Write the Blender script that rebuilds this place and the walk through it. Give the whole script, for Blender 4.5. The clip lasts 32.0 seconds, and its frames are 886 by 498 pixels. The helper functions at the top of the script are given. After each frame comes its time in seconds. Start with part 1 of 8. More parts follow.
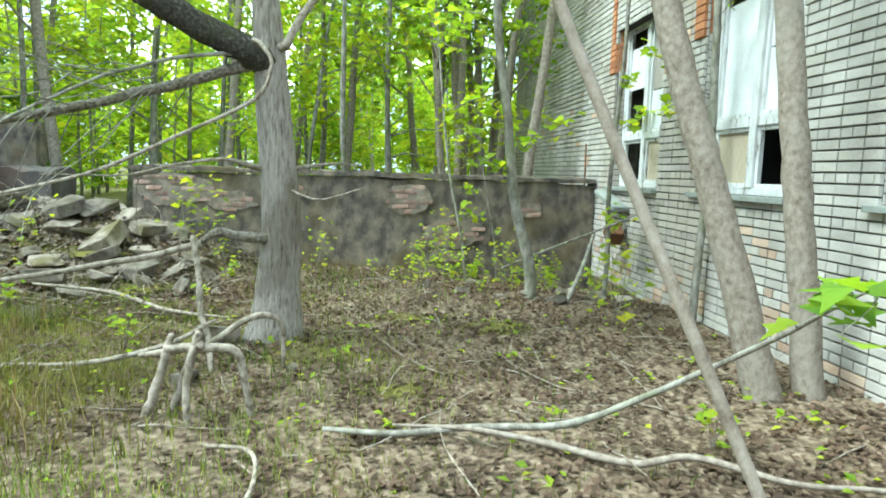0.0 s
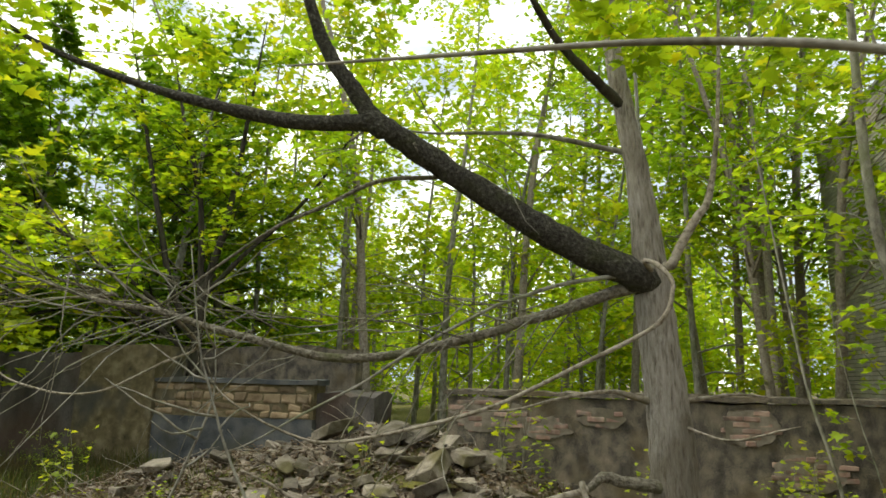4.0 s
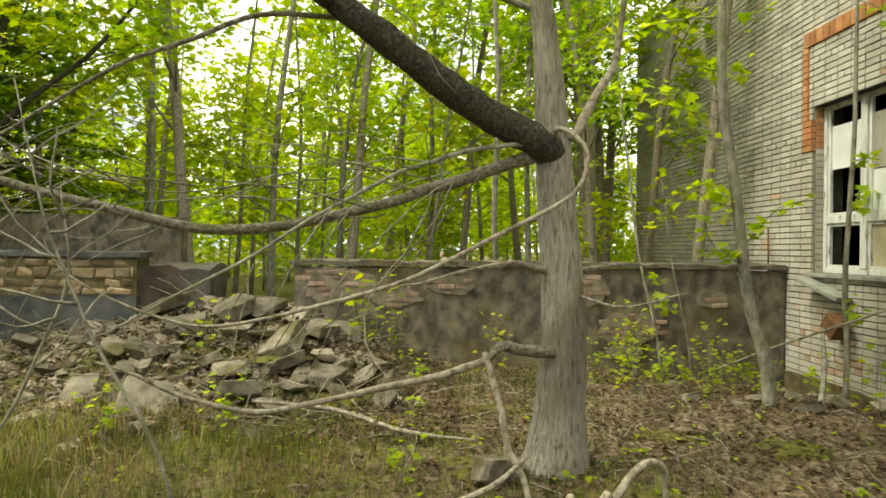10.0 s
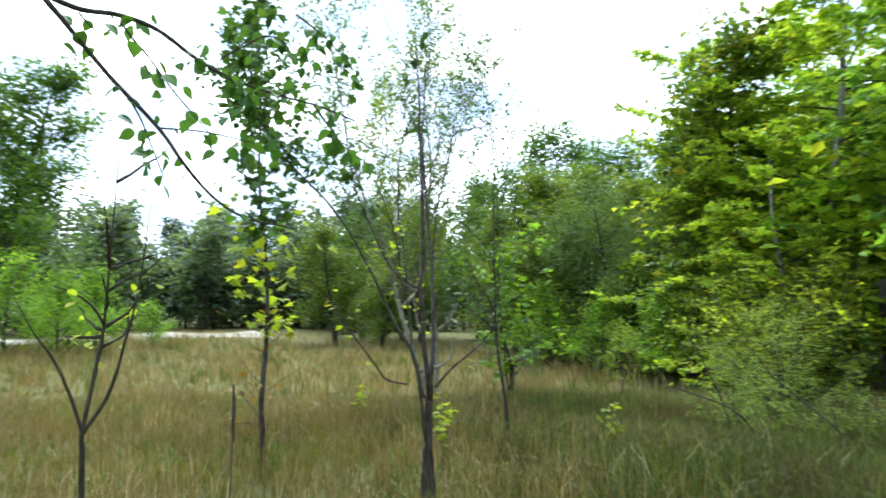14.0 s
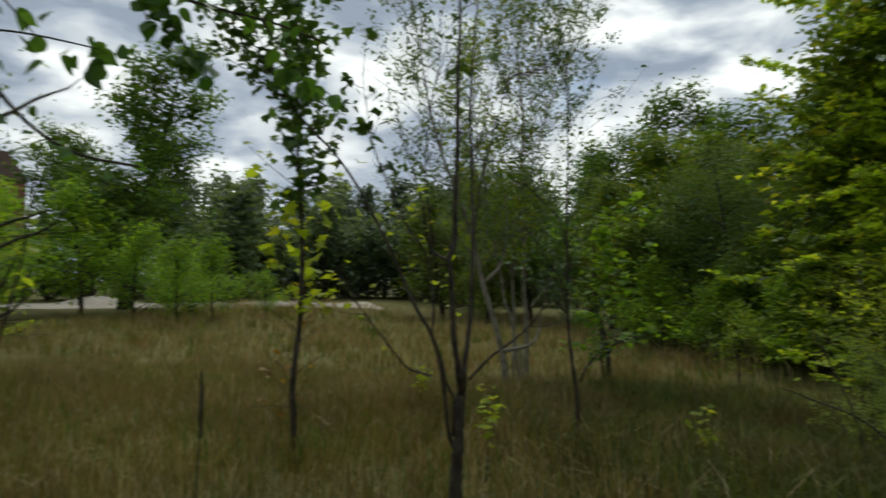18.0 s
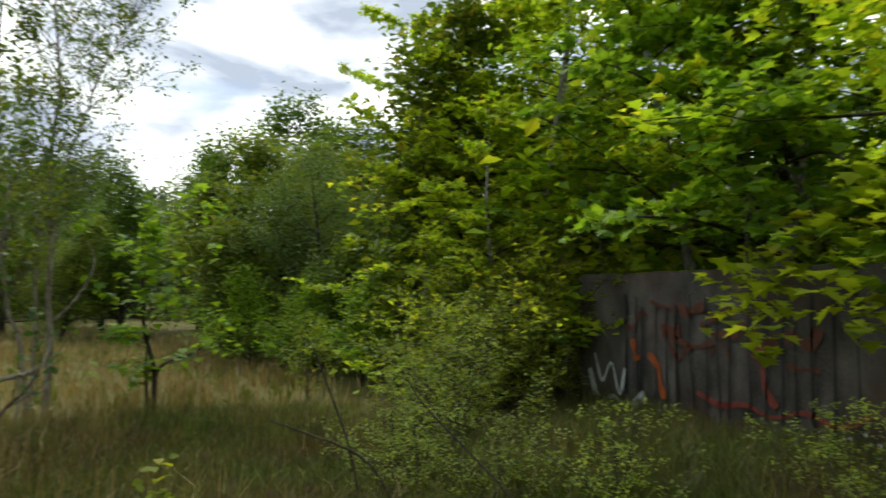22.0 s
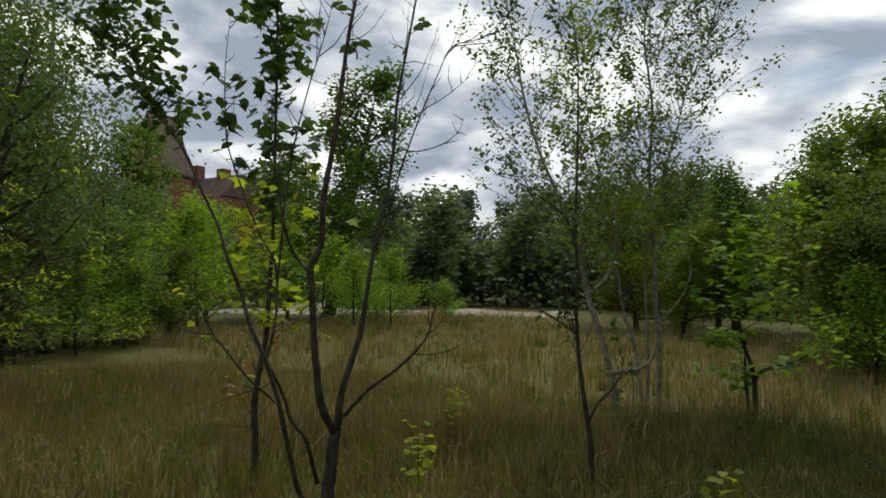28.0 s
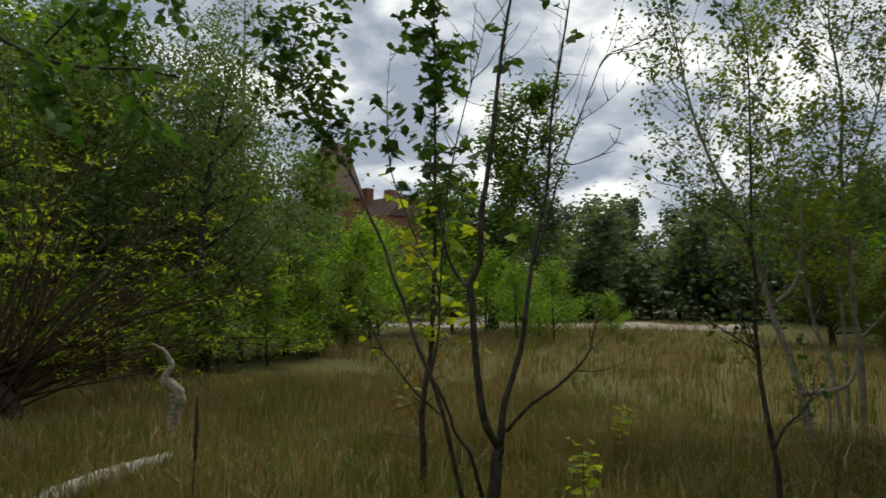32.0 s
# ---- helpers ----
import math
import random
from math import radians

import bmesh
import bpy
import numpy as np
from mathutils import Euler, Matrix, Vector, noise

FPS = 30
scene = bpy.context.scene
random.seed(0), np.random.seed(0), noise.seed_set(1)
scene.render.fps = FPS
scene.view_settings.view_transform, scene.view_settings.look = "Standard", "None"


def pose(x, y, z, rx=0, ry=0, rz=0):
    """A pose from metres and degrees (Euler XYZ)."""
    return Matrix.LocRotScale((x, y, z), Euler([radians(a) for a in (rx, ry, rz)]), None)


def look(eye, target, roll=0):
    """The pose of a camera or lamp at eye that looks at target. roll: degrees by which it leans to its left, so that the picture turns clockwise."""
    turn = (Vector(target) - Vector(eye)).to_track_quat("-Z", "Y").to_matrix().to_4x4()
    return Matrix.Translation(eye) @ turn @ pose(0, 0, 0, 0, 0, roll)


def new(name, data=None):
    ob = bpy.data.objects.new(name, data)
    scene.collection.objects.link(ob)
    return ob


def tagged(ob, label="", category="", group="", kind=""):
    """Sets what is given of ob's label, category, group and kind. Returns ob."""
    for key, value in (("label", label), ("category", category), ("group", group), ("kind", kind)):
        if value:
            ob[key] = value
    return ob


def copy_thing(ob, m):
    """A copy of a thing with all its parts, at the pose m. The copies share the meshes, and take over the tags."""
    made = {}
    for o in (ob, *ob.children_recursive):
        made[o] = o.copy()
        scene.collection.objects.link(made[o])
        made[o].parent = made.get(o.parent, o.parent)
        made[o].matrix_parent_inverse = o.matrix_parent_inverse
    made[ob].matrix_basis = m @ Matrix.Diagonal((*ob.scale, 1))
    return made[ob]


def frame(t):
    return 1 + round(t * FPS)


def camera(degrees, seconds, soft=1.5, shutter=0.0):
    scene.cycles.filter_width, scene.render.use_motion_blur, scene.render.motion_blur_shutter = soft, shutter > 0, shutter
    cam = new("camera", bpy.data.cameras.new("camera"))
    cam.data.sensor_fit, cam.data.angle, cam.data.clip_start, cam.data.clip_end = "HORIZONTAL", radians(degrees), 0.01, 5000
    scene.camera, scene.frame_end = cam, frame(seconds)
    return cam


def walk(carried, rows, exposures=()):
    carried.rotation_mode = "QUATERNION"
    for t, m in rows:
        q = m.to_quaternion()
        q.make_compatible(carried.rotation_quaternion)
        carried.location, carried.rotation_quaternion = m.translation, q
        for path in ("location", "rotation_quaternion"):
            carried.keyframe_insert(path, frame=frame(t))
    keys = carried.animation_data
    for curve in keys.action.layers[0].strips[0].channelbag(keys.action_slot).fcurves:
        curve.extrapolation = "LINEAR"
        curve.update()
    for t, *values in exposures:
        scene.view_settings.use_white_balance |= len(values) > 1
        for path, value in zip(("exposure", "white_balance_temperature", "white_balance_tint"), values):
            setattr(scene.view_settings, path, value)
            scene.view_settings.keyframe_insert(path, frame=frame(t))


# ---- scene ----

# camera and its walk
cam = camera(69.43, 32.0, soft=1.6, shutter=0.23)
PATH = [
    (0, (0.000, 0.000, 1.489), (0.501, 4.939, 0.889), 1.84),
    (0.5, (0.010, 0.028, 1.511), (0.623, 4.989, 1.408), 2.03),
    (1, (-0.034, 0.051, 1.521), (0.710, 4.993, 1.684), 1.93),
    (1.5, (-0.191, 0.106, 1.572), (0.515, 5.045, 1.899), 2.00),
    (2, (-0.381, 0.198, 1.629), (-0.044, 5.167, 2.068), 1.88),
    (2.5, (-0.554, 0.280, 1.611), (-0.711, 5.242, 2.202), 1.21),
    (3, (-0.718, 0.326, 1.592), (-1.476, 5.215, 2.313), 1.37),
    (3.5, (-0.927, 0.392, 1.591), (-2.230, 5.137, 2.479), 1.04),
    (5.5, (-1.802, 0.826, 1.574), (-2.461, 5.650, 2.712), 2.09),
    (6, (-1.848, 0.879, 1.578), (-1.695, 5.748, 2.705), 1.78),
    (6.5, (-1.868, 0.910, 1.589), (-1.179, 5.734, 2.710), 1.35),
    (7, (-1.872, 0.917, 1.611), (-0.853, 5.692, 2.689), 1.21),
    (7.5, (-1.877, 0.869, 1.611), (-0.669, 5.601, 2.683), 0.91),
    (8, (-1.873, 0.821, 1.603), (-0.746, 5.576, 2.661), 0.60),
    (8.5, (-1.891, 0.805, 1.589), (-1.136, 5.648, 2.578), 0.60),
    (9, (-1.890, 0.805, 1.594), (-1.405, 5.690, 2.545), 0.52),
    (9.5, (-1.879, 0.826, 1.611), (-1.588, 5.807, 1.938), 0.54),
    (10, (-1.894, 0.866, 1.618), (-1.698, 5.862, 1.620), 0.63),
    (10.5, (-1.872, 0.864, 1.619), (-1.846, 5.862, 1.477), 0.27),
    (11, (-1.950, 0.888, 1.627), (-2.483, 5.856, 1.434), 0.21),
    (11.5, (-2.158, 0.939, 1.628), (-3.538, 5.742, 1.479), 0.37),
    (12, (-2.665, 0.878, 1.626), (-4.641, 5.471, 1.651), 0.94),
    (12.5, (-3.315, 0.942, 1.626), (-6.333, 4.921, 1.870), 0.87),
    (13, (-3.832, 1.090, 1.616), (-8.024, 3.794, 1.960), 2.06),
    (13.5, (-4.425, 1.343, 1.598), (-9.205, 2.770, 1.942), -0.09),
    (14, (-4.903, 1.613, 1.565), (-9.883, 1.632, 2.011), -0.98),
    (14.5, (-5.245, 1.793, 1.560), (-10.137, 0.894, 2.071), -1.34),
    (15, (-5.557, 1.935, 1.579), (-10.304, 0.460, 2.116), -0.39),
    (15.5, (-5.772, 2.044, 1.600), (-10.308, 0.009, 2.127), -0.22),
    (17.5, (-5.723, 2.055, 1.532), (-10.281, 0.021, 1.831), 0.05),
    (18, (-5.847, 2.167, 1.576), (-10.757, 1.260, 1.827), 0.33),
    (18.5, (-6.012, 2.394, 1.575), (-10.999, 2.669, 1.822), -0.21),
    (19, (-6.354, 2.577, 1.611), (-11.260, 3.509, 1.841), 0.06),
    (19.5, (-6.674, 2.657, 1.606), (-11.492, 3.972, 1.857), 0.31),
    (20, (-6.908, 2.956, 1.578), (-11.615, 4.617, 1.860), 0.18),
    (20.5, (-7.118, 3.281, 1.563), (-11.684, 5.299, 1.855), 0.15),
    (21, (-7.245, 3.422, 1.543), (-11.643, 5.778, 1.874), 0.67),
    (21.5, (-7.286, 3.448, 1.541), (-11.592, 5.962, 1.913), 0.75),
    (22, (-7.326, 3.478, 1.532), (-11.970, 5.294, 1.896), 0.76),
    (22.5, (-7.212, 3.608, 1.552), (-12.196, 3.761, 1.914), 0.04),
    (23, (-7.339, 3.782, 1.580), (-12.154, 2.483, 1.942), -0.12),
    (23.5, (-7.364, 3.876, 1.590), (-11.944, 1.897, 1.921), 0.22),
    (24, (-7.366, 3.904, 1.600), (-11.787, 1.592, 1.930), 0.15),
    (24.5, (-7.344, 3.905, 1.606), (-11.656, 1.395, 1.944), 0.30),
    (26.5, (-7.329, 3.934, 1.692), (-11.676, 1.476, 1.943), 0.56),
    (27, (-7.336, 3.931, 1.671), (-11.737, 1.574, 1.950), 0.26),
    (27.5, (-7.332, 3.918, 1.654), (-11.716, 1.529, 1.940), 0.37),
    (28, (-7.331, 3.853, 1.629), (-11.637, 1.330, 1.932), 0.46),
    (28.5, (-7.310, 3.750, 1.617), (-11.342, 0.815, 1.983), 0.24),
    (29, (-7.293, 3.711, 1.645), (-10.909, 0.278, 2.021), 0.19),
    (29.5, (-7.275, 3.702, 1.662), (-10.600, -0.012, 2.045), 0.09),
    (30, (-7.260, 3.683, 1.642), (-10.433, -0.162, 2.034), 0.76),
    (30.5, (-7.272, 3.750, 1.645), (-10.372, -0.154, 2.031), 0.32),
    (31, (-7.255, 3.757, 1.662), (-10.421, -0.095, 2.029), 0.35),
    (31.5, (-7.252, 3.797, 1.665), (-10.533, 0.043, 2.038), 0.15),
    (32, (-7.324, 3.883, 1.643), (-10.862, 0.374, 2.045), -0.14),
]
EXPOSURES = [(0, 1.62, 5500, -6), (1, 1.18, 5500, -2), (2, 1.22, 5600, 0), (3.5, 0.8, 6200, 5), (5.5, -0.35, 8600, -5), (6.2, -0.2, 8600, -5), (7, 0.25, 8100, -2), (8, 0.5, 8000, -1), (9, 0.62, 8000, -1), (10, 0.95, 8000, -1), (11, 1.28, 7400, 1), (12, 1.62, 6600, 2), (12.5, 1.75, 6200, 3), (13.2, 1.78, 5700, 3), (14, 1.22, 5500, 2),
             (14.6, 0.35, 6300, 0), (15.5, -0.2, 6400, 4), (17.5, -0.68, 6300, 3), (19, -0.48, 6400, 5), (20, -0.15, 6600, 7), (21, 0.0, 6700, 6), (22, 0.15, 6500, 6), (23, 0.0, 6500, 6), (24, -0.44, 6500, 6), (28, -0.6, 6450, 6), (32, -0.6, 6500, 6)]
walk(cam, [(t, look(eye, target, roll)) for t, eye, target, roll in PATH], EXPOSURES)

# world: a bright broken overcast with a weak, wide sun
SUN_AZ, SUN_EL = radians(-104), radians(54)     # clockwise from +y
world = bpy.data.worlds.new("world")
scene.world = world
world.use_nodes = True
wn, wl = world.node_tree.nodes, world.node_tree.links
wn.clear()
w_out, w_bg = wn.new("ShaderNodeOutputWorld"), wn.new("ShaderNodeBackground")
sky = wn.new("ShaderNodeTexSky")
sky.sky_type, sky.sun_disc = "NISHITA", False
sky.sun_elevation, sky.sun_rotation = SUN_EL, SUN_AZ
coord = wn.new("ShaderNodeTexCoord")
stretch = wn.new("ShaderNodeMapping")
stretch.inputs["Scale"].default_value = (1.0, 1.0, 2.4)
clouds, wisps = wn.new("ShaderNodeTexNoise"), wn.new("ShaderNodeTexNoise")
clouds.inputs["Scale"].default_value, clouds.inputs["Detail"].default_value = 5.6, 12
clouds.inputs["Distortion"].default_value = 0.25
wisps.inputs["Scale"].default_value, wisps.inputs["Detail"].default_value = 2.3, 3
tone = wn.new("ShaderNodeValToRGB")
for k in range(2):
    tone.color_ramp.elements.new(0.5)
for e, (p, c) in zip(tone.color_ramp.elements, ((0.38, (4.6, 5.2, 6.4, 1)), (0.47, (7.2, 7.7, 8.7, 1)), (0.53, (10.2, 10.5, 11.0, 1)), (0.61, (15.5, 15.4, 15.2, 1)))):
    e.position, e.color = p, c
cover = wn.new("ShaderNodeMapRange")
cover.inputs["From Min"].default_value, cover.inputs["From Max"].default_value = 0.30, 0.38
w_mix = wn.new("ShaderNodeMix")
w_mix.data_type = "RGBA"
wl.new(coord.outputs["Generated"], stretch.inputs["Vector"])
wl.new(stretch.outputs["Vector"], clouds.inputs["Vector"])
wl.new(stretch.outputs["Vector"], wisps.inputs["Vector"])
wl.new(clouds.outputs["Fac"], tone.inputs["Fac"])
wl.new(wisps.outputs["Fac"], cover.inputs["Value"])
wl.new(cover.outputs["Result"], w_mix.inputs["Factor"])
wl.new(sky.outputs["Color"], w_mix.inputs["A"])
wl.new(tone.outputs["Color"], w_mix.inputs["B"])
wl.new(w_mix.outputs["Result"], w_bg.inputs["Color"])
w_bg.inputs["Strength"].default_value = 0.115
wl.new(w_bg.outputs["Background"], w_out.inputs["Surface"])
sun = new("sun", bpy.data.lights.new("sun", "SUN"))
sun.data.energy, sun.data.angle, sun.data.color = 2.3, radians(22), (1.0, 0.96, 0.88)
sun_dir = Vector((math.sin(SUN_AZ) * math.cos(SUN_EL), math.cos(SUN_AZ) * math.cos(SUN_EL), math.sin(SUN_EL)))
sun.matrix_world = look(sun_dir * 60, (0, 0, 0))

# materials
def node_mat(name):
    m = bpy.data.materials.new(name)
    m.use_nodes = True
    return m, m.node_tree.nodes, m.node_tree.links, m.node_tree.nodes["Principled BSDF"]


def ramp_node(nodes, stops):
    r = nodes.new("ShaderNodeValToRGB")
    while len(r.color_ramp.elements) < len(stops):
        r.color_ramp.elements.new(0.5)
    for e, (p, c) in zip(r.color_ramp.elements, stops):
        e.position, e.color = p, (*c, 1)
    return r


def rough_mat(name, stops, scale=4.0, fine=60.0, rough=0.9, bump=0.4, dist=0.01, stretch=(1, 1, 1), vary=0.0, detail=6, stain=None, islands=False, fine_share=0.35):
    """Two noises over a colour ramp, a bump from the finer one; vary: lightness by object or by island; stain: (colour, scale, amount)."""
    m, n, l, p = node_mat(name)
    tc, mp = n.new("ShaderNodeTexCoord"), n.new("ShaderNodeMapping")
    mp.inputs["Scale"].default_value = stretch
    geo = n.new("ShaderNodeNewGeometry")
    l.new(geo.outputs["Position"], mp.inputs["Vector"])
    a, b = n.new("ShaderNodeTexNoise"), n.new("ShaderNodeTexNoise")
    a.inputs["Scale"].default_value, a.inputs["Detail"].default_value = scale, detail
    b.inputs["Scale"].default_value, b.inputs["Detail"].default_value = fine, 4
    l.new(mp.outputs["Vector"], a.inputs["Vector"])
    l.new(mp.outputs["Vector"], b.inputs["Vector"])
    mixv = n.new("ShaderNodeMath")
    mixv.operation = "MULTIPLY_ADD"
    l.new(b.outputs["Fac"], mixv.inputs[0])
    mixv.inputs[1].default_value = fine_share
    add = n.new("ShaderNodeMath")
    add.operation = "MULTIPLY"
    add.inputs[1].default_value = 1.15 - fine_share
    l.new(a.outputs["Fac"], add.inputs[0])
    l.new(add.outputs[0], mixv.inputs[2])
    r = ramp_node(n, stops)
    l.new(mixv.outputs[0], r.inputs["Fac"])
    col = r.outputs["Color"]
    if stain:
        s = n.new("ShaderNodeTexNoise")
        s.inputs["Scale"].default_value, s.inputs["Detail"].default_value = stain[1], 5
        l.new(geo.outputs["Position"], s.inputs["Vector"])
        mr = n.new("ShaderNodeMapRange")
        mr.inputs["From Min"].default_value, mr.inputs["From Max"].default_value = 0.52, 0.66
        mr.inputs["To Max"].default_value = stain[2]
        l.new(s.outputs["Fac"], mr.inputs["Value"])
        mx = n.new("ShaderNodeMix")
        mx.data_type = "RGBA"
        l.new(mr.outputs["Result"], mx.inputs["Factor"])
        l.new(col, mx.inputs["A"])
        mx.inputs["B"].default_value = (*stain[0], 1)
        col = mx.outputs["Result"]
    if vary:
        hsv = n.new("ShaderNodeHueSaturation")
        rnd = geo.outputs["Random Per Island"] if islands else n.new("ShaderNodeObjectInfo").outputs["Random"]
        vr = n.new("ShaderNodeMapRange")
        vr.inputs["To Min"].default_value, vr.inputs["To Max"].default_value = 1 - vary, 1 + vary
        l.new(rnd, vr.inputs["Value"])
        l.new(vr.outputs["Result"], hsv.inputs["Value"])
        l.new(col, hsv.inputs["Color"])
        col = hsv.outputs["Color"]
    l.new(col, p.inputs["Base Color"])
    p.inputs["Roughness"].default_value = rough
    p.inputs["Specular IOR Level"].default_value = 0.25
    bp = n.new("ShaderNodeBump")
    bp.inputs["Strength"].default_value, bp.inputs["Distance"].default_value = bump, dist
    l.new(mixv.outputs[0], bp.inputs["Height"])
    l.new(bp.outputs["Normal"], p.inputs["Normal"])
    return m


def leaf_mat(name, dark, light, through_amount=0.45, rough=0.55, yellow=None, patch=None):
    """Leaves: each one its own tone between two greens, with light passing through."""
    m, n, l, p = node_mat(name)
    geo = n.new("ShaderNodeNewGeometry")
    stops = [(0.0, dark), (0.75, light)] + ([(1.0, yellow)] if yellow else [(1.0, light)])
    r = ramp_node(n, stops)
    l.new(geo.outputs["Random Per Island"], r.inputs["Fac"])
    tx = n.new("ShaderNodeTexNoise")
    tx.inputs["Scale"].default_value = 1.3
    l.new(geo.outputs["Position"], tx.inputs["Vector"])
    hsv = n.new("ShaderNodeHueSaturation")
    mr = n.new("ShaderNodeMapRange")
    mr.inputs["From Min"].default_value, mr.inputs["From Max"].default_value = 0.3, 0.7
    mr.inputs["To Min"].default_value, mr.inputs["To Max"].default_value = 0.75, 1.25
    l.new(tx.outputs["Fac"], mr.inputs["Value"])
    l.new(mr.outputs["Result"], hsv.inputs["Value"])
    col = r.outputs["Color"]
    if patch:
        ptx, pmr, pmx = n.new("ShaderNodeTexNoise"), n.new("ShaderNodeMapRange"), n.new("ShaderNodeMix")
        ptx.inputs["Scale"].default_value, ptx.inputs["Detail"].default_value = patch[1], 5
        l.new(geo.outputs["Position"], ptx.inputs["Vector"])
        pmr.inputs["From Min"].default_value, pmr.inputs["From Max"].default_value = 0.42, 0.62
        pmr.inputs["To Max"].default_value = 0.85
        l.new(ptx.outputs["Fac"], pmr.inputs["Value"])
        pmx.data_type = "RGBA"
        l.new(pmr.outputs["Result"], pmx.inputs["Factor"])
        l.new(col, pmx.inputs["A"])
        pmx.inputs["B"].default_value = (*patch[0], 1)
        col = pmx.outputs["Result"]
    l.new(col, hsv.inputs["Color"])
    l.new(hsv.outputs["Color"], p.inputs["Base Color"])
    p.inputs["Roughness"].default_value = rough
    p.inputs["Specular IOR Level"].default_value = 0.3
    t = n.new("ShaderNodeBsdfTranslucent")
    warm = n.new("ShaderNodeMix")
    warm.data_type, warm.blend_type = "RGBA", "MULTIPLY"
    warm.inputs["Factor"].default_value = 1.0
    warm.inputs["B"].default_value = (1.35, 1.25, 0.5, 1)
    l.new(hsv.outputs["Color"], warm.inputs["A"])
    l.new(warm.outputs["Result"], t.inputs["Color"])
    mix = n.new("ShaderNodeMixShader")
    mix.inputs["Fac"].default_value = through_amount
    l.new(p.outputs["BSDF"], mix.inputs[1])
    l.new(t.outputs["BSDF"], mix.inputs[2])
    l.new(mix.outputs["Shader"], n["Material Output"].inputs["Surface"])
    return m


def plain_mat(name, colour, rough=0.6, metal=0.0):
    m, n, l, p = node_mat(name)
    tx = n.new("ShaderNodeTexNoise")
    tx.inputs["Scale"].default_value, tx.inputs["Detail"].default_value = 9, 6
    geo = n.new("ShaderNodeNewGeometry")
    l.new(geo.outputs["Position"], tx.inputs["Vector"])
    r = ramp_node(n, [(0.3, tuple(c * 0.72 for c in colour)), (0.7, tuple(min(1, c * 1.1) for c in colour))])
    l.new(tx.outputs["Fac"], r.inputs["Fac"])
    l.new(r.outputs["Color"], p.inputs["Base Color"])
    p.inputs["Roughness"].default_value, p.inputs["Metallic"].default_value = rough, metal
    return m


BARK = rough_mat("bark_grey", [(0.36, (0.07, 0.064, 0.05)), (0.48, (0.16, 0.148, 0.118)), (0.58, (0.23, 0.218, 0.178)), (0.8, (0.38, 0.365, 0.31))], 16, 120, 0.9, 0.8, 0.008, (1, 1, 0.5), detail=9, stain=((0.15, 0.17, 0.075), 3.5, 0.55))
BARK_MAPLE = rough_mat("bark_furrowed", [(0.34, (0.085, 0.07, 0.052)), (0.44, (0.235, 0.205, 0.165)), (0.56, (0.4, 0.36, 0.305)), (0.8, (0.55, 0.51, 0.45))], 44, 140, 0.95, 1.0, 0.09, (1, 1, 0.16), detail=12, stain=((0.12, 0.095, 0.05), 1.6, 0.5))
# mossy bark, darkened in colour to stand for stems against the light
BARK_DARK = rough_mat("bark_backlit_mossy", [(0.25, (0.014, 0.012, 0.009)), (0.5, (0.036, 0.031, 0.023)), (0.8, (0.09, 0.078, 0.058))], 14, 80, 0.95, 1.0, 0.03, (1, 1, 0.4), stain=((0.045, 0.055, 0.02), 3, 0.5))
BARK_LIMB = rough_mat("bark_heavy_limb", [(0.3, (0.016, 0.014, 0.011)), (0.5, (0.045, 0.041, 0.033)), (0.66, (0.085, 0.08, 0.064)), (0.8, (0.2, 0.19, 0.165))], 38, 130, 0.95, 1.0, 0.05, (1, 1, 1), detail=11, stain=((0.06, 0.065, 0.025), 5, 0.5))
BARK_MOSSY = rough_mat("bark_mossy_limb", [(0.3, (0.032, 0.027, 0.019)), (0.46, (0.12, 0.105, 0.078)), (0.58, (0.21, 0.188, 0.145)), (0.8, (0.34, 0.31, 0.25))], 34, 120, 0.95, 1.0, 0.04, (1, 1, 1), stain=((0.09, 0.10, 0.03), 4, 0.6))
BARK_SMOOTH = rough_mat("bark_smooth_brown", [(0.34, (0.09, 0.07, 0.052)), (0.45, (0.185, 0.152, 0.116)), (0.6, (0.265, 0.228, 0.18)), (0.8, (0.36, 0.325, 0.275))], 26, 150, 0.85, 0.4, 0.005, (1, 1, 0.8), detail=11, stain=((0.29, 0.27, 0.225), 3, 0.4))
# meadow stems: the silhouette's darkness is put into the bark colour
BARK_STEM = rough_mat("bark_backlit_stem", [(0.3, (0.012, 0.009, 0.007)), (0.48, (0.028, 0.022, 0.017)), (0.6, (0.055, 0.045, 0.035)), (0.8, (0.1, 0.088, 0.07))], 22, 130, 0.85, 0.6, 0.006, (1, 1, 0.6), detail=9, stain=((0.065, 0.056, 0.044), 6, 0.5))
BARK_CLUMP = rough_mat("bark_grey_olive", [(0.34, (0.06, 0.05, 0.036)), (0.46, (0.14, 0.12, 0.09)), (0.58, (0.22, 0.2, 0.155)), (0.8, (0.32, 0.295, 0.24))], 12, 110, 0.85, 0.5, 0.006, (1, 1, 0.7), detail=9, stain=((0.09, 0.085, 0.05), 4, 0.5))
BARK_FAN = rough_mat("bark_fan_shoots", [(0.3, (0.025, 0.014, 0.008)), (0.6, (0.06, 0.036, 0.021)), (0.8, (0.11, 0.07, 0.042))], 14, 80, 0.9, 0.6, 0.004)
BARK_BIRCH = rough_mat("bark_birch", [(0.4, (0.035, 0.032, 0.027)), (0.5, (0.24, 0.222, 0.188)), (0.6, (0.38, 0.36, 0.312)), (0.8, (0.52, 0.5, 0.44))], 9, 60, 0.8, 0.8, 0.012, (1, 1, 1.6), detail=9, stain=((0.16, 0.13, 0.09), 5, 0.7))
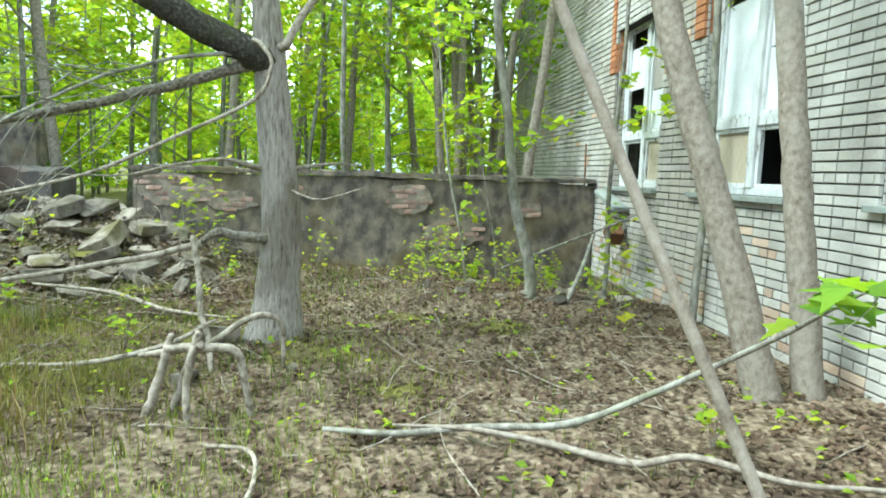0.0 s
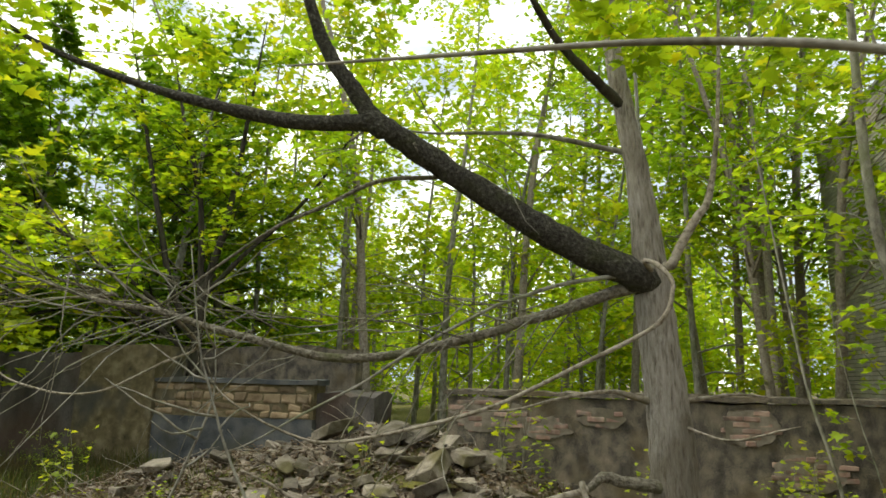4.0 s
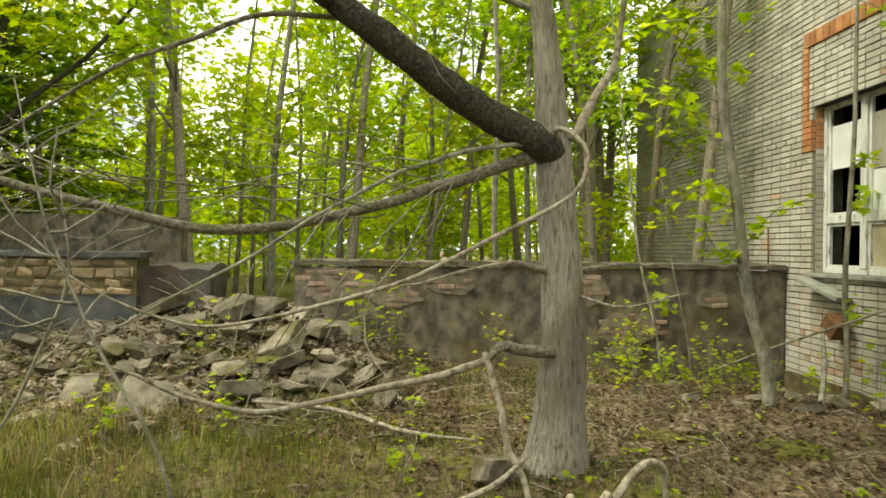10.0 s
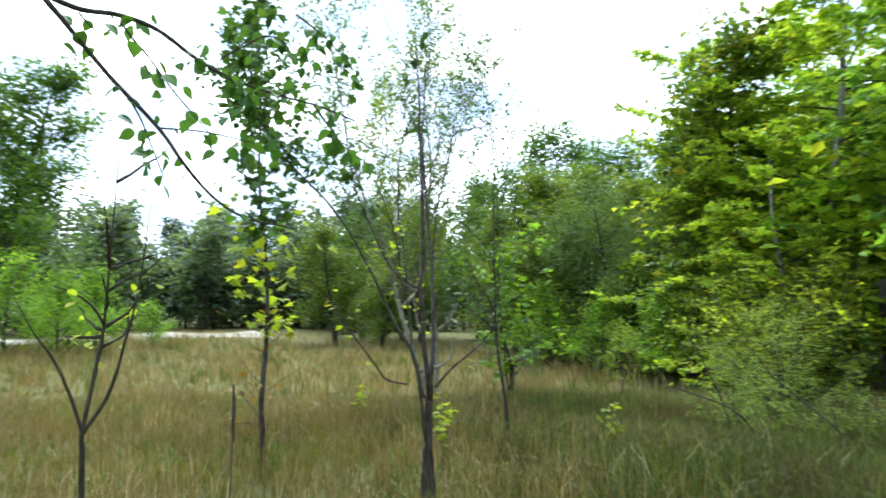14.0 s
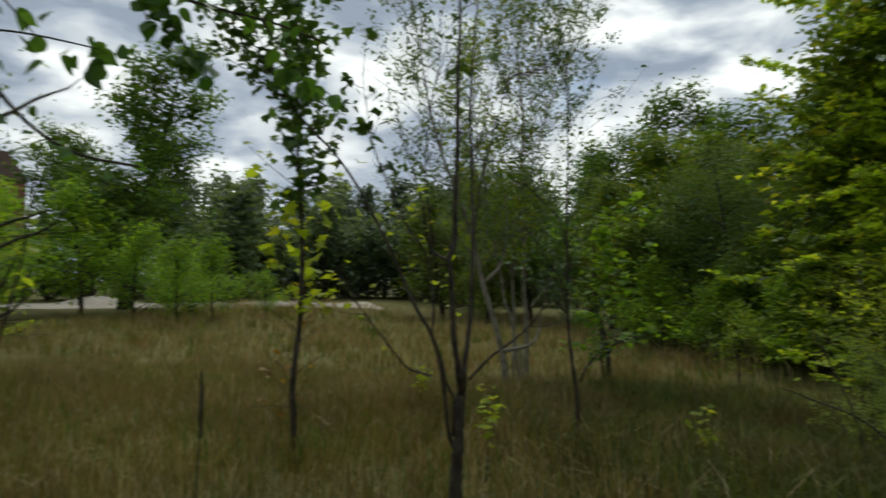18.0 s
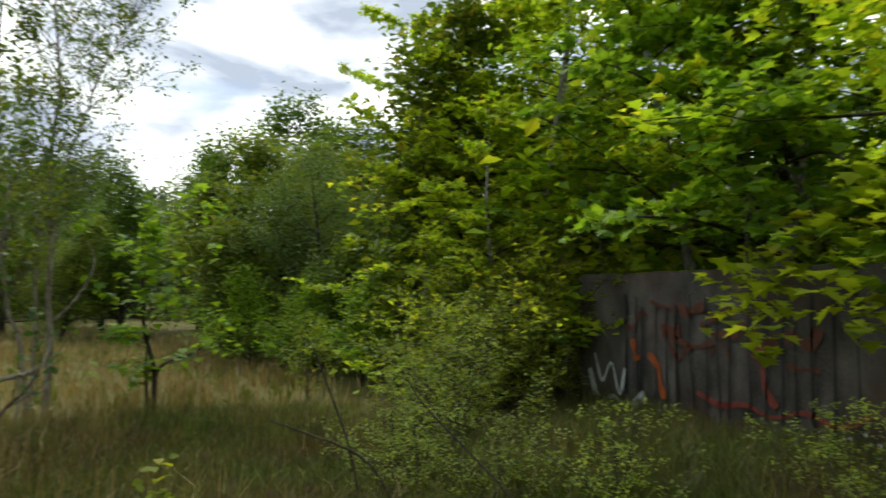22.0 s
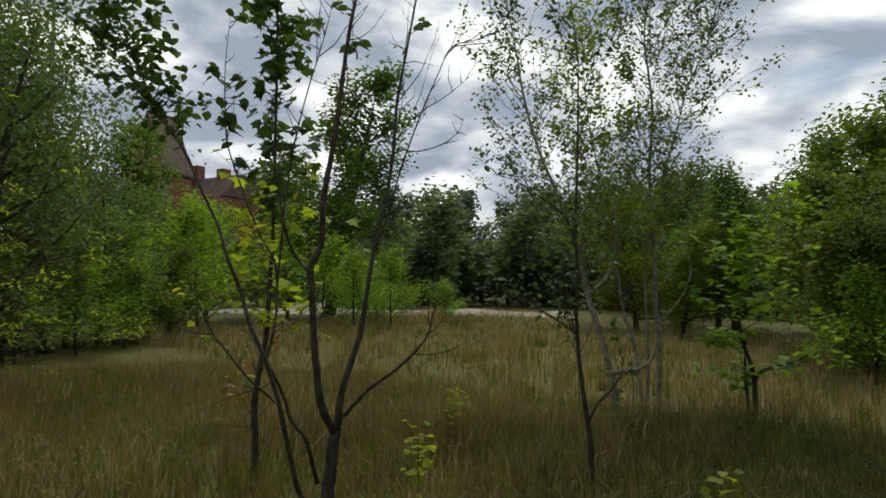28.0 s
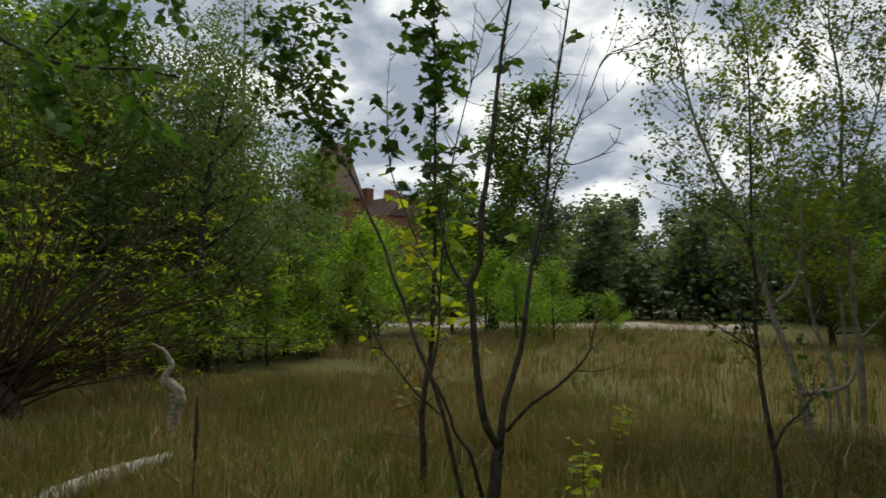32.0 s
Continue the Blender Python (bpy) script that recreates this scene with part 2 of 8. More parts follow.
DEADWOOD = rough_mat("dead_wood", [(0.36, (0.055, 0.043, 0.031)), (0.46, (0.16, 0.133, 0.096)), (0.56, (0.28, 0.243, 0.187)), (0.8, (0.43, 0.39, 0.325))], 24, 140, 0.9, 0.8, 0.006, (1, 1, 1), detail=9, stain=((0.11, 0.1, 0.06), 9, 0.65))
LEAF_SPRING = leaf_mat("leaf_spring", (0.2, 0.33, 0.022), (0.4, 0.54, 0.045), 0.64, yellow=(0.52, 0.52, 0.04))
LEAF_GREEN = leaf_mat("leaf_green", (0.095, 0.2, 0.02), (0.21, 0.36, 0.035), 0.58, yellow=(0.28, 0.39, 0.03))
LEAF_WOOD = leaf_mat("leaf_wood", (0.15, 0.28, 0.025), (0.3, 0.46, 0.045), 0.64, yellow=(0.4, 0.48, 0.04))
LEAF_DARK = leaf_mat("leaf_dark", (0.032, 0.085, 0.018), (0.08, 0.165, 0.032), 0.42)
LEAF_YELLOW = leaf_mat("leaf_yellow_green", (0.2, 0.29, 0.022), (0.37, 0.46, 0.036), 0.62, yellow=(0.46, 0.46, 0.035))
LEAF_OLIVE = leaf_mat("leaf_olive", (0.065, 0.115, 0.016), (0.145, 0.215, 0.032), 0.5, yellow=(0.25, 0.25, 0.035))
# far foliage: aerial haze mixed into the greens, paler and bluer
LEAF_FAR_HAZE = leaf_mat("leaf_far_haze", (0.066, 0.102, 0.07), (0.128, 0.178, 0.11), 0.55)
LEAF_WILLOW = leaf_mat("leaf_willow", (0.06, 0.11, 0.034), (0.14, 0.215, 0.068), 0.46)
# far pines: needles lightened by haze that is put into the colour
LEAF_PINE_HAZE = leaf_mat("leaf_pine_haze", (0.055, 0.085, 0.06), (0.11, 0.15, 0.095), 0.3)
LEAF_FRESH = leaf_mat("leaf_fresh", (0.115, 0.185, 0.02), (0.235, 0.32, 0.035), 0.55, yellow=(0.32, 0.34, 0.03))
LEAF_MID = leaf_mat("leaf_mid", (0.045, 0.1, 0.02), (0.105, 0.19, 0.034), 0.5, yellow=(0.15, 0.21, 0.03))
# leaves seen against the light: their shaded side is put into the green
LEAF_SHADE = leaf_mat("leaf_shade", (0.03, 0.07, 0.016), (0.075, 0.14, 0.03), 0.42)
LEAF_RUST = leaf_mat("leaf_browning", (0.16, 0.09, 0.02), (0.3, 0.17, 0.03), 0.4, yellow=(0.36, 0.3, 0.03))
GRASS_DRY = leaf_mat("grass_dry", (0.13, 0.1, 0.042), (0.265, 0.205, 0.1), 0.3, 0.8, yellow=(0.46, 0.39, 0.24), patch=((0.19, 0.128, 0.055), 0.55))
GRASS_PALE = leaf_mat("grass_pale", (0.17, 0.135, 0.065), (0.33, 0.27, 0.15), 0.3, 0.8, yellow=(0.5, 0.43, 0.28), patch=((0.25, 0.17, 0.085), 0.4))
GRASS_GREEN = leaf_mat("grass_green", (0.045, 0.085, 0.012), (0.11, 0.165, 0.024), 0.35, 0.7, yellow=(0.2, 0.2, 0.045), patch=((0.15, 0.125, 0.04), 0.7))
# dark green grass with the maples' shade put into its colour as well
GRASS_DARK_SHADED = leaf_mat("grass_dark_shaded", (0.03, 0.052, 0.011), (0.082, 0.112, 0.023), 0.3, 0.75, yellow=(0.17, 0.14, 0.05), patch=((0.085, 0.06, 0.03), 0.9))
LITTER = leaf_mat("leaf_litter", (0.05, 0.032, 0.02), (0.135, 0.088, 0.056), 0.15, 0.85, yellow=(0.21, 0.16, 0.11), patch=((0.075, 0.052, 0.033), 0.9))
MOSS = rough_mat("moss", [(0.3, (0.05, 0.05, 0.018)), (0.5, (0.09, 0.085, 0.022)), (0.75, (0.17, 0.155, 0.03))], 11, 90, 0.95, 1.0, 0.03, detail=10, stain=((0.12, 0.09, 0.06), 3.5, 0.7))
BRICK_WHITE = rough_mat("brick_white", [(0.3, (0.29, 0.27, 0.23)), (0.5, (0.41, 0.39, 0.345)), (0.75, (0.52, 0.5, 0.455))], 2.2, 60, 0.85, 0.35, 0.004, vary=0.13, stain=((0.36, 0.31, 0.26), 0.45, 0.6))
BRICK_WHITE_FAR = rough_mat("brick_white_wall", [(0.3, (0.29, 0.27, 0.23)), (0.5, (0.41, 0.39, 0.345)), (0.75, (0.52, 0.5, 0.455))], 2.2, 60, 0.85, 0.35, 0.004, vary=0.13, islands=True, stain=((0.36, 0.31, 0.26), 0.45, 0.6))
BRICK_TAN = rough_mat("brick_tan", [(0.3, (0.30, 0.2, 0.14)), (0.5, (0.42, 0.3, 0.22)), (0.75, (0.5, 0.4, 0.31))], 3, 60, 0.85, 0.35, 0.004, vary=0.2)
BRICK_TAN_FAR = rough_mat("brick_tan_wall", [(0.3, (0.30, 0.2, 0.14)), (0.5, (0.42, 0.3, 0.22)), (0.75, (0.5, 0.4, 0.31))], 3, 60, 0.85, 0.35, 0.004, vary=0.2, islands=True)
BRICK_FADED = rough_mat("brick_faded", [(0.3, (0.14, 0.085, 0.065)), (0.5, (0.27, 0.17, 0.135)), (0.8, (0.40, 0.31, 0.25))], 9, 80, 0.95, 0.9, 0.01, vary=0.3, detail=9, stain=((0.17, 0.15, 0.12), 4.0, 0.8))
MORTAR_PALE = rough_mat("mortar_pale", [(0.3, (0.09, 0.075, 0.06)), (0.5, (0.2, 0.17, 0.135)), (0.8, (0.32, 0.28, 0.225))], 9, 90, 0.95, 1.0, 0.012, detail=9, stain=((0.1, 0.09, 0.06), 3, 0.6))
BRICK_RED = rough_mat("brick_red", [(0.25, (0.2, 0.075, 0.035)), (0.5, (0.38, 0.16, 0.075)), (0.8, (0.48, 0.25, 0.12))], 8, 70, 0.85, 0.4, 0.005, vary=0.22)
MORTAR = rough_mat("mortar", [(0.3, (0.06, 0.057, 0.05)), (0.7, (0.16, 0.152, 0.135))], 12, 90, 0.95, 0.5, 0.004)
PLASTER = rough_mat("plaster_dark", [(0.32, (0.02, 0.017, 0.014)), (0.44, (0.064, 0.057, 0.05)), (0.53, (0.11, 0.098, 0.082)), (0.6, (0.19, 0.162, 0.125)), (0.8, (0.34, 0.28, 0.21))], 6.5, 150, 0.95, 1.0, 0.03, (1, 1, 0.7), detail=13, fine_share=0.5, stain=((0.15, 0.115, 0.06), 1.4, 0.7))
PLASTER_GREY = rough_mat("plaster_grey", [(0.34, (0.016, 0.018, 0.02)), (0.48, (0.05, 0.056, 0.062)), (0.58, (0.085, 0.09, 0.092)), (0.8, (0.15, 0.145, 0.13))], 3.2, 60, 0.95, 1.0, 0.02, detail=12, stain=((0.06, 0.06, 0.045), 1.4, 0.7))
PLASTER_BROWN = rough_mat("plaster_dark_brown", [(0.28, (0.022, 0.02, 0.018)), (0.5, (0.068, 0.062, 0.057)), (0.8, (0.16, 0.145, 0.13))], 3.0, 50, 0.95, 0.8, 0.012, (1, 1, 0.5), stain=((0.075, 0.045, 0.03), 0.8, 0.7))
PLASTER_OCHRE = rough_mat("plaster_ochre", [(0.3, (0.03, 0.027, 0.017)), (0.46, (0.09, 0.074, 0.036)), (0.58, (0.13, 0.106, 0.054)), (0.8, (0.24, 0.2, 0.12))], 6.5, 110, 0.95, 1.0, 0.03, detail=12, stain=((0.06, 0.062, 0.055), 1.1, 0.8))
STONE = rough_mat("rubble_stone", [(0.3, (0.05, 0.041, 0.03)), (0.5, (0.155, 0.133, 0.104)), (0.8, (0.31, 0.275, 0.22))], 9, 90, 0.95, 1.0, 0.03, vary=0.4, detail=11, stain=((0.085, 0.075, 0.028), 2.4, 0.85))
GRASS_FRESH = leaf_mat("grass_fresh", (0.12, 0.18, 0.03), (0.27, 0.34, 0.07), 0.4, 0.7, yellow=(0.42, 0.42, 0.16), patch=((0.25, 0.24, 0.07), 0.6))
STONE_OCHRE = rough_mat("stone_ochre", [(0.3, (0.085, 0.058, 0.034)), (0.5, (0.2, 0.145, 0.085)), (0.8, (0.33, 0.26, 0.17))], 7, 80, 0.95, 1.0, 0.02, vary=0.45, detail=9, stain=((0.17, 0.13, 0.09), 2.6, 0.7))
PAINT_WHITE = rough_mat("peeling_white_paint", [(0.4, (0.16, 0.135, 0.1)), (0.47, (0.5, 0.51, 0.5)), (0.8, (0.68, 0.69, 0.69))], 16, 110, 0.6, 0.5, 0.004, (1, 1, 0.25))
BOARD_WHITE = rough_mat("whitewashed_pane", [(0.25, (0.5, 0.52, 0.53)), (0.7, (0.72, 0.74, 0.76))], 3, 30, 0.5, 0.1, 0.002)
BOARD_TAN = rough_mat("plywood", [(0.25, (0.33, 0.27, 0.18)), (0.7, (0.52, 0.45, 0.34))], 3, 40, 0.8, 0.2, 0.003, (1, 1, 0.3))
BOARD_GREY = rough_mat("weathered_board", [(0.25, (0.2, 0.18, 0.15)), (0.7, (0.42, 0.39, 0.35))], 4, 50, 0.85, 0.3, 0.003, (1, 1, 0.2))
# near-black: the gloom behind window openings is put into the colour
DARK = plain_mat("dark_room_shade", (0.03, 0.03, 0.03), 0.95)
ROOF_FELT = plain_mat("roof_felt", (0.06, 0.058, 0.055), 0.9)
SILL = rough_mat("sill_metal", [(0.3, (0.16, 0.18, 0.16)), (0.7, (0.3, 0.32, 0.29))], 6, 60, 0.7, 0.3, 0.003)
RUST = rough_mat("rusty_steel", [(0.3, (0.06, 0.035, 0.02)), (0.7, (0.2, 0.1, 0.05))], 12, 90, 0.85, 0.5, 0.003)
TILE_ROOF = rough_mat("roof_tile_far", [(0.3, (0.06, 0.045, 0.04)), (0.7, (0.14, 0.09, 0.07))], 0.8, 8, 0.9, 0.3, 0.02)
BRICK_FAR = rough_mat("brick_red_far", [(0.3, (0.11, 0.045, 0.03)), (0.7, (0.22, 0.1, 0.065))], 0.6, 7, 0.9, 0.3, 0.01)
STONE_TRIM = plain_mat("pale_trim", (0.5, 0.45, 0.38), 0.9)
SPRAY = {"red": plain_mat("spray_red", (0.21, 0.04, 0.028), 0.7), "white": plain_mat("spray_white", (0.62, 0.66, 0.66), 0.6), "orange": plain_mat("spray_orange", (0.4, 0.1, 0.025), 0.6), "black": plain_mat("spray_black", (0.012, 0.012, 0.012), 0.7), "rust": plain_mat("spray_rust", (0.12, 0.04, 0.022), 0.8)}
STONE_BITS = rough_mat("rubble_bits", [(0.3, (0.065, 0.052, 0.037)), (0.5, (0.17, 0.14, 0.104)), (0.8, (0.33, 0.28, 0.22))], 5, 60, 0.95, 0.7, 0.012, vary=0.45, islands=True)
SAND = rough_mat("pale_sand", [(0.3, (0.26, 0.225, 0.175)), (0.7, (0.43, 0.385, 0.32))], 0.7, 14, 0.95, 0.4, 0.02)

# ground: brown litter soil by the ruin, matted dry grass and green moss over the meadow
GROUND, gn, gl, gp = node_mat("ground_soil")
g_geo = gn.new("ShaderNodeNewGeometry")
g_big, g_fine = gn.new("ShaderNodeTexNoise"), gn.new("ShaderNodeTexNoise")
g_big.inputs["Scale"].default_value, g_big.inputs["Detail"].default_value = 0.55, 7
g_fine.inputs["Scale"].default_value, g_fine.inputs["Detail"].default_value = 22, 6
gl.new(g_geo.outputs["Position"], g_big.inputs["Vector"])
gl.new(g_geo.outputs["Position"], g_fine.inputs["Vector"])
g_soil = ramp_node(gn, [(0.3, (0.07, 0.055, 0.035)), (0.5, (0.17, 0.13, 0.085)), (0.7, (0.3, 0.24, 0.17))])
g_grass = ramp_node(gn, [(0.3, (0.045, 0.055, 0.012)), (0.55, (0.13, 0.12, 0.04)), (0.75, (0.24, 0.19, 0.085))])
gl.new(g_fine.outputs["Fac"], g_soil.inputs["Fac"])
gl.new(g_fine.outputs["Fac"], g_grass.inputs["Fac"])
g_pick = gn.new("ShaderNodeMapRange")
g_pick.inputs["From Min"].default_value, g_pick.inputs["From Max"].default_value = 0.42, 0.58
g_sep, g_add = gn.new("ShaderNodeSeparateXYZ"), gn.new("ShaderNodeMath")
gl.new(g_geo.outputs["Position"], g_sep.inputs[0])
g_add.operation = "MULTIPLY_ADD"
gl.new(g_sep.outputs["X"], g_add.inputs[0])
g_add.inputs[1].default_value = -0.06
gl.new(g_big.outputs["Fac"], g_add.inputs[2])
g_off = gn.new("ShaderNodeMath")
g_off.operation = "SUBTRACT"
g_off.inputs[1].default_value = 0.16
gl.new(g_add.outputs[0], g_off.inputs[0])
gl.new(g_off.outputs[0], g_pick.inputs["Value"])
g_mix = gn.new("ShaderNodeMix")
g_mix.data_type = "RGBA"
gl.new(g_pick.outputs["Result"], g_mix.inputs["Factor"])
gl.new(g_soil.outputs["Color"], g_mix.inputs["A"])
gl.new(g_grass.outputs["Color"], g_mix.inputs["B"])
gl.new(g_mix.outputs["Result"], gp.inputs["Base Color"])
gp.inputs["Roughness"].default_value = 0.95
gp.inputs["Specular IOR Level"].default_value = 0.15
g_bump = gn.new("ShaderNodeBump")
g_bump.inputs["Strength"].default_value, g_bump.inputs["Distance"].default_value = 0.8, 0.03
gl.new(g_fine.outputs["Fac"], g_bump.inputs["Height"])
gl.new(g_bump.outputs["Normal"], gp.inputs["Normal"])

# building tools
rng = np.random.default_rng(7)


def empty(name, x, y, z, label, category, group=""):
    ob = new(name)
    ob.empty_display_size = 0.2
    ob.location = (x, y, z)
    return tagged(ob, label, category, group)


def mesh_of(name, verts, faces, smooth=False):
    """A mesh from an array of vertices and faces of one size each (arrays) or a list of such arrays."""
    me = bpy.data.meshes.new(name)
    groups = faces if isinstance(faces, list) else [faces]
    groups = [np.asarray(g, dtype=np.int32) for g in groups if len(g)]
    verts = np.asarray(verts, dtype=np.float32)
    me.vertices.add(len(verts))
    me.vertices.foreach_set("co", verts.ravel())
    loops = np.concatenate([g.ravel() for g in groups])
    sizes = np.concatenate([np.full(len(g), g.shape[1], dtype=np.int32) for g in groups])
    starts = np.concatenate([[0], np.cumsum(sizes)[:-1]]).astype(np.int32)
    me.loops.add(len(loops))
    me.loops.foreach_set("vertex_index", loops)
    me.polygons.add(len(sizes))
    me.polygons.foreach_set("loop_start", starts)
    me.polygons.foreach_set("use_smooth", np.full(len(sizes), bool(smooth)))
    me.update(calc_edges=True)
    me.validate()
    return me


def piece(name, me, material, parent=None, label="", m=None):
    """One mesh object; m is its pose in the parent's own space."""
    if material and not me.materials:
        me.materials.append(material)
    ob = new(name, me)
    if parent:
        ob.parent = parent
    if m is not None:
        ob.matrix_basis = m
    return tagged(ob, label)


def part(name, bm, material, parent, label="", m=None):
    me = bpy.data.meshes.new(name)
    bm.to_mesh(me)
    bm.free()
    return piece(name, me, material, parent, label, m)


def box_bm(x0, x1, y0, y1, z0, z1, bevel=0.0):
    bm = bmesh.new()
    bmesh.ops.create_cube(bm, size=1)
    for v in bm.verts:
        v.co = ((x0 + x1) / 2 + v.co.x * (x1 - x0), (y0 + y1) / 2 + v.co.y * (y1 - y0), (z0 + z1) / 2 + v.co.z * (z1 - z0))
    if bevel:
        bmesh.ops.bevel(bm, geom=bm.edges[:], offset=bevel, segments=2, affect="EDGES", profile=0.6)
    return bm


def rough_box(x0, x1, y0, y1, z0, z1, step, jag, top=None, seed=0):
    """A weathered block: a fine grid on every face, pushed about by noise; top(x, y) lowers its upper edge."""
    bm = box_bm(x0, x1, y0, y1, z0, z1)
    for axis, (a, b) in enumerate(((x0, x1), (y0, y1), (z0, z1))):
        n = max(1, int((b - a) / step))
        for k in range(1, n):
            co, no = Vector(), Vector()
            co[axis], no[axis] = a + (b - a) * k / n, 1
            bmesh.ops.bisect_plane(bm, geom=bm.verts[:] + bm.edges[:] + bm.faces[:], plane_co=co, plane_no=no)
    for v in bm.verts:
        c = v.co.copy()
        if top:
            f = (c.z - z0) / (z1 - z0)
            c.z = z0 + f * (top(c.x, c.y) - z0)
        d = noise.noise_vector(c * 2.1 + Vector((seed, 0, 0))) * jag + noise.noise_vector(c * 7.0) * jag * 0.5
        v.co = c + d
    for f in bm.faces:
        f.smooth = False
    return bm


def smooth_line(pts, n):
    """Catmull-Rom through the control points."""
    p = np.asarray(pts, dtype=float)
    if len(p) < 3:
        t = np.linspace(0, 1, n)[:, None]
        return p[0] * (1 - t) + p[-1] * t
    q = np.vstack([2 * p[0] - p[1], p, 2 * p[-1] - p[-2]])
    u = np.linspace(0, len(p) - 1, n)
    i = np.minimum(u.astype(int), len(p) - 2)
    f = (u - i)[:, None]
    a, b, c, d = q[i], q[i + 1], q[i + 2], q[i + 3]
    return 0.5 * (2 * b + (c - a) * f + (2 * a - 5 * b + 4 * c - d) * f ** 2 + (3 * b - a - 3 * c + d) * f ** 3)


def tube(pts, radii, sides=8, lump=0.06, seed=0):
    """Vertices and faces of a closed, slightly lumpy tapered tube along pts."""
    p = np.asarray(pts, dtype=float)
    n = len(p)
    r = np.interp(np.linspace(0, 1, n), np.linspace(0, 1, len(radii)), radii)
    t = np.gradient(p, axis=0)
    t /= np.linalg.norm(t, axis=1)[:, None] + 1e-9
    ref = np.array([0.31, 0.95, 0.05]) if abs(t[0, 2]) > 0.6 else np.array([0.1, 0.2, 0.97])
    u = np.cross(t, ref)
    u /= np.linalg.norm(u, axis=1)[:, None] + 1e-9
    w = np.cross(t, u)
    ang = np.linspace(0, 2 * np.pi, sides, endpoint=False)
    g = np.random.default_rng(seed)
    wob = 1 + lump * g.standard_normal((n, sides))
    ring = (u[:, None] * np.cos(ang)[None, :, None] + w[:, None] * np.sin(ang)[None, :, None]) * (r[:, None] * wob)[..., None] + p[:, None]
    v = np.vstack([ring.reshape(-1, 3), p[-1] + t[-1] * r[-1] * 0.5, p[0]])
    i, j = np.meshgrid(np.arange(n - 1), np.arange(sides), indexing="ij")
    a, b = i * sides + j, i * sides + (j + 1) % sides
    f = np.stack([a, b, b + sides, a + sides], -1).reshape(-1, 4)
    e = (n - 1) * sides + np.arange(sides)
    s = np.arange(sides)
    caps = np.vstack([np.stack([e, np.roll(e, -1), np.full(sides, n * sides)], -1), np.stack([np.roll(s, -1), s, np.full(sides, n * sides + 1)], -1)])
    return v, f, caps


def tubes_mesh(name, tubes):
    """Several tubes in one mesh."""
    V, Q, C, k = [], [], [], 0
    for v, f, c in tubes:
        V.append(v), Q.append(f + k), C.append(c + k)
        k += len(v)
    return mesh_of(name, np.vstack(V), [np.vstack(Q), np.vstack(C)], smooth=True)


LEAF_SHAPES = {
    # outlines in the leaf's own plane, unit size, stalk at the origin, along +y
    "kite": [(0, 0), (0.36, 0.45), (0, 1), (-0.36, 0.45)],
    "oval": [(0, 0), (0.3, 0.28), (0.32, 0.6), (0, 1), (-0.32, 0.6), (-0.3, 0.28)],
    "maple": [(0, 0), (0.28, 0.06), (0.5, 0.2), (0.33, 0.36), (0.52, 0.62), (0.2, 0.6), (0, 1), (-0.2, 0.6), (-0.52, 0.62), (-0.33, 0.36), (-0.5, 0.2), (-0.28, 0.06)],
    "lobed": [(0, 0), (0.48, 0.28), (0.24, 0.5), (0, 1), (-0.24, 0.5), (-0.48, 0.28)],
    "ovate": [(0, 0), (0.2, 0.06), (0.34, 0.22), (0.36, 0.42), (0.26, 0.64), (0.1, 0.84), (0, 1), (-0.1, 0.84), (-0.26, 0.64), (-0.36, 0.42), (-0.34, 0.22), (-0.2, 0.06)],
    "spear": [(0, 0), (0.13, 0.4), (0, 1), (-0.13, 0.4)],
}


def leaves_mesh(name, centres, size, shape="kite", flat=0.6, hang=0.25, seed=0, spread=0.35):
    """A leaf at each centre, turned at random; flat: how level the blades lie; hang: how far the tips droop."""
    g = np.random.default_rng(seed)
    c = np.asarray(centres, dtype=float)
    n = len(c)
    out = np.array(LEAF_SHAPES[shape])
    k = len(out)
    az = g.uniform(0, 2 * np.pi, n)
    dirs = np.stack([np.cos(az), np.sin(az), -hang + g.normal(0, 0.35, n)], -1)
    dirs /= np.linalg.norm(dirs, axis=1)[:, None]
    up = np.stack([g.normal(0, 1 - flat, n), g.normal(0, 1 - flat, n), np.full(n, 0.6 + flat)], -1)
    side = np.cross(dirs, up)
    side /= np.linalg.norm(side, axis=1)[:, None] + 1e-9
    nor = np.cross(side, dirs)
    s = size * (1 + spread * g.uniform(-1, 1, n))
    fold = np.abs(out[:, 0]) * 0.35
    v = c[:, None] + s[:, None, None] * (out[None, :, :1] * side[:, None] + (out[None, :, 1:] - 0.3) * dirs[:, None] + fold[None, :, None] * nor[:, None])
    f = np.arange(n * k).reshape(n, k)
    return mesh_of(name, v.reshape(-1, 3), f)


def ground_z(x, y):
    """Height of the ground: nearly flat, sinking in the corner between ruin and facade and over the far meadow."""
    x, y = np.asarray(x, dtype=float), np.asarray(y, dtype=float)
    dip = -0.28 * np.clip((x - 0.5) / 2.5, 0, 1) * np.clip((y - 7.0) / 2.3, 0, 1)
    near = np.clip(1 - (np.hypot(x + 5, y - 2) - 30) / 30, 0, 1)
    roll = near * (0.035 * np.sin(x * 0.9 + 0.3) * np.cos(y * 0.8) + 0.02 * np.sin(x * 2.3 + y * 1.7))
    ease = lambda v: np.clip(v, 0, 1) ** 2 * (3 - 2 * np.clip(v, 0, 1))
    fall = (0.36 * ease((-11.0 - x) / 7.0) + 0.2 * ease((-18.0 - x) / 16.0)) * ease((y + 12.0) / 8.0)
    return dip + roll - fall

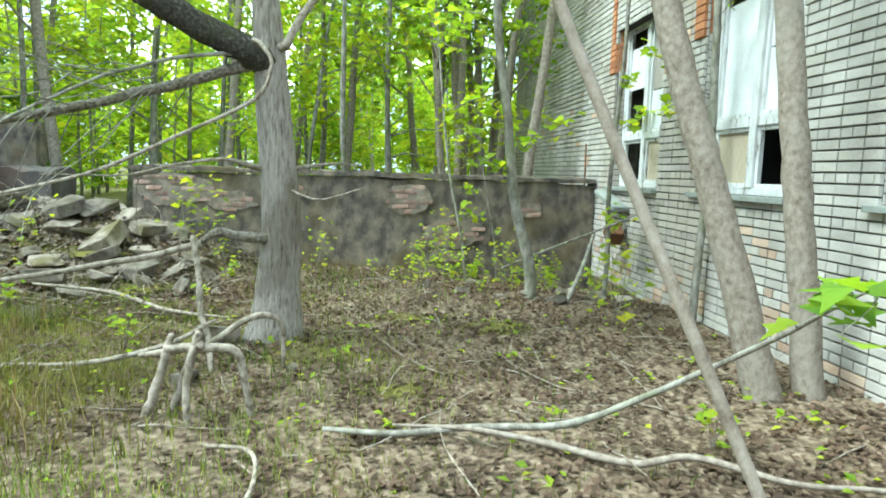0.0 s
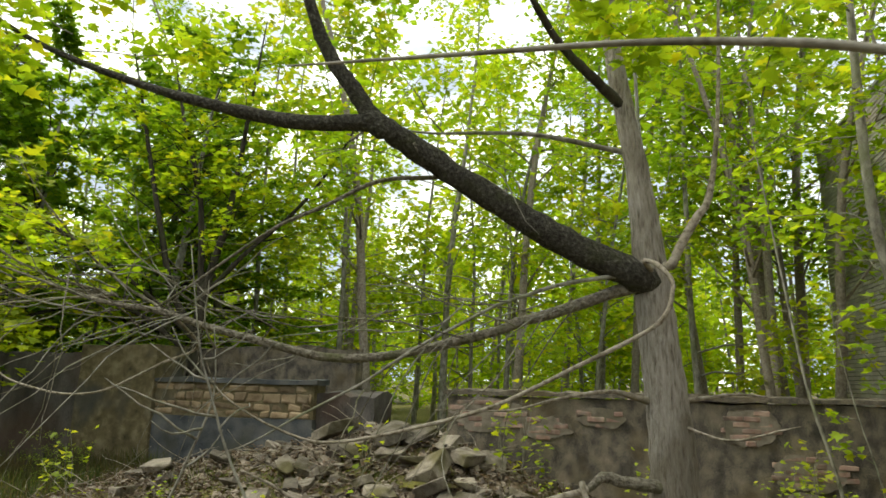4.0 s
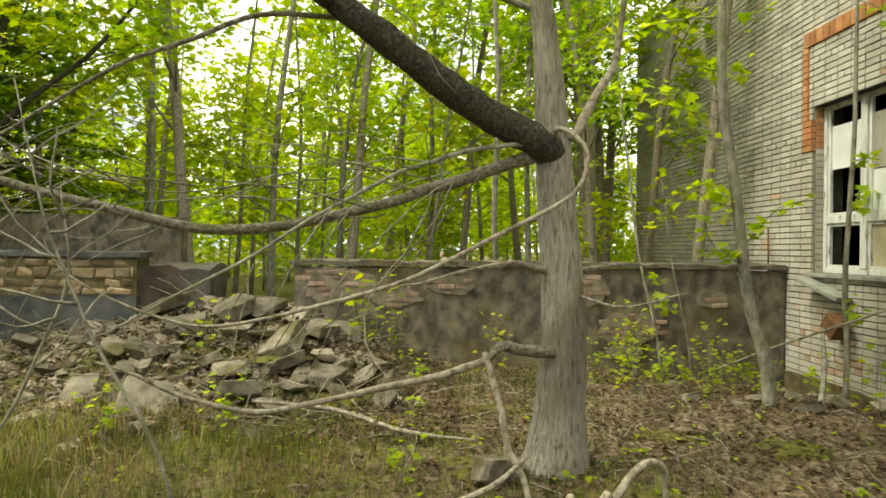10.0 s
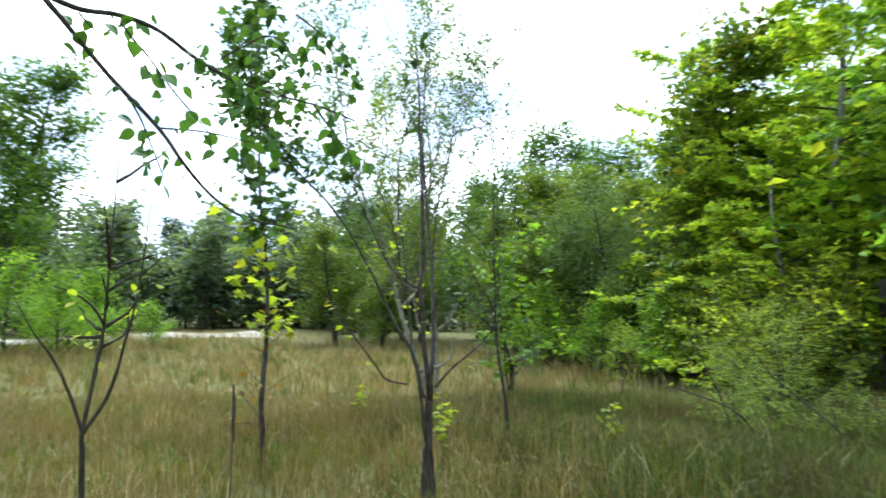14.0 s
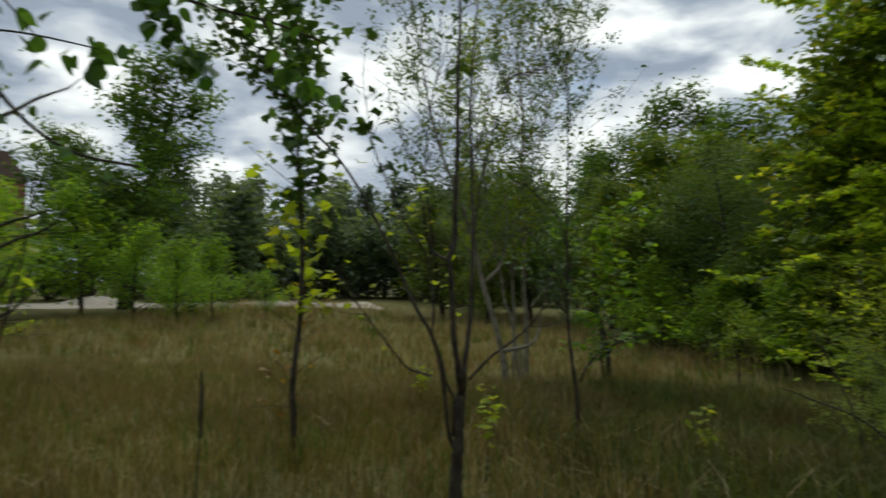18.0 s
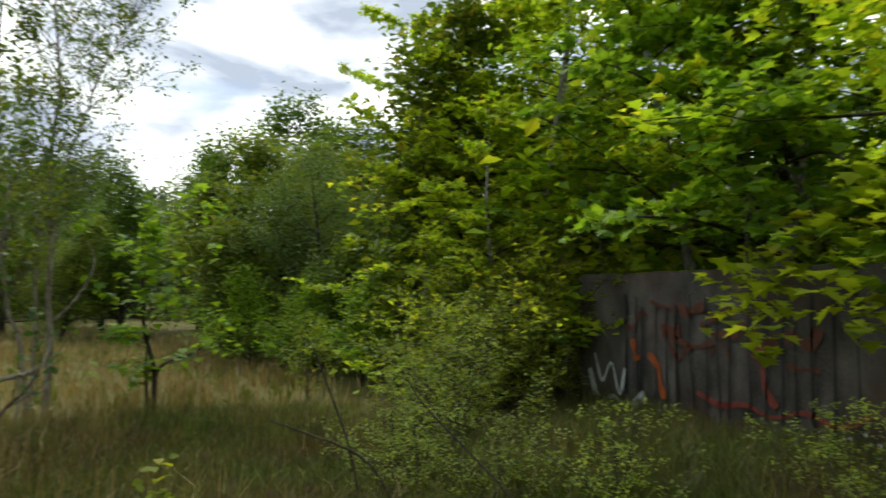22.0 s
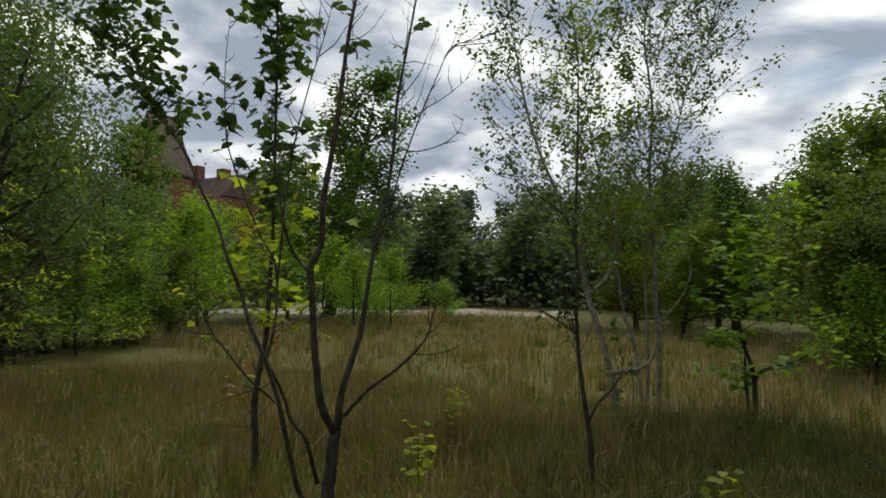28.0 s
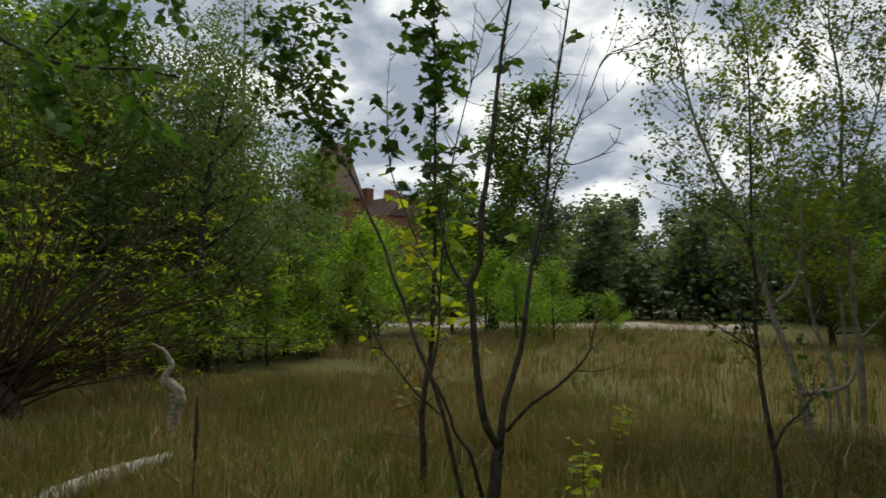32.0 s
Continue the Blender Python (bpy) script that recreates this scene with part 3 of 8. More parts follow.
# ground: one sheet to the horizon, finer near the walk
gx = np.unique(np.concatenate([np.linspace(-600, -60, 19), np.linspace(-60, -20, 33), np.linspace(-20, 6, 79), np.linspace(6, 60, 19), np.linspace(60, 600, 13)]))
gy = np.unique(np.concatenate([np.linspace(-600, -60, 19), np.linspace(-60, -8, 40), np.linspace(-8, 14, 67), np.linspace(14, 60, 19), np.linspace(60, 600, 13)]))
GXX, GYY = np.meshgrid(gx, gy, indexing="ij")
g_verts = np.stack([GXX, GYY, ground_z(GXX, GYY)], -1).reshape(-1, 3)
gi, gj = np.meshgrid(np.arange(len(gx) - 1), np.arange(len(gy) - 1), indexing="ij")
ga = gi * len(gy) + gj
g_faces = np.stack([ga, ga + len(gy), ga + len(gy) + 1, ga + 1], -1).reshape(-1, 4)
tagged(piece("ground", mesh_of("ground", g_verts, g_faces, True), GROUND), "brown forest soil turning to matted dry meadow", "ground", kind="structure")



def ragged(base, amp, seed):
    return lambda x, y: base + amp * (noise.noise(Vector((x * 1.7, y, seed))) + 0.5 * noise.noise(Vector((x * 6.1, y, seed))))


# the white brick building: facade in the plane x = FX, facing -x
FX, COURSE, BRICK_L, Y0, Y1, Z0, Z1 = 3.38, 0.0833, 0.25, -5.0, 16.2, -0.4167, 6.83
WINDOWS = [(7.65, 9.22), (5.07, 6.64), (2.49, 4.06)]
WIN_Z = (1.36, 3.62)
BODY = FX + 0.03
building = tagged(new("facade_wall"), "white lime-brick facade with red brick window surrounds, weathered", "wall", kind="structure")
edges_y = [Y0] + [v for w in sorted(WINDOWS) for v in w] + [Y1]
for k in range(0, len(edges_y), 2):
    part("wall_core", box_bm(BODY, BODY + 0.38, edges_y[k], edges_y[k + 1], Z0, Z1), MORTAR, building)
for a, b in WINDOWS:
    part("wall_core", box_bm(BODY, BODY + 0.38, a, b, Z0, WIN_Z[0]), MORTAR, building)
    part("wall_core", box_bm(BODY, BODY + 0.38, a, b, WIN_Z[1], Z1), MORTAR, building)
part("coping", box_bm(FX - 0.05, BODY + 0.42, Y0 - 0.05, Y1 + 0.05, Z1, Z1 + 0.07, 0.01), SILL, building, "dark metal coping along the parapet")
part("plinth", rough_box(FX - 0.05, BODY + 0.02, 4.3, 9.75, -0.5, -0.04, 0.3, 0.02, ragged(-0.04, 0.05, 12)), PLASTER_OCHRE, building, "stained ochre plinth at the wall's foot")
# far end, back and roof close the building
shell = tagged(new("building_shell"), "plain brick end walls and back of the building", "wall", kind="structure")
part("end_wall", box_bm(BODY + 0.38, 14, Y1 - 0.4, Y1, Z0, Z1), BRICK_WHITE_FAR, shell)
part("end_wall", box_bm(BODY + 0.38, 14, Y0, Y0 + 0.4, Z0, Z1), BRICK_WHITE_FAR, shell)
part("back_wall", box_bm(14, 14.4, Y0, Y1, Z0, Z1), BRICK_WHITE_FAR, shell)
part("roof", box_bm(BODY + 0.38, 14, Y0 + 0.4, Y1 - 0.4, Z1 - 0.5, Z1 - 0.2), ROOF_FELT, shell)
# floor and wall coloured near-black in place of the unlit room's shade
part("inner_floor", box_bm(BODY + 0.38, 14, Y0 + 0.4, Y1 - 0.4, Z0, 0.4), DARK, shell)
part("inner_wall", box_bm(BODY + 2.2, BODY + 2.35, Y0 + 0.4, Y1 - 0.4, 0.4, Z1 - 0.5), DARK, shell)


def window(k, a, b, upper, lower):
    """A weathered double window set back in its opening: outer frame, mullion, transom, sashes and what fills them."""
    z0, z1 = WIN_Z
    ob = tagged(new("window_%d" % k), "weathered white wooden window, panes broken, painted over or boarded", "window", kind="structure")
    fx, w, mid, tr = FX + 0.14, 0.07, (a + b) / 2, 2.06
    for nm, y_0, y_1, z_0, z_1 in (("frame_jamb", a, a + w, z0, z1), ("frame_jamb", b - w, b, z0, z1), ("frame_head", a + w, b - w, z1 - w, z1), ("frame_foot", a + w, b - w, z0, z0 + w)):
        part(nm, box_bm(fx, fx + 0.09, y_0, y_1, z_0, z_1, 0.006), PAINT_WHITE, ob)
    part("mullion", box_bm(fx - 0.012, fx + 0.08, mid - 0.055, mid + 0.055, z0 + w, z1 - w, 0.008), PAINT_WHITE, ob)
    for y_0, y_1 in ((a + w, mid - 0.055), (mid + 0.055, b - w)):
        part("transom", box_bm(fx - 0.004, fx + 0.08, y_0, y_1, tr - 0.05, tr + 0.05, 0.008), PAINT_WHITE, ob)
        for z_0, z_1 in ((z0 + w, tr - 0.05), (tr + 0.05, z1 - w)):
            for s0, s1, t0, t1 in ((y_0, y_0 + 0.04, z_0, z_1), (y_1 - 0.04, y_1, z_0, z_1), (y_0 + 0.04, y_1 - 0.04, z_0, z_0 + 0.04), (y_0 + 0.04, y_1 - 0.04, z_1 - 0.04, z_1)):
                part("sash_rail", box_bm(fx + 0.02, fx + 0.065, s0, s1, t0, t1, 0.005), PAINT_WHITE, ob)
    for (y_0, y_1), fills in (((mid + 0.05, b - w), upper[0]), ((a + w, mid - 0.05), upper[1])):
        for f0, f1, mat, nm in fills:
            zz0, zz1 = tr + 0.06 + f0 * (z1 - w - tr - 0.06), tr + 0.06 + f1 * (z1 - w - tr - 0.06)
            part(nm, box_bm(fx + 0.05, fx + 0.062, y_0 + 0.02, y_1 - 0.02, zz0, zz1, 0.002), mat, ob)
    for (y_0, y_1), mat in (((mid + 0.05, b - w), lower[0]), ((a + w, mid - 0.05), lower[1])):
        if mat:
            part("board", box_bm(fx + 0.05, fx + 0.062, y_0 + 0.02, y_1 - 0.02, z0 + w + 0.02, tr - 0.06, 0.002), mat, ob)
    part("sill", box_bm(FX - 0.07, FX + 0.13, a - 0.06, b + 0.06, z0 - 0.055, z0 - 0.004, 0.008), SILL, ob, "grey-green sheet sill, bent at the edge")
    part("lintel", box_bm(FX + 0.005, FX + 0.14, a + 0.003, b - 0.003, z1 - 0.05, z1 - 0.002), DARK, ob, "sooty underside of the lintel")


window(1, *WINDOWS[0], ([(0.42, 0.82, BOARD_WHITE, "pane_panel")], [(0.0, 0.36, BOARD_WHITE, "pane_panel"), (0.37, 0.84, BOARD_GREY, "board")]), (None, BOARD_TAN))
window(2, *WINDOWS[1], ([(0.0, 0.8, BOARD_WHITE, "pane_panel")], [(0.0, 0.42, BOARD_WHITE, "pane_panel"), (0.43, 0.9, BOARD_WHITE, "pane_panel")]), (BOARD_TAN, None))
window(3, *WINDOWS[2], ([(0.0, 0.55, BOARD_WHITE, "pane_panel"), (0.56, 1.0, BOARD_WHITE, "pane_panel")], [(0.0, 1.0, BOARD_WHITE, "pane_panel")]), (None, BOARD_WHITE))

# ruin: one broken line of walls at y = RY, seen from -y
RY = 9.8


ruin = tagged(new("ruin_wall"), "low plastered wall of a collapsed building, stained dark, patches of red brick showing", "wall", kind="structure")
part("wall_body", rough_box(-3.6, FX - 0.03, RY, RY + 0.42, -0.5, 1.38, 0.22, 0.018, ragged(1.36, 0.05, 1)), PLASTER, ruin)
part("wall_top", rough_box(-3.66, FX - 0.03, RY - 0.04, RY + 0.46, 1.38, 1.47, 0.16, 0.02, ragged(1.45, 0.04, 2)), PLASTER, ruin, "mossy concrete capping, chipped")
part("wall_stub", rough_box(-5.75, -4.8, RY + 0.1, RY + 0.9, -0.3, 1.4, 0.16, 0.05, ragged(1.36, 0.16, 3)), PLASTER_BROWN, ruin, "dark free-standing stub of wall")
part("wall_broken", rough_box(-4.8, -3.6, RY + 0.1, RY + 0.45, -0.3, 0.9, 0.16, 0.05, ragged(0.85, 0.22, 4)), PLASTER, ruin)
part("wall_body", rough_box(-8.65, -5.75, RY, RY + 0.42, -0.3, 0.93, 0.22, 0.018), PLASTER_GREY, ruin, "grey rendered foot of the stone wall")
part("wall_back", rough_box(-8.65, -5.75, RY + 0.012, RY + 0.42, 0.93, 1.46, 0.12, 0.012), PLASTER_OCHRE, ruin)
part("wall_top", rough_box(-8.7, -5.7, RY - 0.03, RY + 0.46, 1.46, 1.54, 0.18, 0.02, ragged(1.53, 0.03, 5)), PLASTER_GREY, ruin)
part("pillar", rough_box(-10.2, -8.65, RY - 0.05, RY + 0.7, -0.3, 2.06, 0.2, 0.02, ragged(2.06, 0.05, 6)), PLASTER_OCHRE, ruin, "ochre plastered pier, taller than the wall")
part("wall_body", rough_box(-16.9, -10.2, RY, RY + 0.42, -0.9, 1.92, 0.3, 0.015, ragged(1.92, 0.04, 7)), PLASTER_BROWN, ruin, "smooth sooty brown-grey wall with sprayed graffiti")
part("side_wall", rough_box(-16.9, -16.5, RY + 0.42, RY + 7.5, -0.9, 1.9, 0.4, 0.03, ragged(1.7, 0.25, 8)), PLASTER, ruin)
part("rear_wall", rough_box(-9.9, -5.8, RY + 1.75, RY + 2.1, -0.3, 2.14, 0.25, 0.03, ragged(2.12, 0.08, 9)), PLASTER, ruin, "dark inner wall behind the gap")

# trees
def grow(p0, direction, length, n, wander, lift, g):
    """A wandering line from p0; lift bends it up (or down, below 0)."""
    p = [np.array(p0, dtype=float)]
    d = np.array(direction, dtype=float)
    d /= np.linalg.norm(d)
    for _ in range(n):
        d = d + g.normal(0, wander, 3) + np.array([0, 0, lift])
        d /= np.linalg.norm(d)
        p.append(p[-1] + d * length / n)
    return np.array(p)


def tree_form(g, height, r0, crown_from=0.35, limbs=14, limb_len=0.28, rise=0.45, twigs=4, lean=(0, 0), wander=0.05, sides=7, crook=0.0):
    """Trunk line, limb lines and twig lines of a tree standing at the origin."""
    n = 10
    trunk = grow((0, 0, -0.1), (lean[0], lean[1], 1), height, n, wander, 0.02, g)
    lines, tips = [], []
    for k in range(limbs):
        h = crown_from + (1 - crown_from) * ((k + g.uniform(0, 1)) / limbs) ** 0.9
        i = min(int(h * n), n - 1)
        p = trunk[i] + (trunk[i + 1] - trunk[i]) * (h * n - i if h < 1 else 1)
        az = g.uniform(0, 2 * np.pi)
        ln = height * limb_len * (1.15 - 0.8 * (h - crown_from) / (1.001 - crown_from)) * g.uniform(0.6, 1.2)
        line = grow(p, (math.cos(az), math.sin(az), rise + g.normal(0, 0.15)), ln, 5, 0.16, 0.03, g)
        r = r0 * (1 - h * 0.85) * 0.5
        lines.append((line, max(r, 0.006), 0.003))
        for _ in range(twigs):
            u = g.uniform(0.25, 1.0) * 4.99
            q = line[int(u)] + (line[int(u) + 1] - line[int(u)]) * (u % 1)
            d = line[-1] - line[0]
            tw = grow(q, d / np.linalg.norm(d) + g.normal(0, 0.6, 3), ln * g.uniform(0.25, 0.5), 3, 0.2, -0.02, g)
            lines.append((tw, 0.005, 0.002))
            tips.append(tw)
        tips.append(line[2:])
    tips.append(trunk[-3:])
    return trunk, lines, tips


def leaf_spots(tips, count, puff, g):
    w = np.array([np.linalg.norm(t[-1] - t[0]) + 0.05 for t in tips])
    pick = g.choice(len(tips), count, p=w / w.sum())
    u = g.uniform(0, 1, count)
    out = np.empty((count, 3))
    for k in range(len(tips)):
        s = pick == k
        t = tips[k]
        f = u[s] * (len(t) - 1)
        i = np.minimum(f.astype(int), len(t) - 2)
        out[s] = t[i] + (t[i + 1] - t[i]) * (f - i)[:, None]
    return out + g.normal(0, puff, (count, 3))


def make_tree(seed, height, r0, bark, leaf, label, leaves=2000, size=0.09, shape="kite", puff=0.12, category="tree", group="", name="tree", flat=0.6, hang=0.25, twig_sides=3, x=0, y=0, turn=0, fine=True, **form):
    g = np.random.default_rng(seed)
    trunk, lines, tips = tree_form(g, height, r0, **form)
    ob = empty(name, x, y, float(ground_z(x, y)), label, category, group)
    ob.rotation_euler = (0, 0, turn)
    piece("trunk", tubes_mesh("trunk", [tube(smooth_line(trunk, 16 if fine else 11), [r0 * 1.35, r0, r0 * 0.85, r0 * 0.6, r0 * 0.35, 0.008], 8 if fine else 6, 0.05, seed)]), bark, ob)
    tagged(piece("branchwork", tubes_mesh("branchwork", [tube(l, [a, b], twig_sides, 0.0) for l, a, b in lines if fine or a > 0.0055]), bark, ob), kind="stuff")
    if leaves:
        piece("crown", leaves_mesh("crown", leaf_spots(tips, leaves, puff, g), size, shape, flat, hang, seed), leaf, ob)
    return ob


def planted(ob, x, y, turn, scale):
    return copy_thing(ob, Matrix.LocRotScale((x, y, float(ground_z(x, y))), Euler((0, 0, turn)), (scale,) * 3))


def stem_part(name, pts, radii, material, parent, label="", sides=8, n=None, lump=0.05, seed=0, wave=0.0):
    """One stem or branch through control points in world space; wave: how crooked it grows."""
    off = np.array(parent.location) if parent else 0
    line = smooth_line(np.array(pts, dtype=float), n or 5 * len(pts)) - off
    g = np.random.default_rng(seed + len(pts))
    line[1:-1] += g.normal(0, min(radii) * 0.12, line[1:-1].shape)
    if wave:
        knots = np.linspace(0, 1, max(4, len(line) // 4))
        for k in range(3):
            line[:, k] += np.interp(np.linspace(0, 1, len(line)), knots, g.normal(0, wave, len(knots)) * (knots > 0.05))
    return piece(name, tubes_mesh(name, [tube(line, radii, sides, lump, seed)]), material, parent, label)


def side_twigs(line, g, count, length, rise=0.4, spread_=0.8, start=0.2, end=1.0, bend=0.04, steps=6, wander=0.16):
    """Thin twigs that leave a line at even steps, on alternating sides."""
    out = []
    line = np.asarray(line, dtype=float)
    for k in range(count):
        u = (start + (end - start) * (k + g.uniform(0, 1)) / count) * (len(line) - 1.001)
        p = line[int(u)] + (line[int(u) + 1] - line[int(u)]) * (u % 1)
        d = line[int(u) + 1] - line[int(u)]
        d = d / (np.linalg.norm(d) + 1e-9)
        az = g.uniform(0, 2 * np.pi)
        out.append(grow(p, d * rise + np.array([math.cos(az), math.sin(az), g.normal(0.1, 0.25)]) * spread_, length * g.uniform(0.45, 1.3), steps, wander, bend, g))
    return out


def twigs_and_leaves(ob, twigs, bark, r, leaf=None, count=0, size=0.1, shape="oval", seed=0, puff=0.04, flat=0.5, hang=0.35, label="", name="crown"):
    """Twigs in one mesh and, where told, leaves along their outer parts in another."""
    base = np.array(ob.location)
    tagged(piece("branchwork", tubes_mesh("branchwork", [tube(t - base, [r, r * 0.35], 4, 0.0) for t in twigs]), bark, ob), kind="stuff")
    if count:
        g = np.random.default_rng(seed + 500)
        piece(name, leaves_mesh(name, leaf_spots([t[1:] for t in twigs], count, puff, g) - base, size, shape, flat, hang, seed), leaf, ob, label)


# the big maple in front of the ruin
big = empty("maple_tree", -0.88, 5.5, 0.0, "old maple with furrowed grey bark and a heavy mossy side limb", "tree")
stem_part("trunk", [(-0.9, 5.5, -0.12), (-0.87, 5.5, 0.12), (-0.85, 5.5, 0.45), (-0.82, 5.5, 1.0), (-0.85, 5.5, 1.5), (-0.89, 5.5, 2.0), (-0.92, 5.5, 2.42), (-0.98, 5.5, 3.15), (-1.06, 5.5, 3.7), (-1.16, 5.5, 4.5), (-1.2, 5.6, 6.0), (-1.1, 5.8, 8.0), (-1.2, 5.9, 10.5)],
          [0.3, 0.235, 0.185, 0.165, 0.15, 0.14, 0.13, 0.09, 0.078, 0.07, 0.05, 0.03, 0.012], BARK_MAPLE, big, sides=22, n=90, lump=0.02)
stem_part("limb", [(-0.82, 5.58, 2.2), (-1.0, 5.42, 2.36), (-1.55, 5.21, 2.62), (-2.03, 5.01, 2.91), (-2.48, 4.82, 3.20), (-2.77, 4.63, 3.38), (-2.9, 4.62, 3.46)], [0.05, 0.118, 0.11, 0.096, 0.09, 0.084, 0.07], BARK_LIMB, big, "heavy dark mossy limb", 12, 40)
stem_part("limb", [(-2.75, 4.65, 3.38), (-2.88, 4.63, 3.43), (-3.34, 4.50, 3.42), (-3.71, 4.38, 3.47), (-4.02, 4.25, 3.53), (-4.53, 4.13, 3.68), (-5.3, 3.95, 4.0), (-6.1, 3.8, 4.5)], [0.075, 0.065, 0.058, 0.052, 0.042, 0.03, 0.02, 0.006], BARK_LIMB, big, sides=10)
stem_part("limb", [(-2.75, 4.65, 3.38), (-2.88, 4.63, 3.49), (-3.02, 4.56, 3.71), (-3.15, 4.50, 3.89), (-3.29, 4.43, 4.22), (-3.5, 4.3, 5.0), (-3.8, 4.2, 6.0)], [0.075, 0.07, 0.062, 0.056, 0.048, 0.03, 0.01], BARK_LIMB, big, sides=10)
stem_part("limb", [(-0.92, 5.45, 2.3), (-1.17, 5.4, 2.26), (-1.79, 5.23, 2.04), (-2.08, 5.07, 1.91), (-2.9, 4.9, 1.72), (-3.66, 4.73, 1.82), (-4.37, 4.57, 2.02), (-4.97, 4.4, 2.13), (-5.8, 4.2, 2.4)], [0.055, 0.046, 0.04, 0.036, 0.033, 0.03, 0.024, 0.017, 0.005], BARK_MOSSY, big, "long low bough, lichened and mossy", sides=10, n=60, wave=0.014)
stem_part("limb", [(-0.95, 5.4, 2.36), (-1.19, 5.3, 2.36), (-1.72, 5.14, 2.25), (-2.15, 4.98, 2.03), (-2.67, 4.82, 1.72), (-3.41, 4.66, 1.27), (-3.84, 4.5, 1.04)], [0.022, 0.018, 0.015, 0.013, 0.011, 0.008, 0.003], BARK, big, sides=7, n=48, wave=0.012)
stem_part("dead_branch", [(-0.92, 5.36, 2.4), (-0.97, 5.1, 2.43), (-0.86, 4.98, 2.36), (-0.79, 4.93, 2.22), (-0.96, 4.87, 1.96), (-1.47, 4.8, 1.66), (-1.97, 4.73, 1.42), (-2.64, 4.67, 1.24), (-3.11, 4.6, 1.15), (-3.47, 4.53, 1.25), (-3.85, 4.47, 1.48), (-3.95, 4.4, 1.7)], [0.02, 0.018, 0.018, 0.017, 0.016, 0.015, 0.014, 0.012, 0.01, 0.008, 0.006, 0.003], DEADWOOD, big, "pale barkless drooping branch", 7, 60, wave=0.012)
stem_part("dead_branch", [(-0.86, 5.45, 0.86), (-0.98, 5.36, 0.9), (-1.28, 5.3, 0.94), (-1.42, 5.2, 0.87)], [0.05, 0.045, 0.04, 0.022], BARK_MOSSY, big, "snapped mossy branch stub", 9, wave=0.012)
stem_part("dead_branch", [(-1.4, 5.21, 0.87), (-1.96, 5.1, 0.72), (-2.48, 5.0, 0.62), (-2.87, 4.9, 0.6), (-3.4, 4.8, 0.77), (-3.76, 4.7, 0.94)], [0.028, 0.024, 0.02, 0.018, 0.014, 0.006], DEADWOOD, big, "long pale branch swept low over the rubble", 8, 36, wave=0.012)
stem_part("dead_branch", [(-1.44, 5.12, 0.93), (-1.35, 4.93, 0.56), (-1.27, 4.77, 0.27), (-1.18, 4.6, 0.0)], [0.022, 0.025, 0.022, 0.02], DEADWOOD, big, wave=0.012)
stem_part("dead_branch", [(-0.85, 5.45, 2.44), (-0.77, 5.4, 2.49), (-0.56, 5.45, 2.84), (-0.47, 5.5, 3.03), (-0.37, 5.55, 3.67), (-0.29, 5.6, 4.71), (-0.2, 5.7, 6.0)], [0.04, 0.035, 0.032, 0.026, 0.016, 0.012, 0.004], DEADWOOD, big, "pale broken upright branch", 8, 36, wave=0.012)
stem_part("limb", [(-1.0, 5.5, 3.36), (-1.14, 5.5, 3.4), (-1.72, 5.33, 3.51), (-2.22, 5.17, 3.51), (-2.55, 5.0, 3.47), (-3.2, 4.7, 3.5)], [0.03, 0.024, 0.019, 0.014, 0.01, 0.004], BARK, big, sides=7)
stem_part("limb", [(-1.02, 5.5, 3.68), (-1.1, 5.46, 3.78), (-1.29, 5.33, 3.95), (-1.55, 5.17, 4.21), (-1.8, 4.9, 4.6), (-2.3, 4.5, 5.4)], [0.05, 0.045, 0.04, 0.032, 0.024, 0.008], BARK_DARK, big, sides=8)
stem_part("dead_branch", [(-0.95, 5.45, 1.46), (-1.26, 5.27, 1.53), (-1.62, 5.13, 1.48), (-1.98, 5.0, 1.38), (-2.4, 4.8, 1.4)], [0.03, 0.016, 0.012, 0.008, 0.003], DEADWOOD, big, sides=6, wave=0.012)
stem_part("dead_branch", [(-0.76, 5.5, 1.47), (-0.47, 5.5, 1.51), (-0.17, 5.5, 1.52)], [0.022, 0.013, 0.006], DEADWOOD, big, sides=6, wave=0.012)
stem_part("dead_branch", [(-0.75, 5.42, 1.3), (-0.55, 5.25, 1.24), (-0.29, 5.1, 1.28), (-0.1, 5.0, 1.36)], [0.014, 0.009, 0.007, 0.003], DEADWOOD, big, sides=6, wave=0.012)
stem_part("limb", [(-1.95, 5.03, 2.95), (-2.2, 5.0, 3.1), (-2.46, 4.95, 3.09), (-2.94, 4.9, 3.06), (-3.47, 4.85, 2.83), (-3.92, 4.8, 2.59), (-4.45, 4.75, 2.22), (-4.87, 4.7, 1.98), (-5.3, 4.65, 1.8)], [0.024, 0.021, 0.019, 0.017, 0.015, 0.012, 0.009, 0.006, 0.003], BARK_MOSSY, big, "thin dark bough arching down", 8, 50, wave=0.01)
gb = np.random.default_rng(3)
twig_lines, leaf_tips = [], []
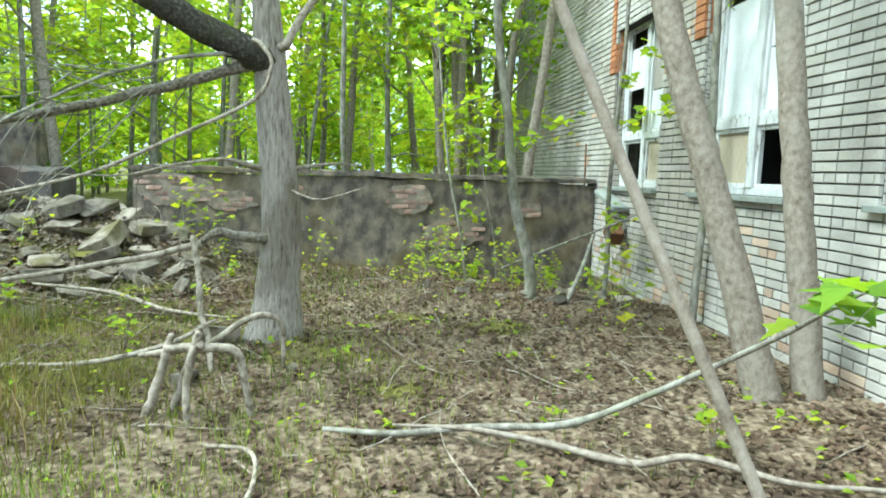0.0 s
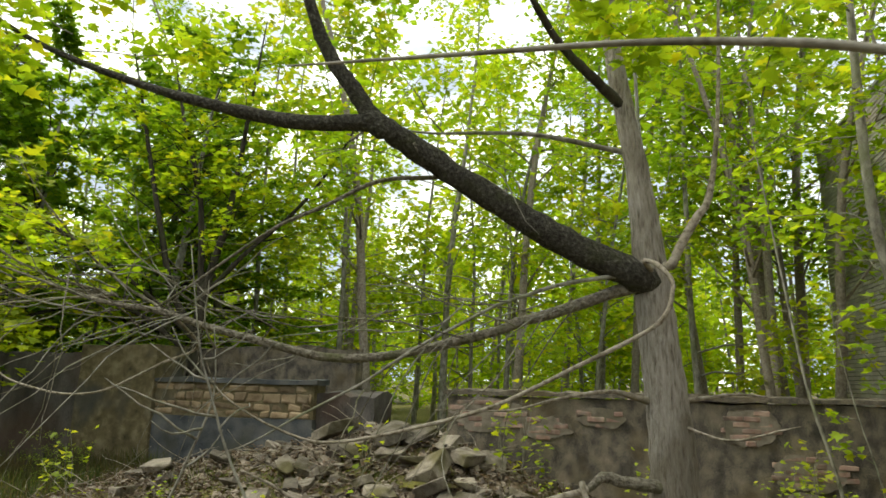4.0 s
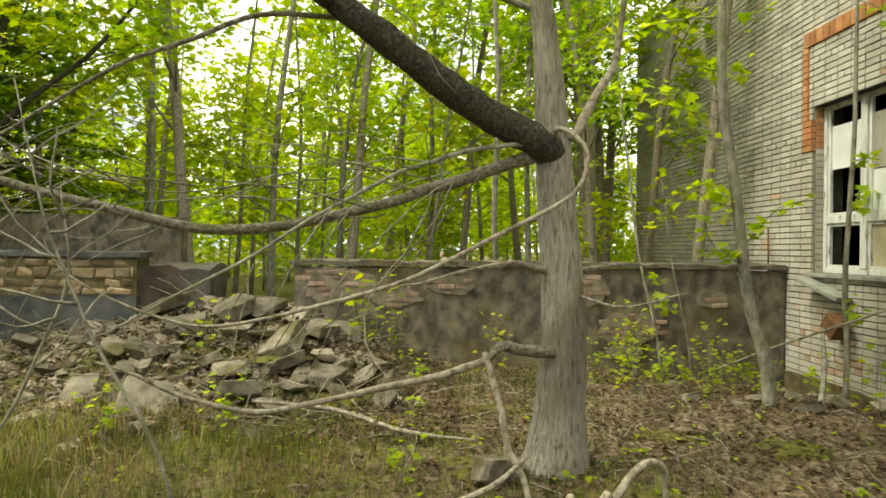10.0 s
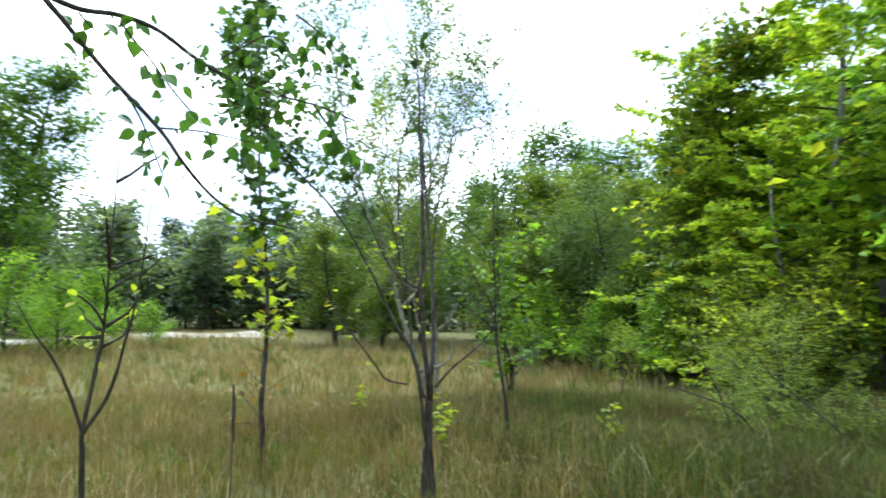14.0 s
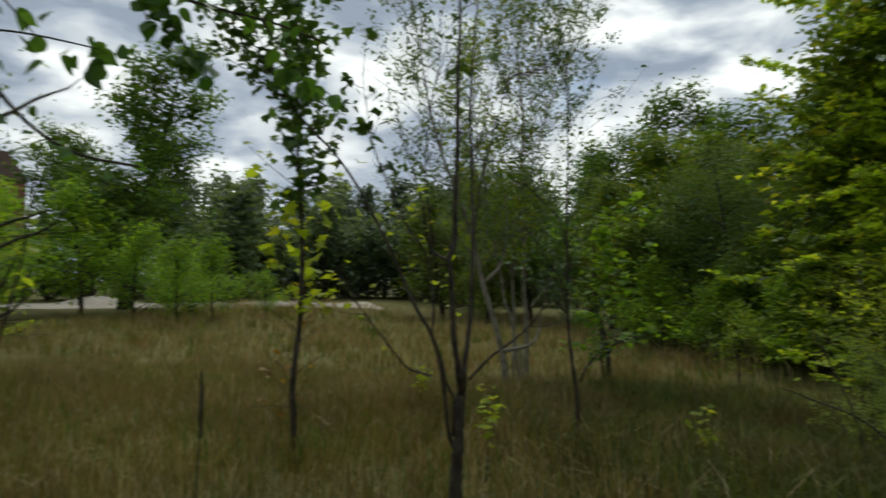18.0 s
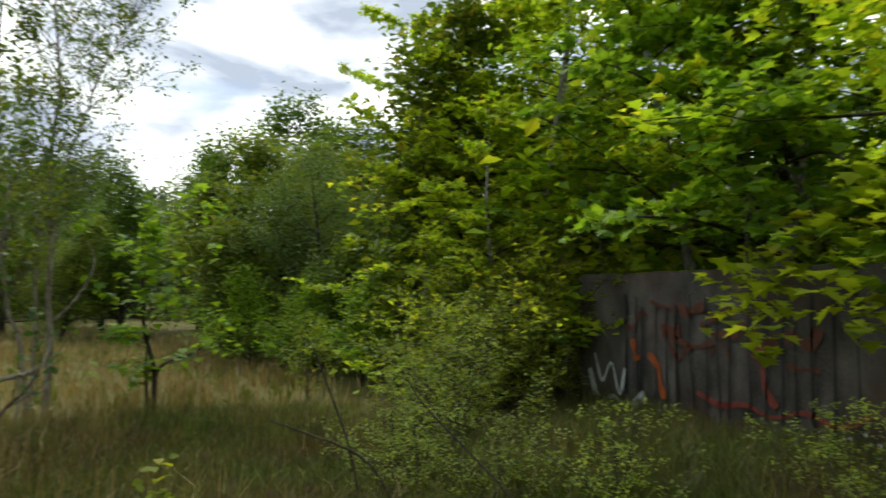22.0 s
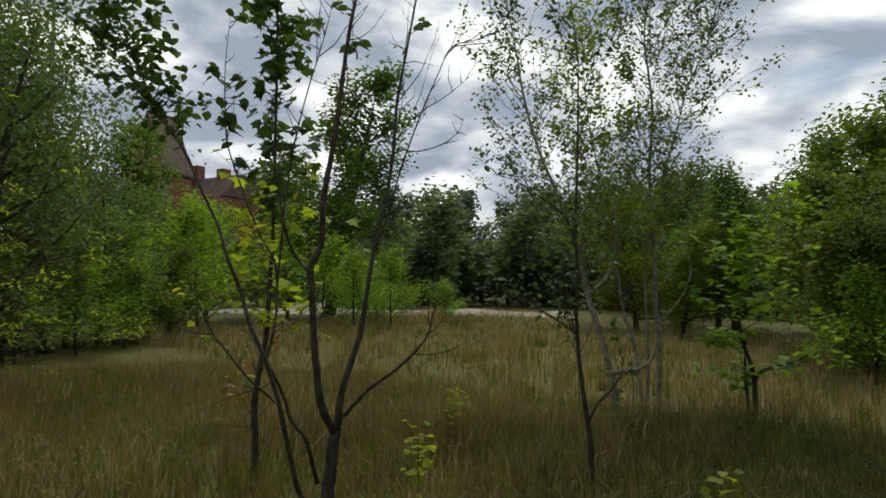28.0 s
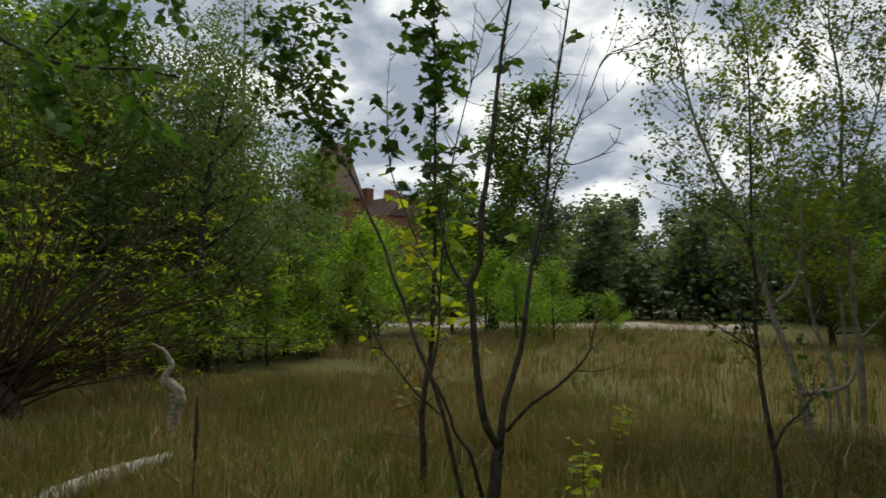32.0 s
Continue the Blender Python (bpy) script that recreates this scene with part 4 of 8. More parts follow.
for src, count, ln in (((-3.66, 4.73, 1.82), 5, 0.9), ((-4.37, 4.57, 2.02), 7, 0.9), ((-2.9, 4.9, 1.72), 5, 0.8), ((-4.9, 4.4, 2.13), 7, 0.9), ((-5.6, 4.2, 2.35), 6, 0.8), ((-2.5, 5.0, 3.47), 5, 1.1), ((-3.4, 4.35, 4.7), 6, 1.2), ((-2.0, 4.7, 4.9), 7, 1.3), ((-5.4, 3.95, 4.05), 8, 1.0), ((-1.2, 5.6, 5.2), 8, 1.6), ((-1.15, 5.7, 7.0), 10, 2.0), ((-1.2, 5.9, 9.0), 10, 1.8), ((-0.35, 5.55, 3.9), 3, 0.9)):
    for _ in range(count):
        t = grow(np.array(src) + gb.normal(0, 0.15, 3), (gb.normal(-0.4, 0.8), gb.normal(-0.2, 0.8), gb.normal(0.15, 0.4)), ln * gb.uniform(0.6, 1.3), 6, 0.16, 0.0, gb)
        twig_lines.append(t)
        if src[2] > 3.6:
            leaf_tips.append(t[2:])
for _ in range(54):
    k = gb.uniform(0, 1)
    a = np.array([-1.5, 5.2, 2.1]) * (1 - k) + np.array([-5.6, 4.3, 2.3]) * k + gb.normal(0, 0.1, 3) - np.array([0, 0, 0.25 * math.sin(k * 3.1)])
    t = grow(a, (gb.normal(-0.7, 0.5), gb.normal(-0.25, 0.4), gb.normal(-0.12, 0.35)), gb.uniform(0.6, 2.3), 10, 0.15, gb.choice([-0.05, 0.03]), gb)
    twig_lines.append(t)
piece("crown", leaves_mesh("crown", leaf_spots(leaf_tips, 4600, 0.1, gb) - np.array(big.location), 0.1, "maple", 0.65, 0.3, 5), LEAF_SPRING, big)
for cut, bark_ in ((0, BARK_MOSSY), (1, BARK)):
    tagged(piece("twig_work", tubes_mesh("twig_work", [tube(t - np.array(big.location), [0.0065, 0.002], 4, 0.0) for t in twig_lines[cut::2]]), bark_, big), kind="stuff")

stem_part("dead_branch", [(-4.37, 4.57, 2.02), (-4.6, 5.22, 1.82), (-4.91, 5.18, 1.67), (-5.35, 5.1, 1.45), (-5.71, 5.09, 1.4), (-6.04, 5.09, 1.43), (-6.48, 5.11, 1.53), (-6.72, 5.16, 1.7), (-6.75, 5.27, 1.9), (-6.58, 5.42, 2.11)], [0.012, 0.011, 0.011, 0.011, 0.01, 0.01, 0.009, 0.008, 0.006, 0.003], DEADWOOD, big, "pale barkless twig bent like a hook", 7, 60)
stem_part("dead_branch", [(-4.97, 4.4, 2.13), (-5.31, 5.0, 2.24), (-5.77, 4.93, 2.2), (-6.12, 4.89, 2.17), (-6.57, 4.9, 2.13), (-6.85, 4.95, 2.05)], [0.013, 0.012, 0.011, 0.009, 0.007, 0.003], DEADWOOD, big, sides=7, n=40, wave=0.01)
tip_sprays = []
for pts, n_ in (([(-4.97, 4.4, 2.13), (-5.29, 4.9, 2.23), (-5.71, 4.71, 2.36), (-6.02, 4.58, 2.51), (-6.37, 4.5, 2.75), (-6.6, 4.6, 2.98)], 12), ([(-4.6, 4.5, 2.07), (-4.8, 4.95, 2.11), (-5.17, 4.86, 2.34), (-5.53, 4.73, 2.67), (-5.91, 4.68, 3.07), (-6.23, 4.66, 3.44)], 9), ([(-4.97, 4.4, 2.13), (-5.25, 4.92, 2.23), (-5.96, 4.64, 2.26), (-6.4, 4.75, 2.09), (-6.65, 4.9, 1.88)], 8)):
    stem_part("limb", pts, [0.016, 0.014, 0.012, 0.009, 0.007, 0.005, 0.003][:len(pts)], BARK_MOSSY, big, sides=7, n=40, wave=0.008)
    tip_sprays += side_twigs(smooth_line(pts, 40), gb, n_, 0.42, 0.7, 0.7, 0.35, 1.0, -0.02)
twigs_and_leaves(big, tip_sprays, BARK_MOSSY, 0.004, LEAF_YELLOW, 220, 0.11, "maple", 451, 0.05, 0.8, 0.3, "fresh yellow-green leaves at the bough's end", "bough_leaves")

# thin trees beside the walk
def single_stem(name, pts, radii, bark, label, seed, leaf=None, leaves=0, size=0.1, twigs=8, twig_len=0.6, twig_from=0.5, shape="maple", group="", lift=0.05, puff=0.05):
    """A tree told by the line of its stem, with thin side twigs and some leaves."""
    ob = empty(name, pts[0][0], pts[0][1], float(ground_z(pts[0][0], pts[0][1])), label, "tree", group)
    base = np.array(ob.location)
    line = smooth_line(pts, 5 * len(pts))
    g = np.random.default_rng(seed)
    stem_part("trunk", [(pts[0][0], pts[0][1], base[2] - 0.1)] + list(pts[1:]), radii, bark, ob, sides=14, lump=0.015, seed=seed)
    tips, tubes = [], []
    for k in range(twigs):
        i = int((twig_from + (1 - twig_from) * (k + g.uniform(0, 1)) / twigs) * (len(line) - 1))
        az = g.uniform(0, 2 * np.pi)
        t = grow(line[i], (math.cos(az), math.sin(az), g.normal(0.35, 0.3)), twig_len * g.uniform(0.5, 1.4), 5, 0.18, lift, g)
        tubes.append(tube(t - base, [0.009, 0.003], 4, 0.0))
        tips.append(t[1:])
    if tubes:
        tagged(piece("branchwork", tubes_mesh("branchwork", tubes), bark, ob), kind="stuff")
    if leaves:
        piece("crown", leaves_mesh("crown", leaf_spots(tips, leaves, puff, g) - base, size, shape, 0.65, 0.35, seed), leaf, ob)
    return ob


single_stem("ash_tree", [(2.72, 4.04, 0), (2.66, 4.07, 0.1), (2.31, 4.16, 1.26), (2.13, 4.2, 1.8), (1.98, 4.25, 2.27), (1.84, 4.3, 2.88), (1.74, 4.32, 3.52), (1.62, 4.3, 5.0), (1.5, 4.3, 8)], [0.14, 0.125, 0.105, 0.1, 0.097, 0.09, 0.085, 0.07, 0.03], BARK_SMOOTH, "leaning young tree with smooth grey-brown bark beside the facade", 11, LEAF_SPRING, 500, 0.11, 14, 1.4, 0.8)
single_stem("ash_tree", [(3.06, 4.02, 0), (3.0, 4.04, 0.07), (2.84, 4.05, 1.12), (2.71, 4.05, 1.89), (2.59, 4.05, 2.66), (2.47, 4.05, 3.44), (2.3, 4.0, 5.5), (2.2, 4.0, 8)], [0.12, 0.105, 0.095, 0.088, 0.085, 0.08, 0.06, 0.03], BARK_SMOOTH, "straight young tree with reddish-brown smooth bark close to the facade", 12, LEAF_SPRING, 500, 0.11, 14, 1.4, 0.8)
single_stem("sapling", [(1.12, 0.92, 0), (0.9, 1.03, 0.5), (0.48, 1.22, 1.5), (0.27, 1.31, 2.0), (-0.15, 1.51, 3.0), (-0.59, 1.71, 4.0), (-1.0, 1.9, 5.5)], [0.0145, 0.0135, 0.0125, 0.0115, 0.0095, 0.007, 0.003], BARK_SMOOTH, "thin bare sapling leaning steeply across the view", 13, None, 0, twigs=2, twig_len=0.4)
single_stem("sapling", [(3.24, 6.2, 0), (3.26, 6.2, 0.8), (3.3, 6.2, 1.5), (3.27, 6.2, 2.64), (3.2, 6.2, 4.4), (3.1, 6.1, 6.5)], [0.045, 0.042, 0.04, 0.038, 0.033, 0.012], BARK, "grey sapling standing against the facade", 14, LEAF_SPRING, 120, 0.11, 8, 0.9, 0.5)
near_sapling = single_stem("sapling", [(-0.68, 0.96, 0), (-0.69, 0.96, 0.6), (-0.71, 0.96, 1.43), (-0.75, 0.96, 1.71), (-0.75, 0.96, 1.95), (-0.8, 0.99, 3.0), (-0.9, 1.02, 4.4)], [0.0125, 0.012, 0.011, 0.01, 0.009, 0.007, 0.003], BARK, "slender grey sapling close to the path", 15, None, 0, twigs=1, twig_len=0.3, twig_from=0.9)
stem_part("limb", [(-0.75, 0.96, 1.7), (-0.82, 1.01, 1.77), (-0.94, 1.06, 1.86), (-1.12, 1.11, 1.92), (-1.35, 1.16, 1.96), (-1.6, 1.21, 2.0)], [0.006, 0.0055, 0.005, 0.004, 0.003, 0.0015], BARK, near_sapling)
single_stem("sapling", [(1.86, 7.5, 0), (1.8, 7.5, 0.45), (1.6, 7.5, 1.15), (1.46, 7.5, 2.22), (1.31, 7.5, 3.23), (1.29, 7.5, 4.3), (1.32, 7.5, 6.02), (1.4, 7.6, 9)], [0.075, 0.068, 0.06, 0.055, 0.05, 0.045, 0.035, 0.01], BARK, "slim leaning tree with spring leaves by the low wall", 16, LEAF_SPRING, 420, 0.12, 24, 1.1, 0.3, lift=0.0)
single_stem("sapling", [(2.42, 10.7, 0), (2.47, 10.7, 1.37), (2.67, 10.7, 3.22), (2.91, 10.7, 5.52), (3.2, 10.7, 8.05), (3.3, 10.7, 10)], [0.09, 0.085, 0.08, 0.07, 0.05, 0.02], BARK_SMOOTH, "brown straight tree behind the low wall", 17, LEAF_SPRING, 900, 0.14, 24, 1.6, 0.45)
single_stem("sapling", [(2.86, 7.8, -0.1), (2.89, 7.8, 0.46), (2.86, 7.8, 1.38), (2.95, 7.8, 3.01), (2.96, 7.8, 4.2), (3.01, 7.8, 6.33)], [0.032, 0.03, 0.028, 0.024, 0.02, 0.008], BARK, "thin crooked stem in front of the first window", 18, LEAF_SPRING, 60, 0.12, 5, 0.7, 0.25)
single_stem("sapling", [(1.25, 8.9, 0), (1.15, 8.9, 0.6), (0.95, 9.0, 1.6), (0.8, 9.1, 3.0), (0.6, 9.2, 5.0)], [0.022, 0.02, 0.018, 0.015, 0.006], BARK, "thin whip of a sapling before the low wall", 19, LEAF_SPRING, 50, 0.11, 5, 0.5, 0.3)
single_stem("sapling", [(1.75, 9.2, -0.1), (1.68, 9.2, 0.5), (1.5, 9.3, 1.5), (1.35, 9.3, 2.6)], [0.012, 0.011, 0.009, 0.004], BARK, "thin whip of a sapling before the low wall", 20, LEAF_SPRING, 25, 0.1, 3, 0.4, 0.4)

# young wood behind the ruin: five kinds near, simpler ones behind, and an understorey
def wood_kinds(near):
    shape, scale, k = ("lobed", 1.0, 1.0) if near else ("kite", 1.6, 0.42)
    word = "behind the ruin" if near else "deep in the wood"
    out = []
    for seed, h, r, bark, leaf, n, size, start, limbs, text in (
            (31, 11.0, 0.06, BARK, LEAF_SPRING, 1800, 0.14, 0.12, 20, "slender young maple with bright spring leaves "),
            (32, 9.0, 0.045, BARK, LEAF_SPRING, 1700, 0.145, 0.08, 18, "slender young maple with bright spring leaves "),
            (33, 12.5, 0.075, BARK_SMOOTH, LEAF_WOOD, 1800, 0.14, 0.2, 20, "slender young tree with mid-green leaves "),
            (34, 10.0, 0.05, BARK, LEAF_YELLOW, 1700, 0.145, 0.12, 18, "slender young maple with yellow-green leaves "),
            (35, 12.0, 0.05, BARK, LEAF_WOOD, 1100, 0.145, 0.4, 14, "tall thin tree leafy only at its top ")):
        out.append(make_tree(seed + (0 if near else 5), h, r, bark, leaf, text + word, int(n * k * 0.95), size * scale, shape, 0.18, group="young wood", fine=near, crown_from=start, limbs=limbs, limb_len=0.21, twigs=3))
    return out


NEAR_WOOD, DEEP_WOOD = wood_kinds(True), wood_kinds(False)
UNDER = [make_tree(46, 3.4, 0.025, BARK, LEAF_SPRING, "leafy undergrowth sapling of the young wood", 740, 0.2, "kite", 0.22, "bush", "undergrowth", "undergrowth", fine=False, crown_from=0.03, limbs=22, limb_len=0.42, rise=0.6, twigs=4),
         make_tree(47, 2.8, 0.02, BARK, LEAF_SPRING, "leafy bright undergrowth bush of the young wood", 740, 0.195, "kite", 0.22, "bush", "undergrowth", "undergrowth", fine=False, crown_from=0.03, limbs=22, limb_len=0.5, rise=0.6, twigs=4)]
gw = np.random.default_rng(41)
placed = [(2.42, 10.7), (-9.1, 13.0)]
used = set()


def plant_first(protos, k, x, y, turn, scale):
    """The first of a kind is the built one itself, moved to its place; later ones are copies."""
    if id(protos[k]) not in used:
        used.add(id(protos[k]))
        protos[k].matrix_basis = Matrix.LocRotScale((x, y, float(ground_z(x, y))), Euler((0, 0, turn)), (scale,) * 3)
    else:
        copy = copy_thing(protos[k], Matrix.Translation((0, 0, 0)))
        copy.matrix_basis = Matrix.LocRotScale((x, y, float(ground_z(x, y)) if y < 30 else 0), Euler((0, 0, turn)), (scale,) * 3)


for x, y, s_ in ((-6.2, 13.2, 1.25), (-7.6, 14.6, 1.2), (-5.2, 15.4, 1.3), (-10.5, 15.5, 1.3), (0.2, 12.6, 1.15), (-3.3, 14.3, 1.2), (-12.5, 16.2, 1.3)):
    placed.append((x, y))
    plant_first(NEAR_WOOD, int(gw.choice([0, 2, 3])), x, y, gw.uniform(0, 6.28), s_)
for x, y, s_ in ((2.2, 12.4, 1.05), (1.7, 13.9, 1.15), (2.5, 15.4, 1.2), (1.2, 11.7, 0.95), (2.6, 17.2, 1.25)):
    placed.append((x, y))
    plant_first(NEAR_WOOD, 2, x, y, x * 9.0, s_)
tries = 0
while len(placed) < 96 and tries < 8000:
    tries += 1
    x, y = gw.uniform(-28, 11), 11.0 + 24 * gw.uniform(0, 1) ** 1.15
    if y < 17.0 and x > 2.6 or (x < -5 and y < 12.4) or (x < -10.5 and y < 13.2):
        continue
    if min((x - a) ** 2 + (y - b) ** 2 for a, b in placed) < (1.15 if y < 18 else 1.7) ** 2:
        continue
    placed.append((x, y))
    kind = int(gw.choice(5, p=[0.26, 0.2, 0.2, 0.2, 0.14] if x < -1 else [0.16, 0.1, 0.4, 0.04, 0.3]))
    plant_first(NEAR_WOOD if y < 16.5 else DEEP_WOOD, kind, x, y, gw.uniform(0, 6.28), gw.uniform(0.78, 1.2))
for k in range(30):
    x, y = gw.uniform(-27, 10), 12.2 + 20 * gw.uniform(0, 1) ** 1.1
    if y < 17.5 and x > 2.2 or (x < -5 and y < 13.0):
        continue
    plant_first(UNDER, k % 2, x, y, gw.uniform(0, 6.28), gw.uniform(0.7, 1.5))

# spreading maples over the ruin's left part: boughs in flat layers
def layered_tree(seed, height, r0, leaf, label, boughs=22, reach_=0.42, start=0.2, sprays=12, per_spray=14, size=0.17, shape="lobed", name="tree", group="spreading maples", x=0, y=0, rise=0.12, side=None):
    g = np.random.default_rng(seed)
    ob = empty(name, x, y, float(ground_z(x, y)), label, "tree", group)
    trunk = grow((0, 0, -0.1), (g.normal(0, 0.06), g.normal(0, 0.06), 1), height, 10, 0.06, 0.02, g)
    piece("trunk", tubes_mesh("trunk", [tube(smooth_line(trunk, 18), [r0 * 1.3, r0, r0 * 0.8, r0 * 0.55, r0 * 0.3, 0.01], 9, 0.05, seed)]), BARK, ob)
    limbs, twigs_, spots = [], [], []
    for k in range(boughs):
        h = start + (0.97 - start) * (k + g.uniform(0, 1)) / boughs
        i = min(int(h * 10), 9)
        p = trunk[i] + (trunk[i + 1] - trunk[i]) * (h * 10 - i)
        az = k * 2.4 + g.uniform(-0.4, 0.4)
        if side is not None and g.uniform() < 0.45:
            az = side + g.uniform(-0.9, 0.9)
        ln = height * reach_ * (1.1 - 0.75 * h) * g.uniform(0.75, 1.2)
        line = grow(p, (math.cos(az), math.sin(az), rise + 0.5 * h + g.normal(0, 0.1)), ln, 8, 0.09, -0.035, g)
        limbs.append(tube(line, [max(r0 * 0.42 * (1.1 - h), 0.012), 0.004], 5, 0.0))
        for q in range(sprays):
            u = 1.6 + 6.3 * (q + g.uniform(0, 1)) / sprays
            a = min(int(u), 7)
            b = line[a] + (line[a + 1] - line[a]) * (u - a)
            d = line[a + 1] - line[a]
            d /= np.linalg.norm(d)
            lat = np.array([-d[1], d[0], 0]) * (1 if q % 2 else -1)
            tw = grow(b, d * 0.6 + lat * g.uniform(0.5, 1.1) + np.array([0, 0, g.normal(0, 0.12)]), ln * g.uniform(0.14, 0.3) * (1.2 - u / 14), 4, 0.12, -0.03, g)
            twigs_.append(tube(tw, [0.005, 0.002], 3, 0.0))
            t_ = g.uniform(0.15, 1.0, per_spray) * 3.99
            e = t_.astype(int)
            spots.append(tw[e] + (tw[e + 1] - tw[e]) * (t_ - e)[:, None] + g.normal(0, 1, (per_spray, 3)) * np.array([0.07, 0.07, 0.035]))
    tagged(piece("branchwork", tubes_mesh("branchwork", limbs), BARK_DARK, ob), kind="stuff")
    tagged(piece("twig_work", tubes_mesh("twig_work", twigs_), BARK_DARK, ob), kind="stuff")
    piece("crown", leaves_mesh("crown", np.vstack(spots), size, shape, 0.6, 0.35, seed), leaf, ob)
    return ob


gr0 = np.random.default_rng(460)
MAPLE = layered_tree(51, 8.5, 0.1, LEAF_SPRING, "spreading maple with layered yellow-green boughs over the ruin", 28, 0.42, 0.2, 14, 15, 0.16, x=-12.2, y=17.2, side=-1.6)
planted(MAPLE, -15.1, 12.3, 0.3, 1.05)
MAPLE_B = layered_tree(52, 9.5, 0.11, LEAF_SPRING, "spreading yellow-green maple with layered boughs near the grass", 34, 0.4, 0.06, 15, 16, 0.135, x=-19.0, y=10.2, side=-1.6)
planted(MAPLE, -12.3, 15.6, 0.9, 1.05)
planted(MAPLE_B, -18.2, 8.9, 2.6, 0.62)
planted(MAPLE_B, -23.5, 10.4, 0.2, 0.85)
planted(MAPLE, -17.0, 14.5, 0.4, 1.15)
planted(MAPLE_B, -20.6, 11.2, 5.9, 1.3)
planted(MAPLE_B, -21.8, 9.0, 3.1, 0.98)
planted(MAPLE_B, -24.5, 12.8, 1.0, 1.2)

# the many-stemmed dark maple between the stone wall and the inner wall
many = empty("maple_tree", -8.85, 11.0, float(ground_z(-8.85, 11.0)), "many-stemmed dark maple rising behind the stone wall", "tree")
many_twigs, many_fine = [], []
for k, (pts, rad) in enumerate((([(-8.85, 11.0, -0.2), (-8.84, 11.0, 1.2), (-8.8, 11.0, 2.7), (-8.72, 11.05, 3.4), (-8.55, 11.1, 4.2), (-8.45, 11.2, 5.1), (-8.35, 11.3, 6.5), (-8.2, 11.5, 9.0)], [0.14, 0.115, 0.1, 0.085, 0.07, 0.06, 0.045, 0.01]),
                                ([(-8.8, 11.0, 2.8), (-8.9, 10.95, 4.2), (-8.98, 10.9, 5.0), (-9.2, 10.8, 5.9), (-9.45, 10.7, 6.8), (-9.8, 10.6, 8.4)], [0.07, 0.06, 0.052, 0.042, 0.03, 0.008]),
                                ([(-8.84, 11.0, 2.3), (-9.3, 10.8, 3.1), (-9.6, 10.7, 4.2), (-9.9, 10.5, 5.7), (-10.1, 10.4, 6.7), (-10.4, 10.2, 8.2)], [0.075, 0.065, 0.055, 0.045, 0.032, 0.008]),
                                ([(-8.8, 11.0, 3.0), (-8.05, 11.2, 3.9), (-7.2, 11.5, 4.8), (-6.4, 11.7, 6.0), (-5.9, 11.8, 7.2)], [0.055, 0.045, 0.035, 0.024, 0.006]),
                                ([(-8.84, 11.0, 1.9), (-9.7, 10.3, 2.7), (-10.9, 9.6, 3.2), (-12.2, 9.1, 3.4)], [0.055, 0.042, 0.026, 0.006]),
                                ([(-8.84, 11.0, 2.2), (-9.4, 10.0, 3.1), (-10.2, 9.0, 3.9), (-11.0, 8.3, 4.5)], [0.05, 0.038, 0.024, 0.006]))):
    stem_part("trunk" if k == 0 else "stem", pts, rad, BARK_DARK, many, sides=10, n=36, seed=k)
    boughs_ = side_twigs(smooth_line(pts, 40), gr0, 13, 1.7, 0.7, 0.9, 0.45 if k == 0 else 0.25, 1.0, -0.01, 7, 0.1)
    many_twigs += boughs_
    many_fine += [q for t in boughs_ for q in side_twigs(t, gr0, 5, 0.5, 0.6, 0.8, 0.2, 1.0, -0.02, 4)]
twigs_and_leaves(many, many_twigs, BARK_DARK, 0.012)
twigs_and_leaves(many, many_fine, BARK_DARK, 0.004, LEAF_SPRING, 4200, 0.14, "maple", 461, 0.08, 0.85, 0.2, "layers of yellow-green maple leaves")

# a maple behind the wall with boughs of large leaves hanging before it
reach = layered_tree(57, 9.5, 0.13, LEAF_GREEN, "maple behind the sprayed wall, boughs hanging over it", 40, 0.46, 0.24, 14, 13, 0.17, "maple", group="", x=-14.37, y=11.2, side=-1.57)
reach_kind = layered_tree(58, 9.5, 0.12, LEAF_GREEN, "tall dense maple behind the sprayed wall", 30, 0.42, 0.18, 13, 12, 0.17, x=-10.4, y=15.0)
gr = np.random.default_rng(58)
RX, RZ = -14.37, 11.2
for pts in ([(RX, RZ, 2.9), (-12.8, 9.9, 3.1), (-11.6, 9.0, 2.2), (-10.9, 8.6, 1.3)], [(RX, RZ, 2.7), (-13.4, 10.0, 2.6), (-12.5, 9.0, 1.9), (-12.0, 8.6, 1.15)], [(RX, RZ, 3.3), (-12.4, 10.0, 3.2), (-11.0, 8.9, 2.5), (-10.0, 8.5, 1.95)]):
    stem_part("bough", pts, [0.03, 0.02, 0.012, 0.004], BARK_DARK, reach, sides=7)
    line = smooth_line(pts, 30) - np.array(reach.location)
    spots = np.repeat(line[18:], 8, axis=0)
    spots = spots + gr.normal(0, 1, spots.shape) * np.array([0.2, 0.2, 0.09])
    piece("bough_leaves", leaves_mesh("bough_leaves", spots, 0.2, "maple", 0.85, 0.35, 59), LEAF_YELLOW, reach, "large fresh green maple leaves")

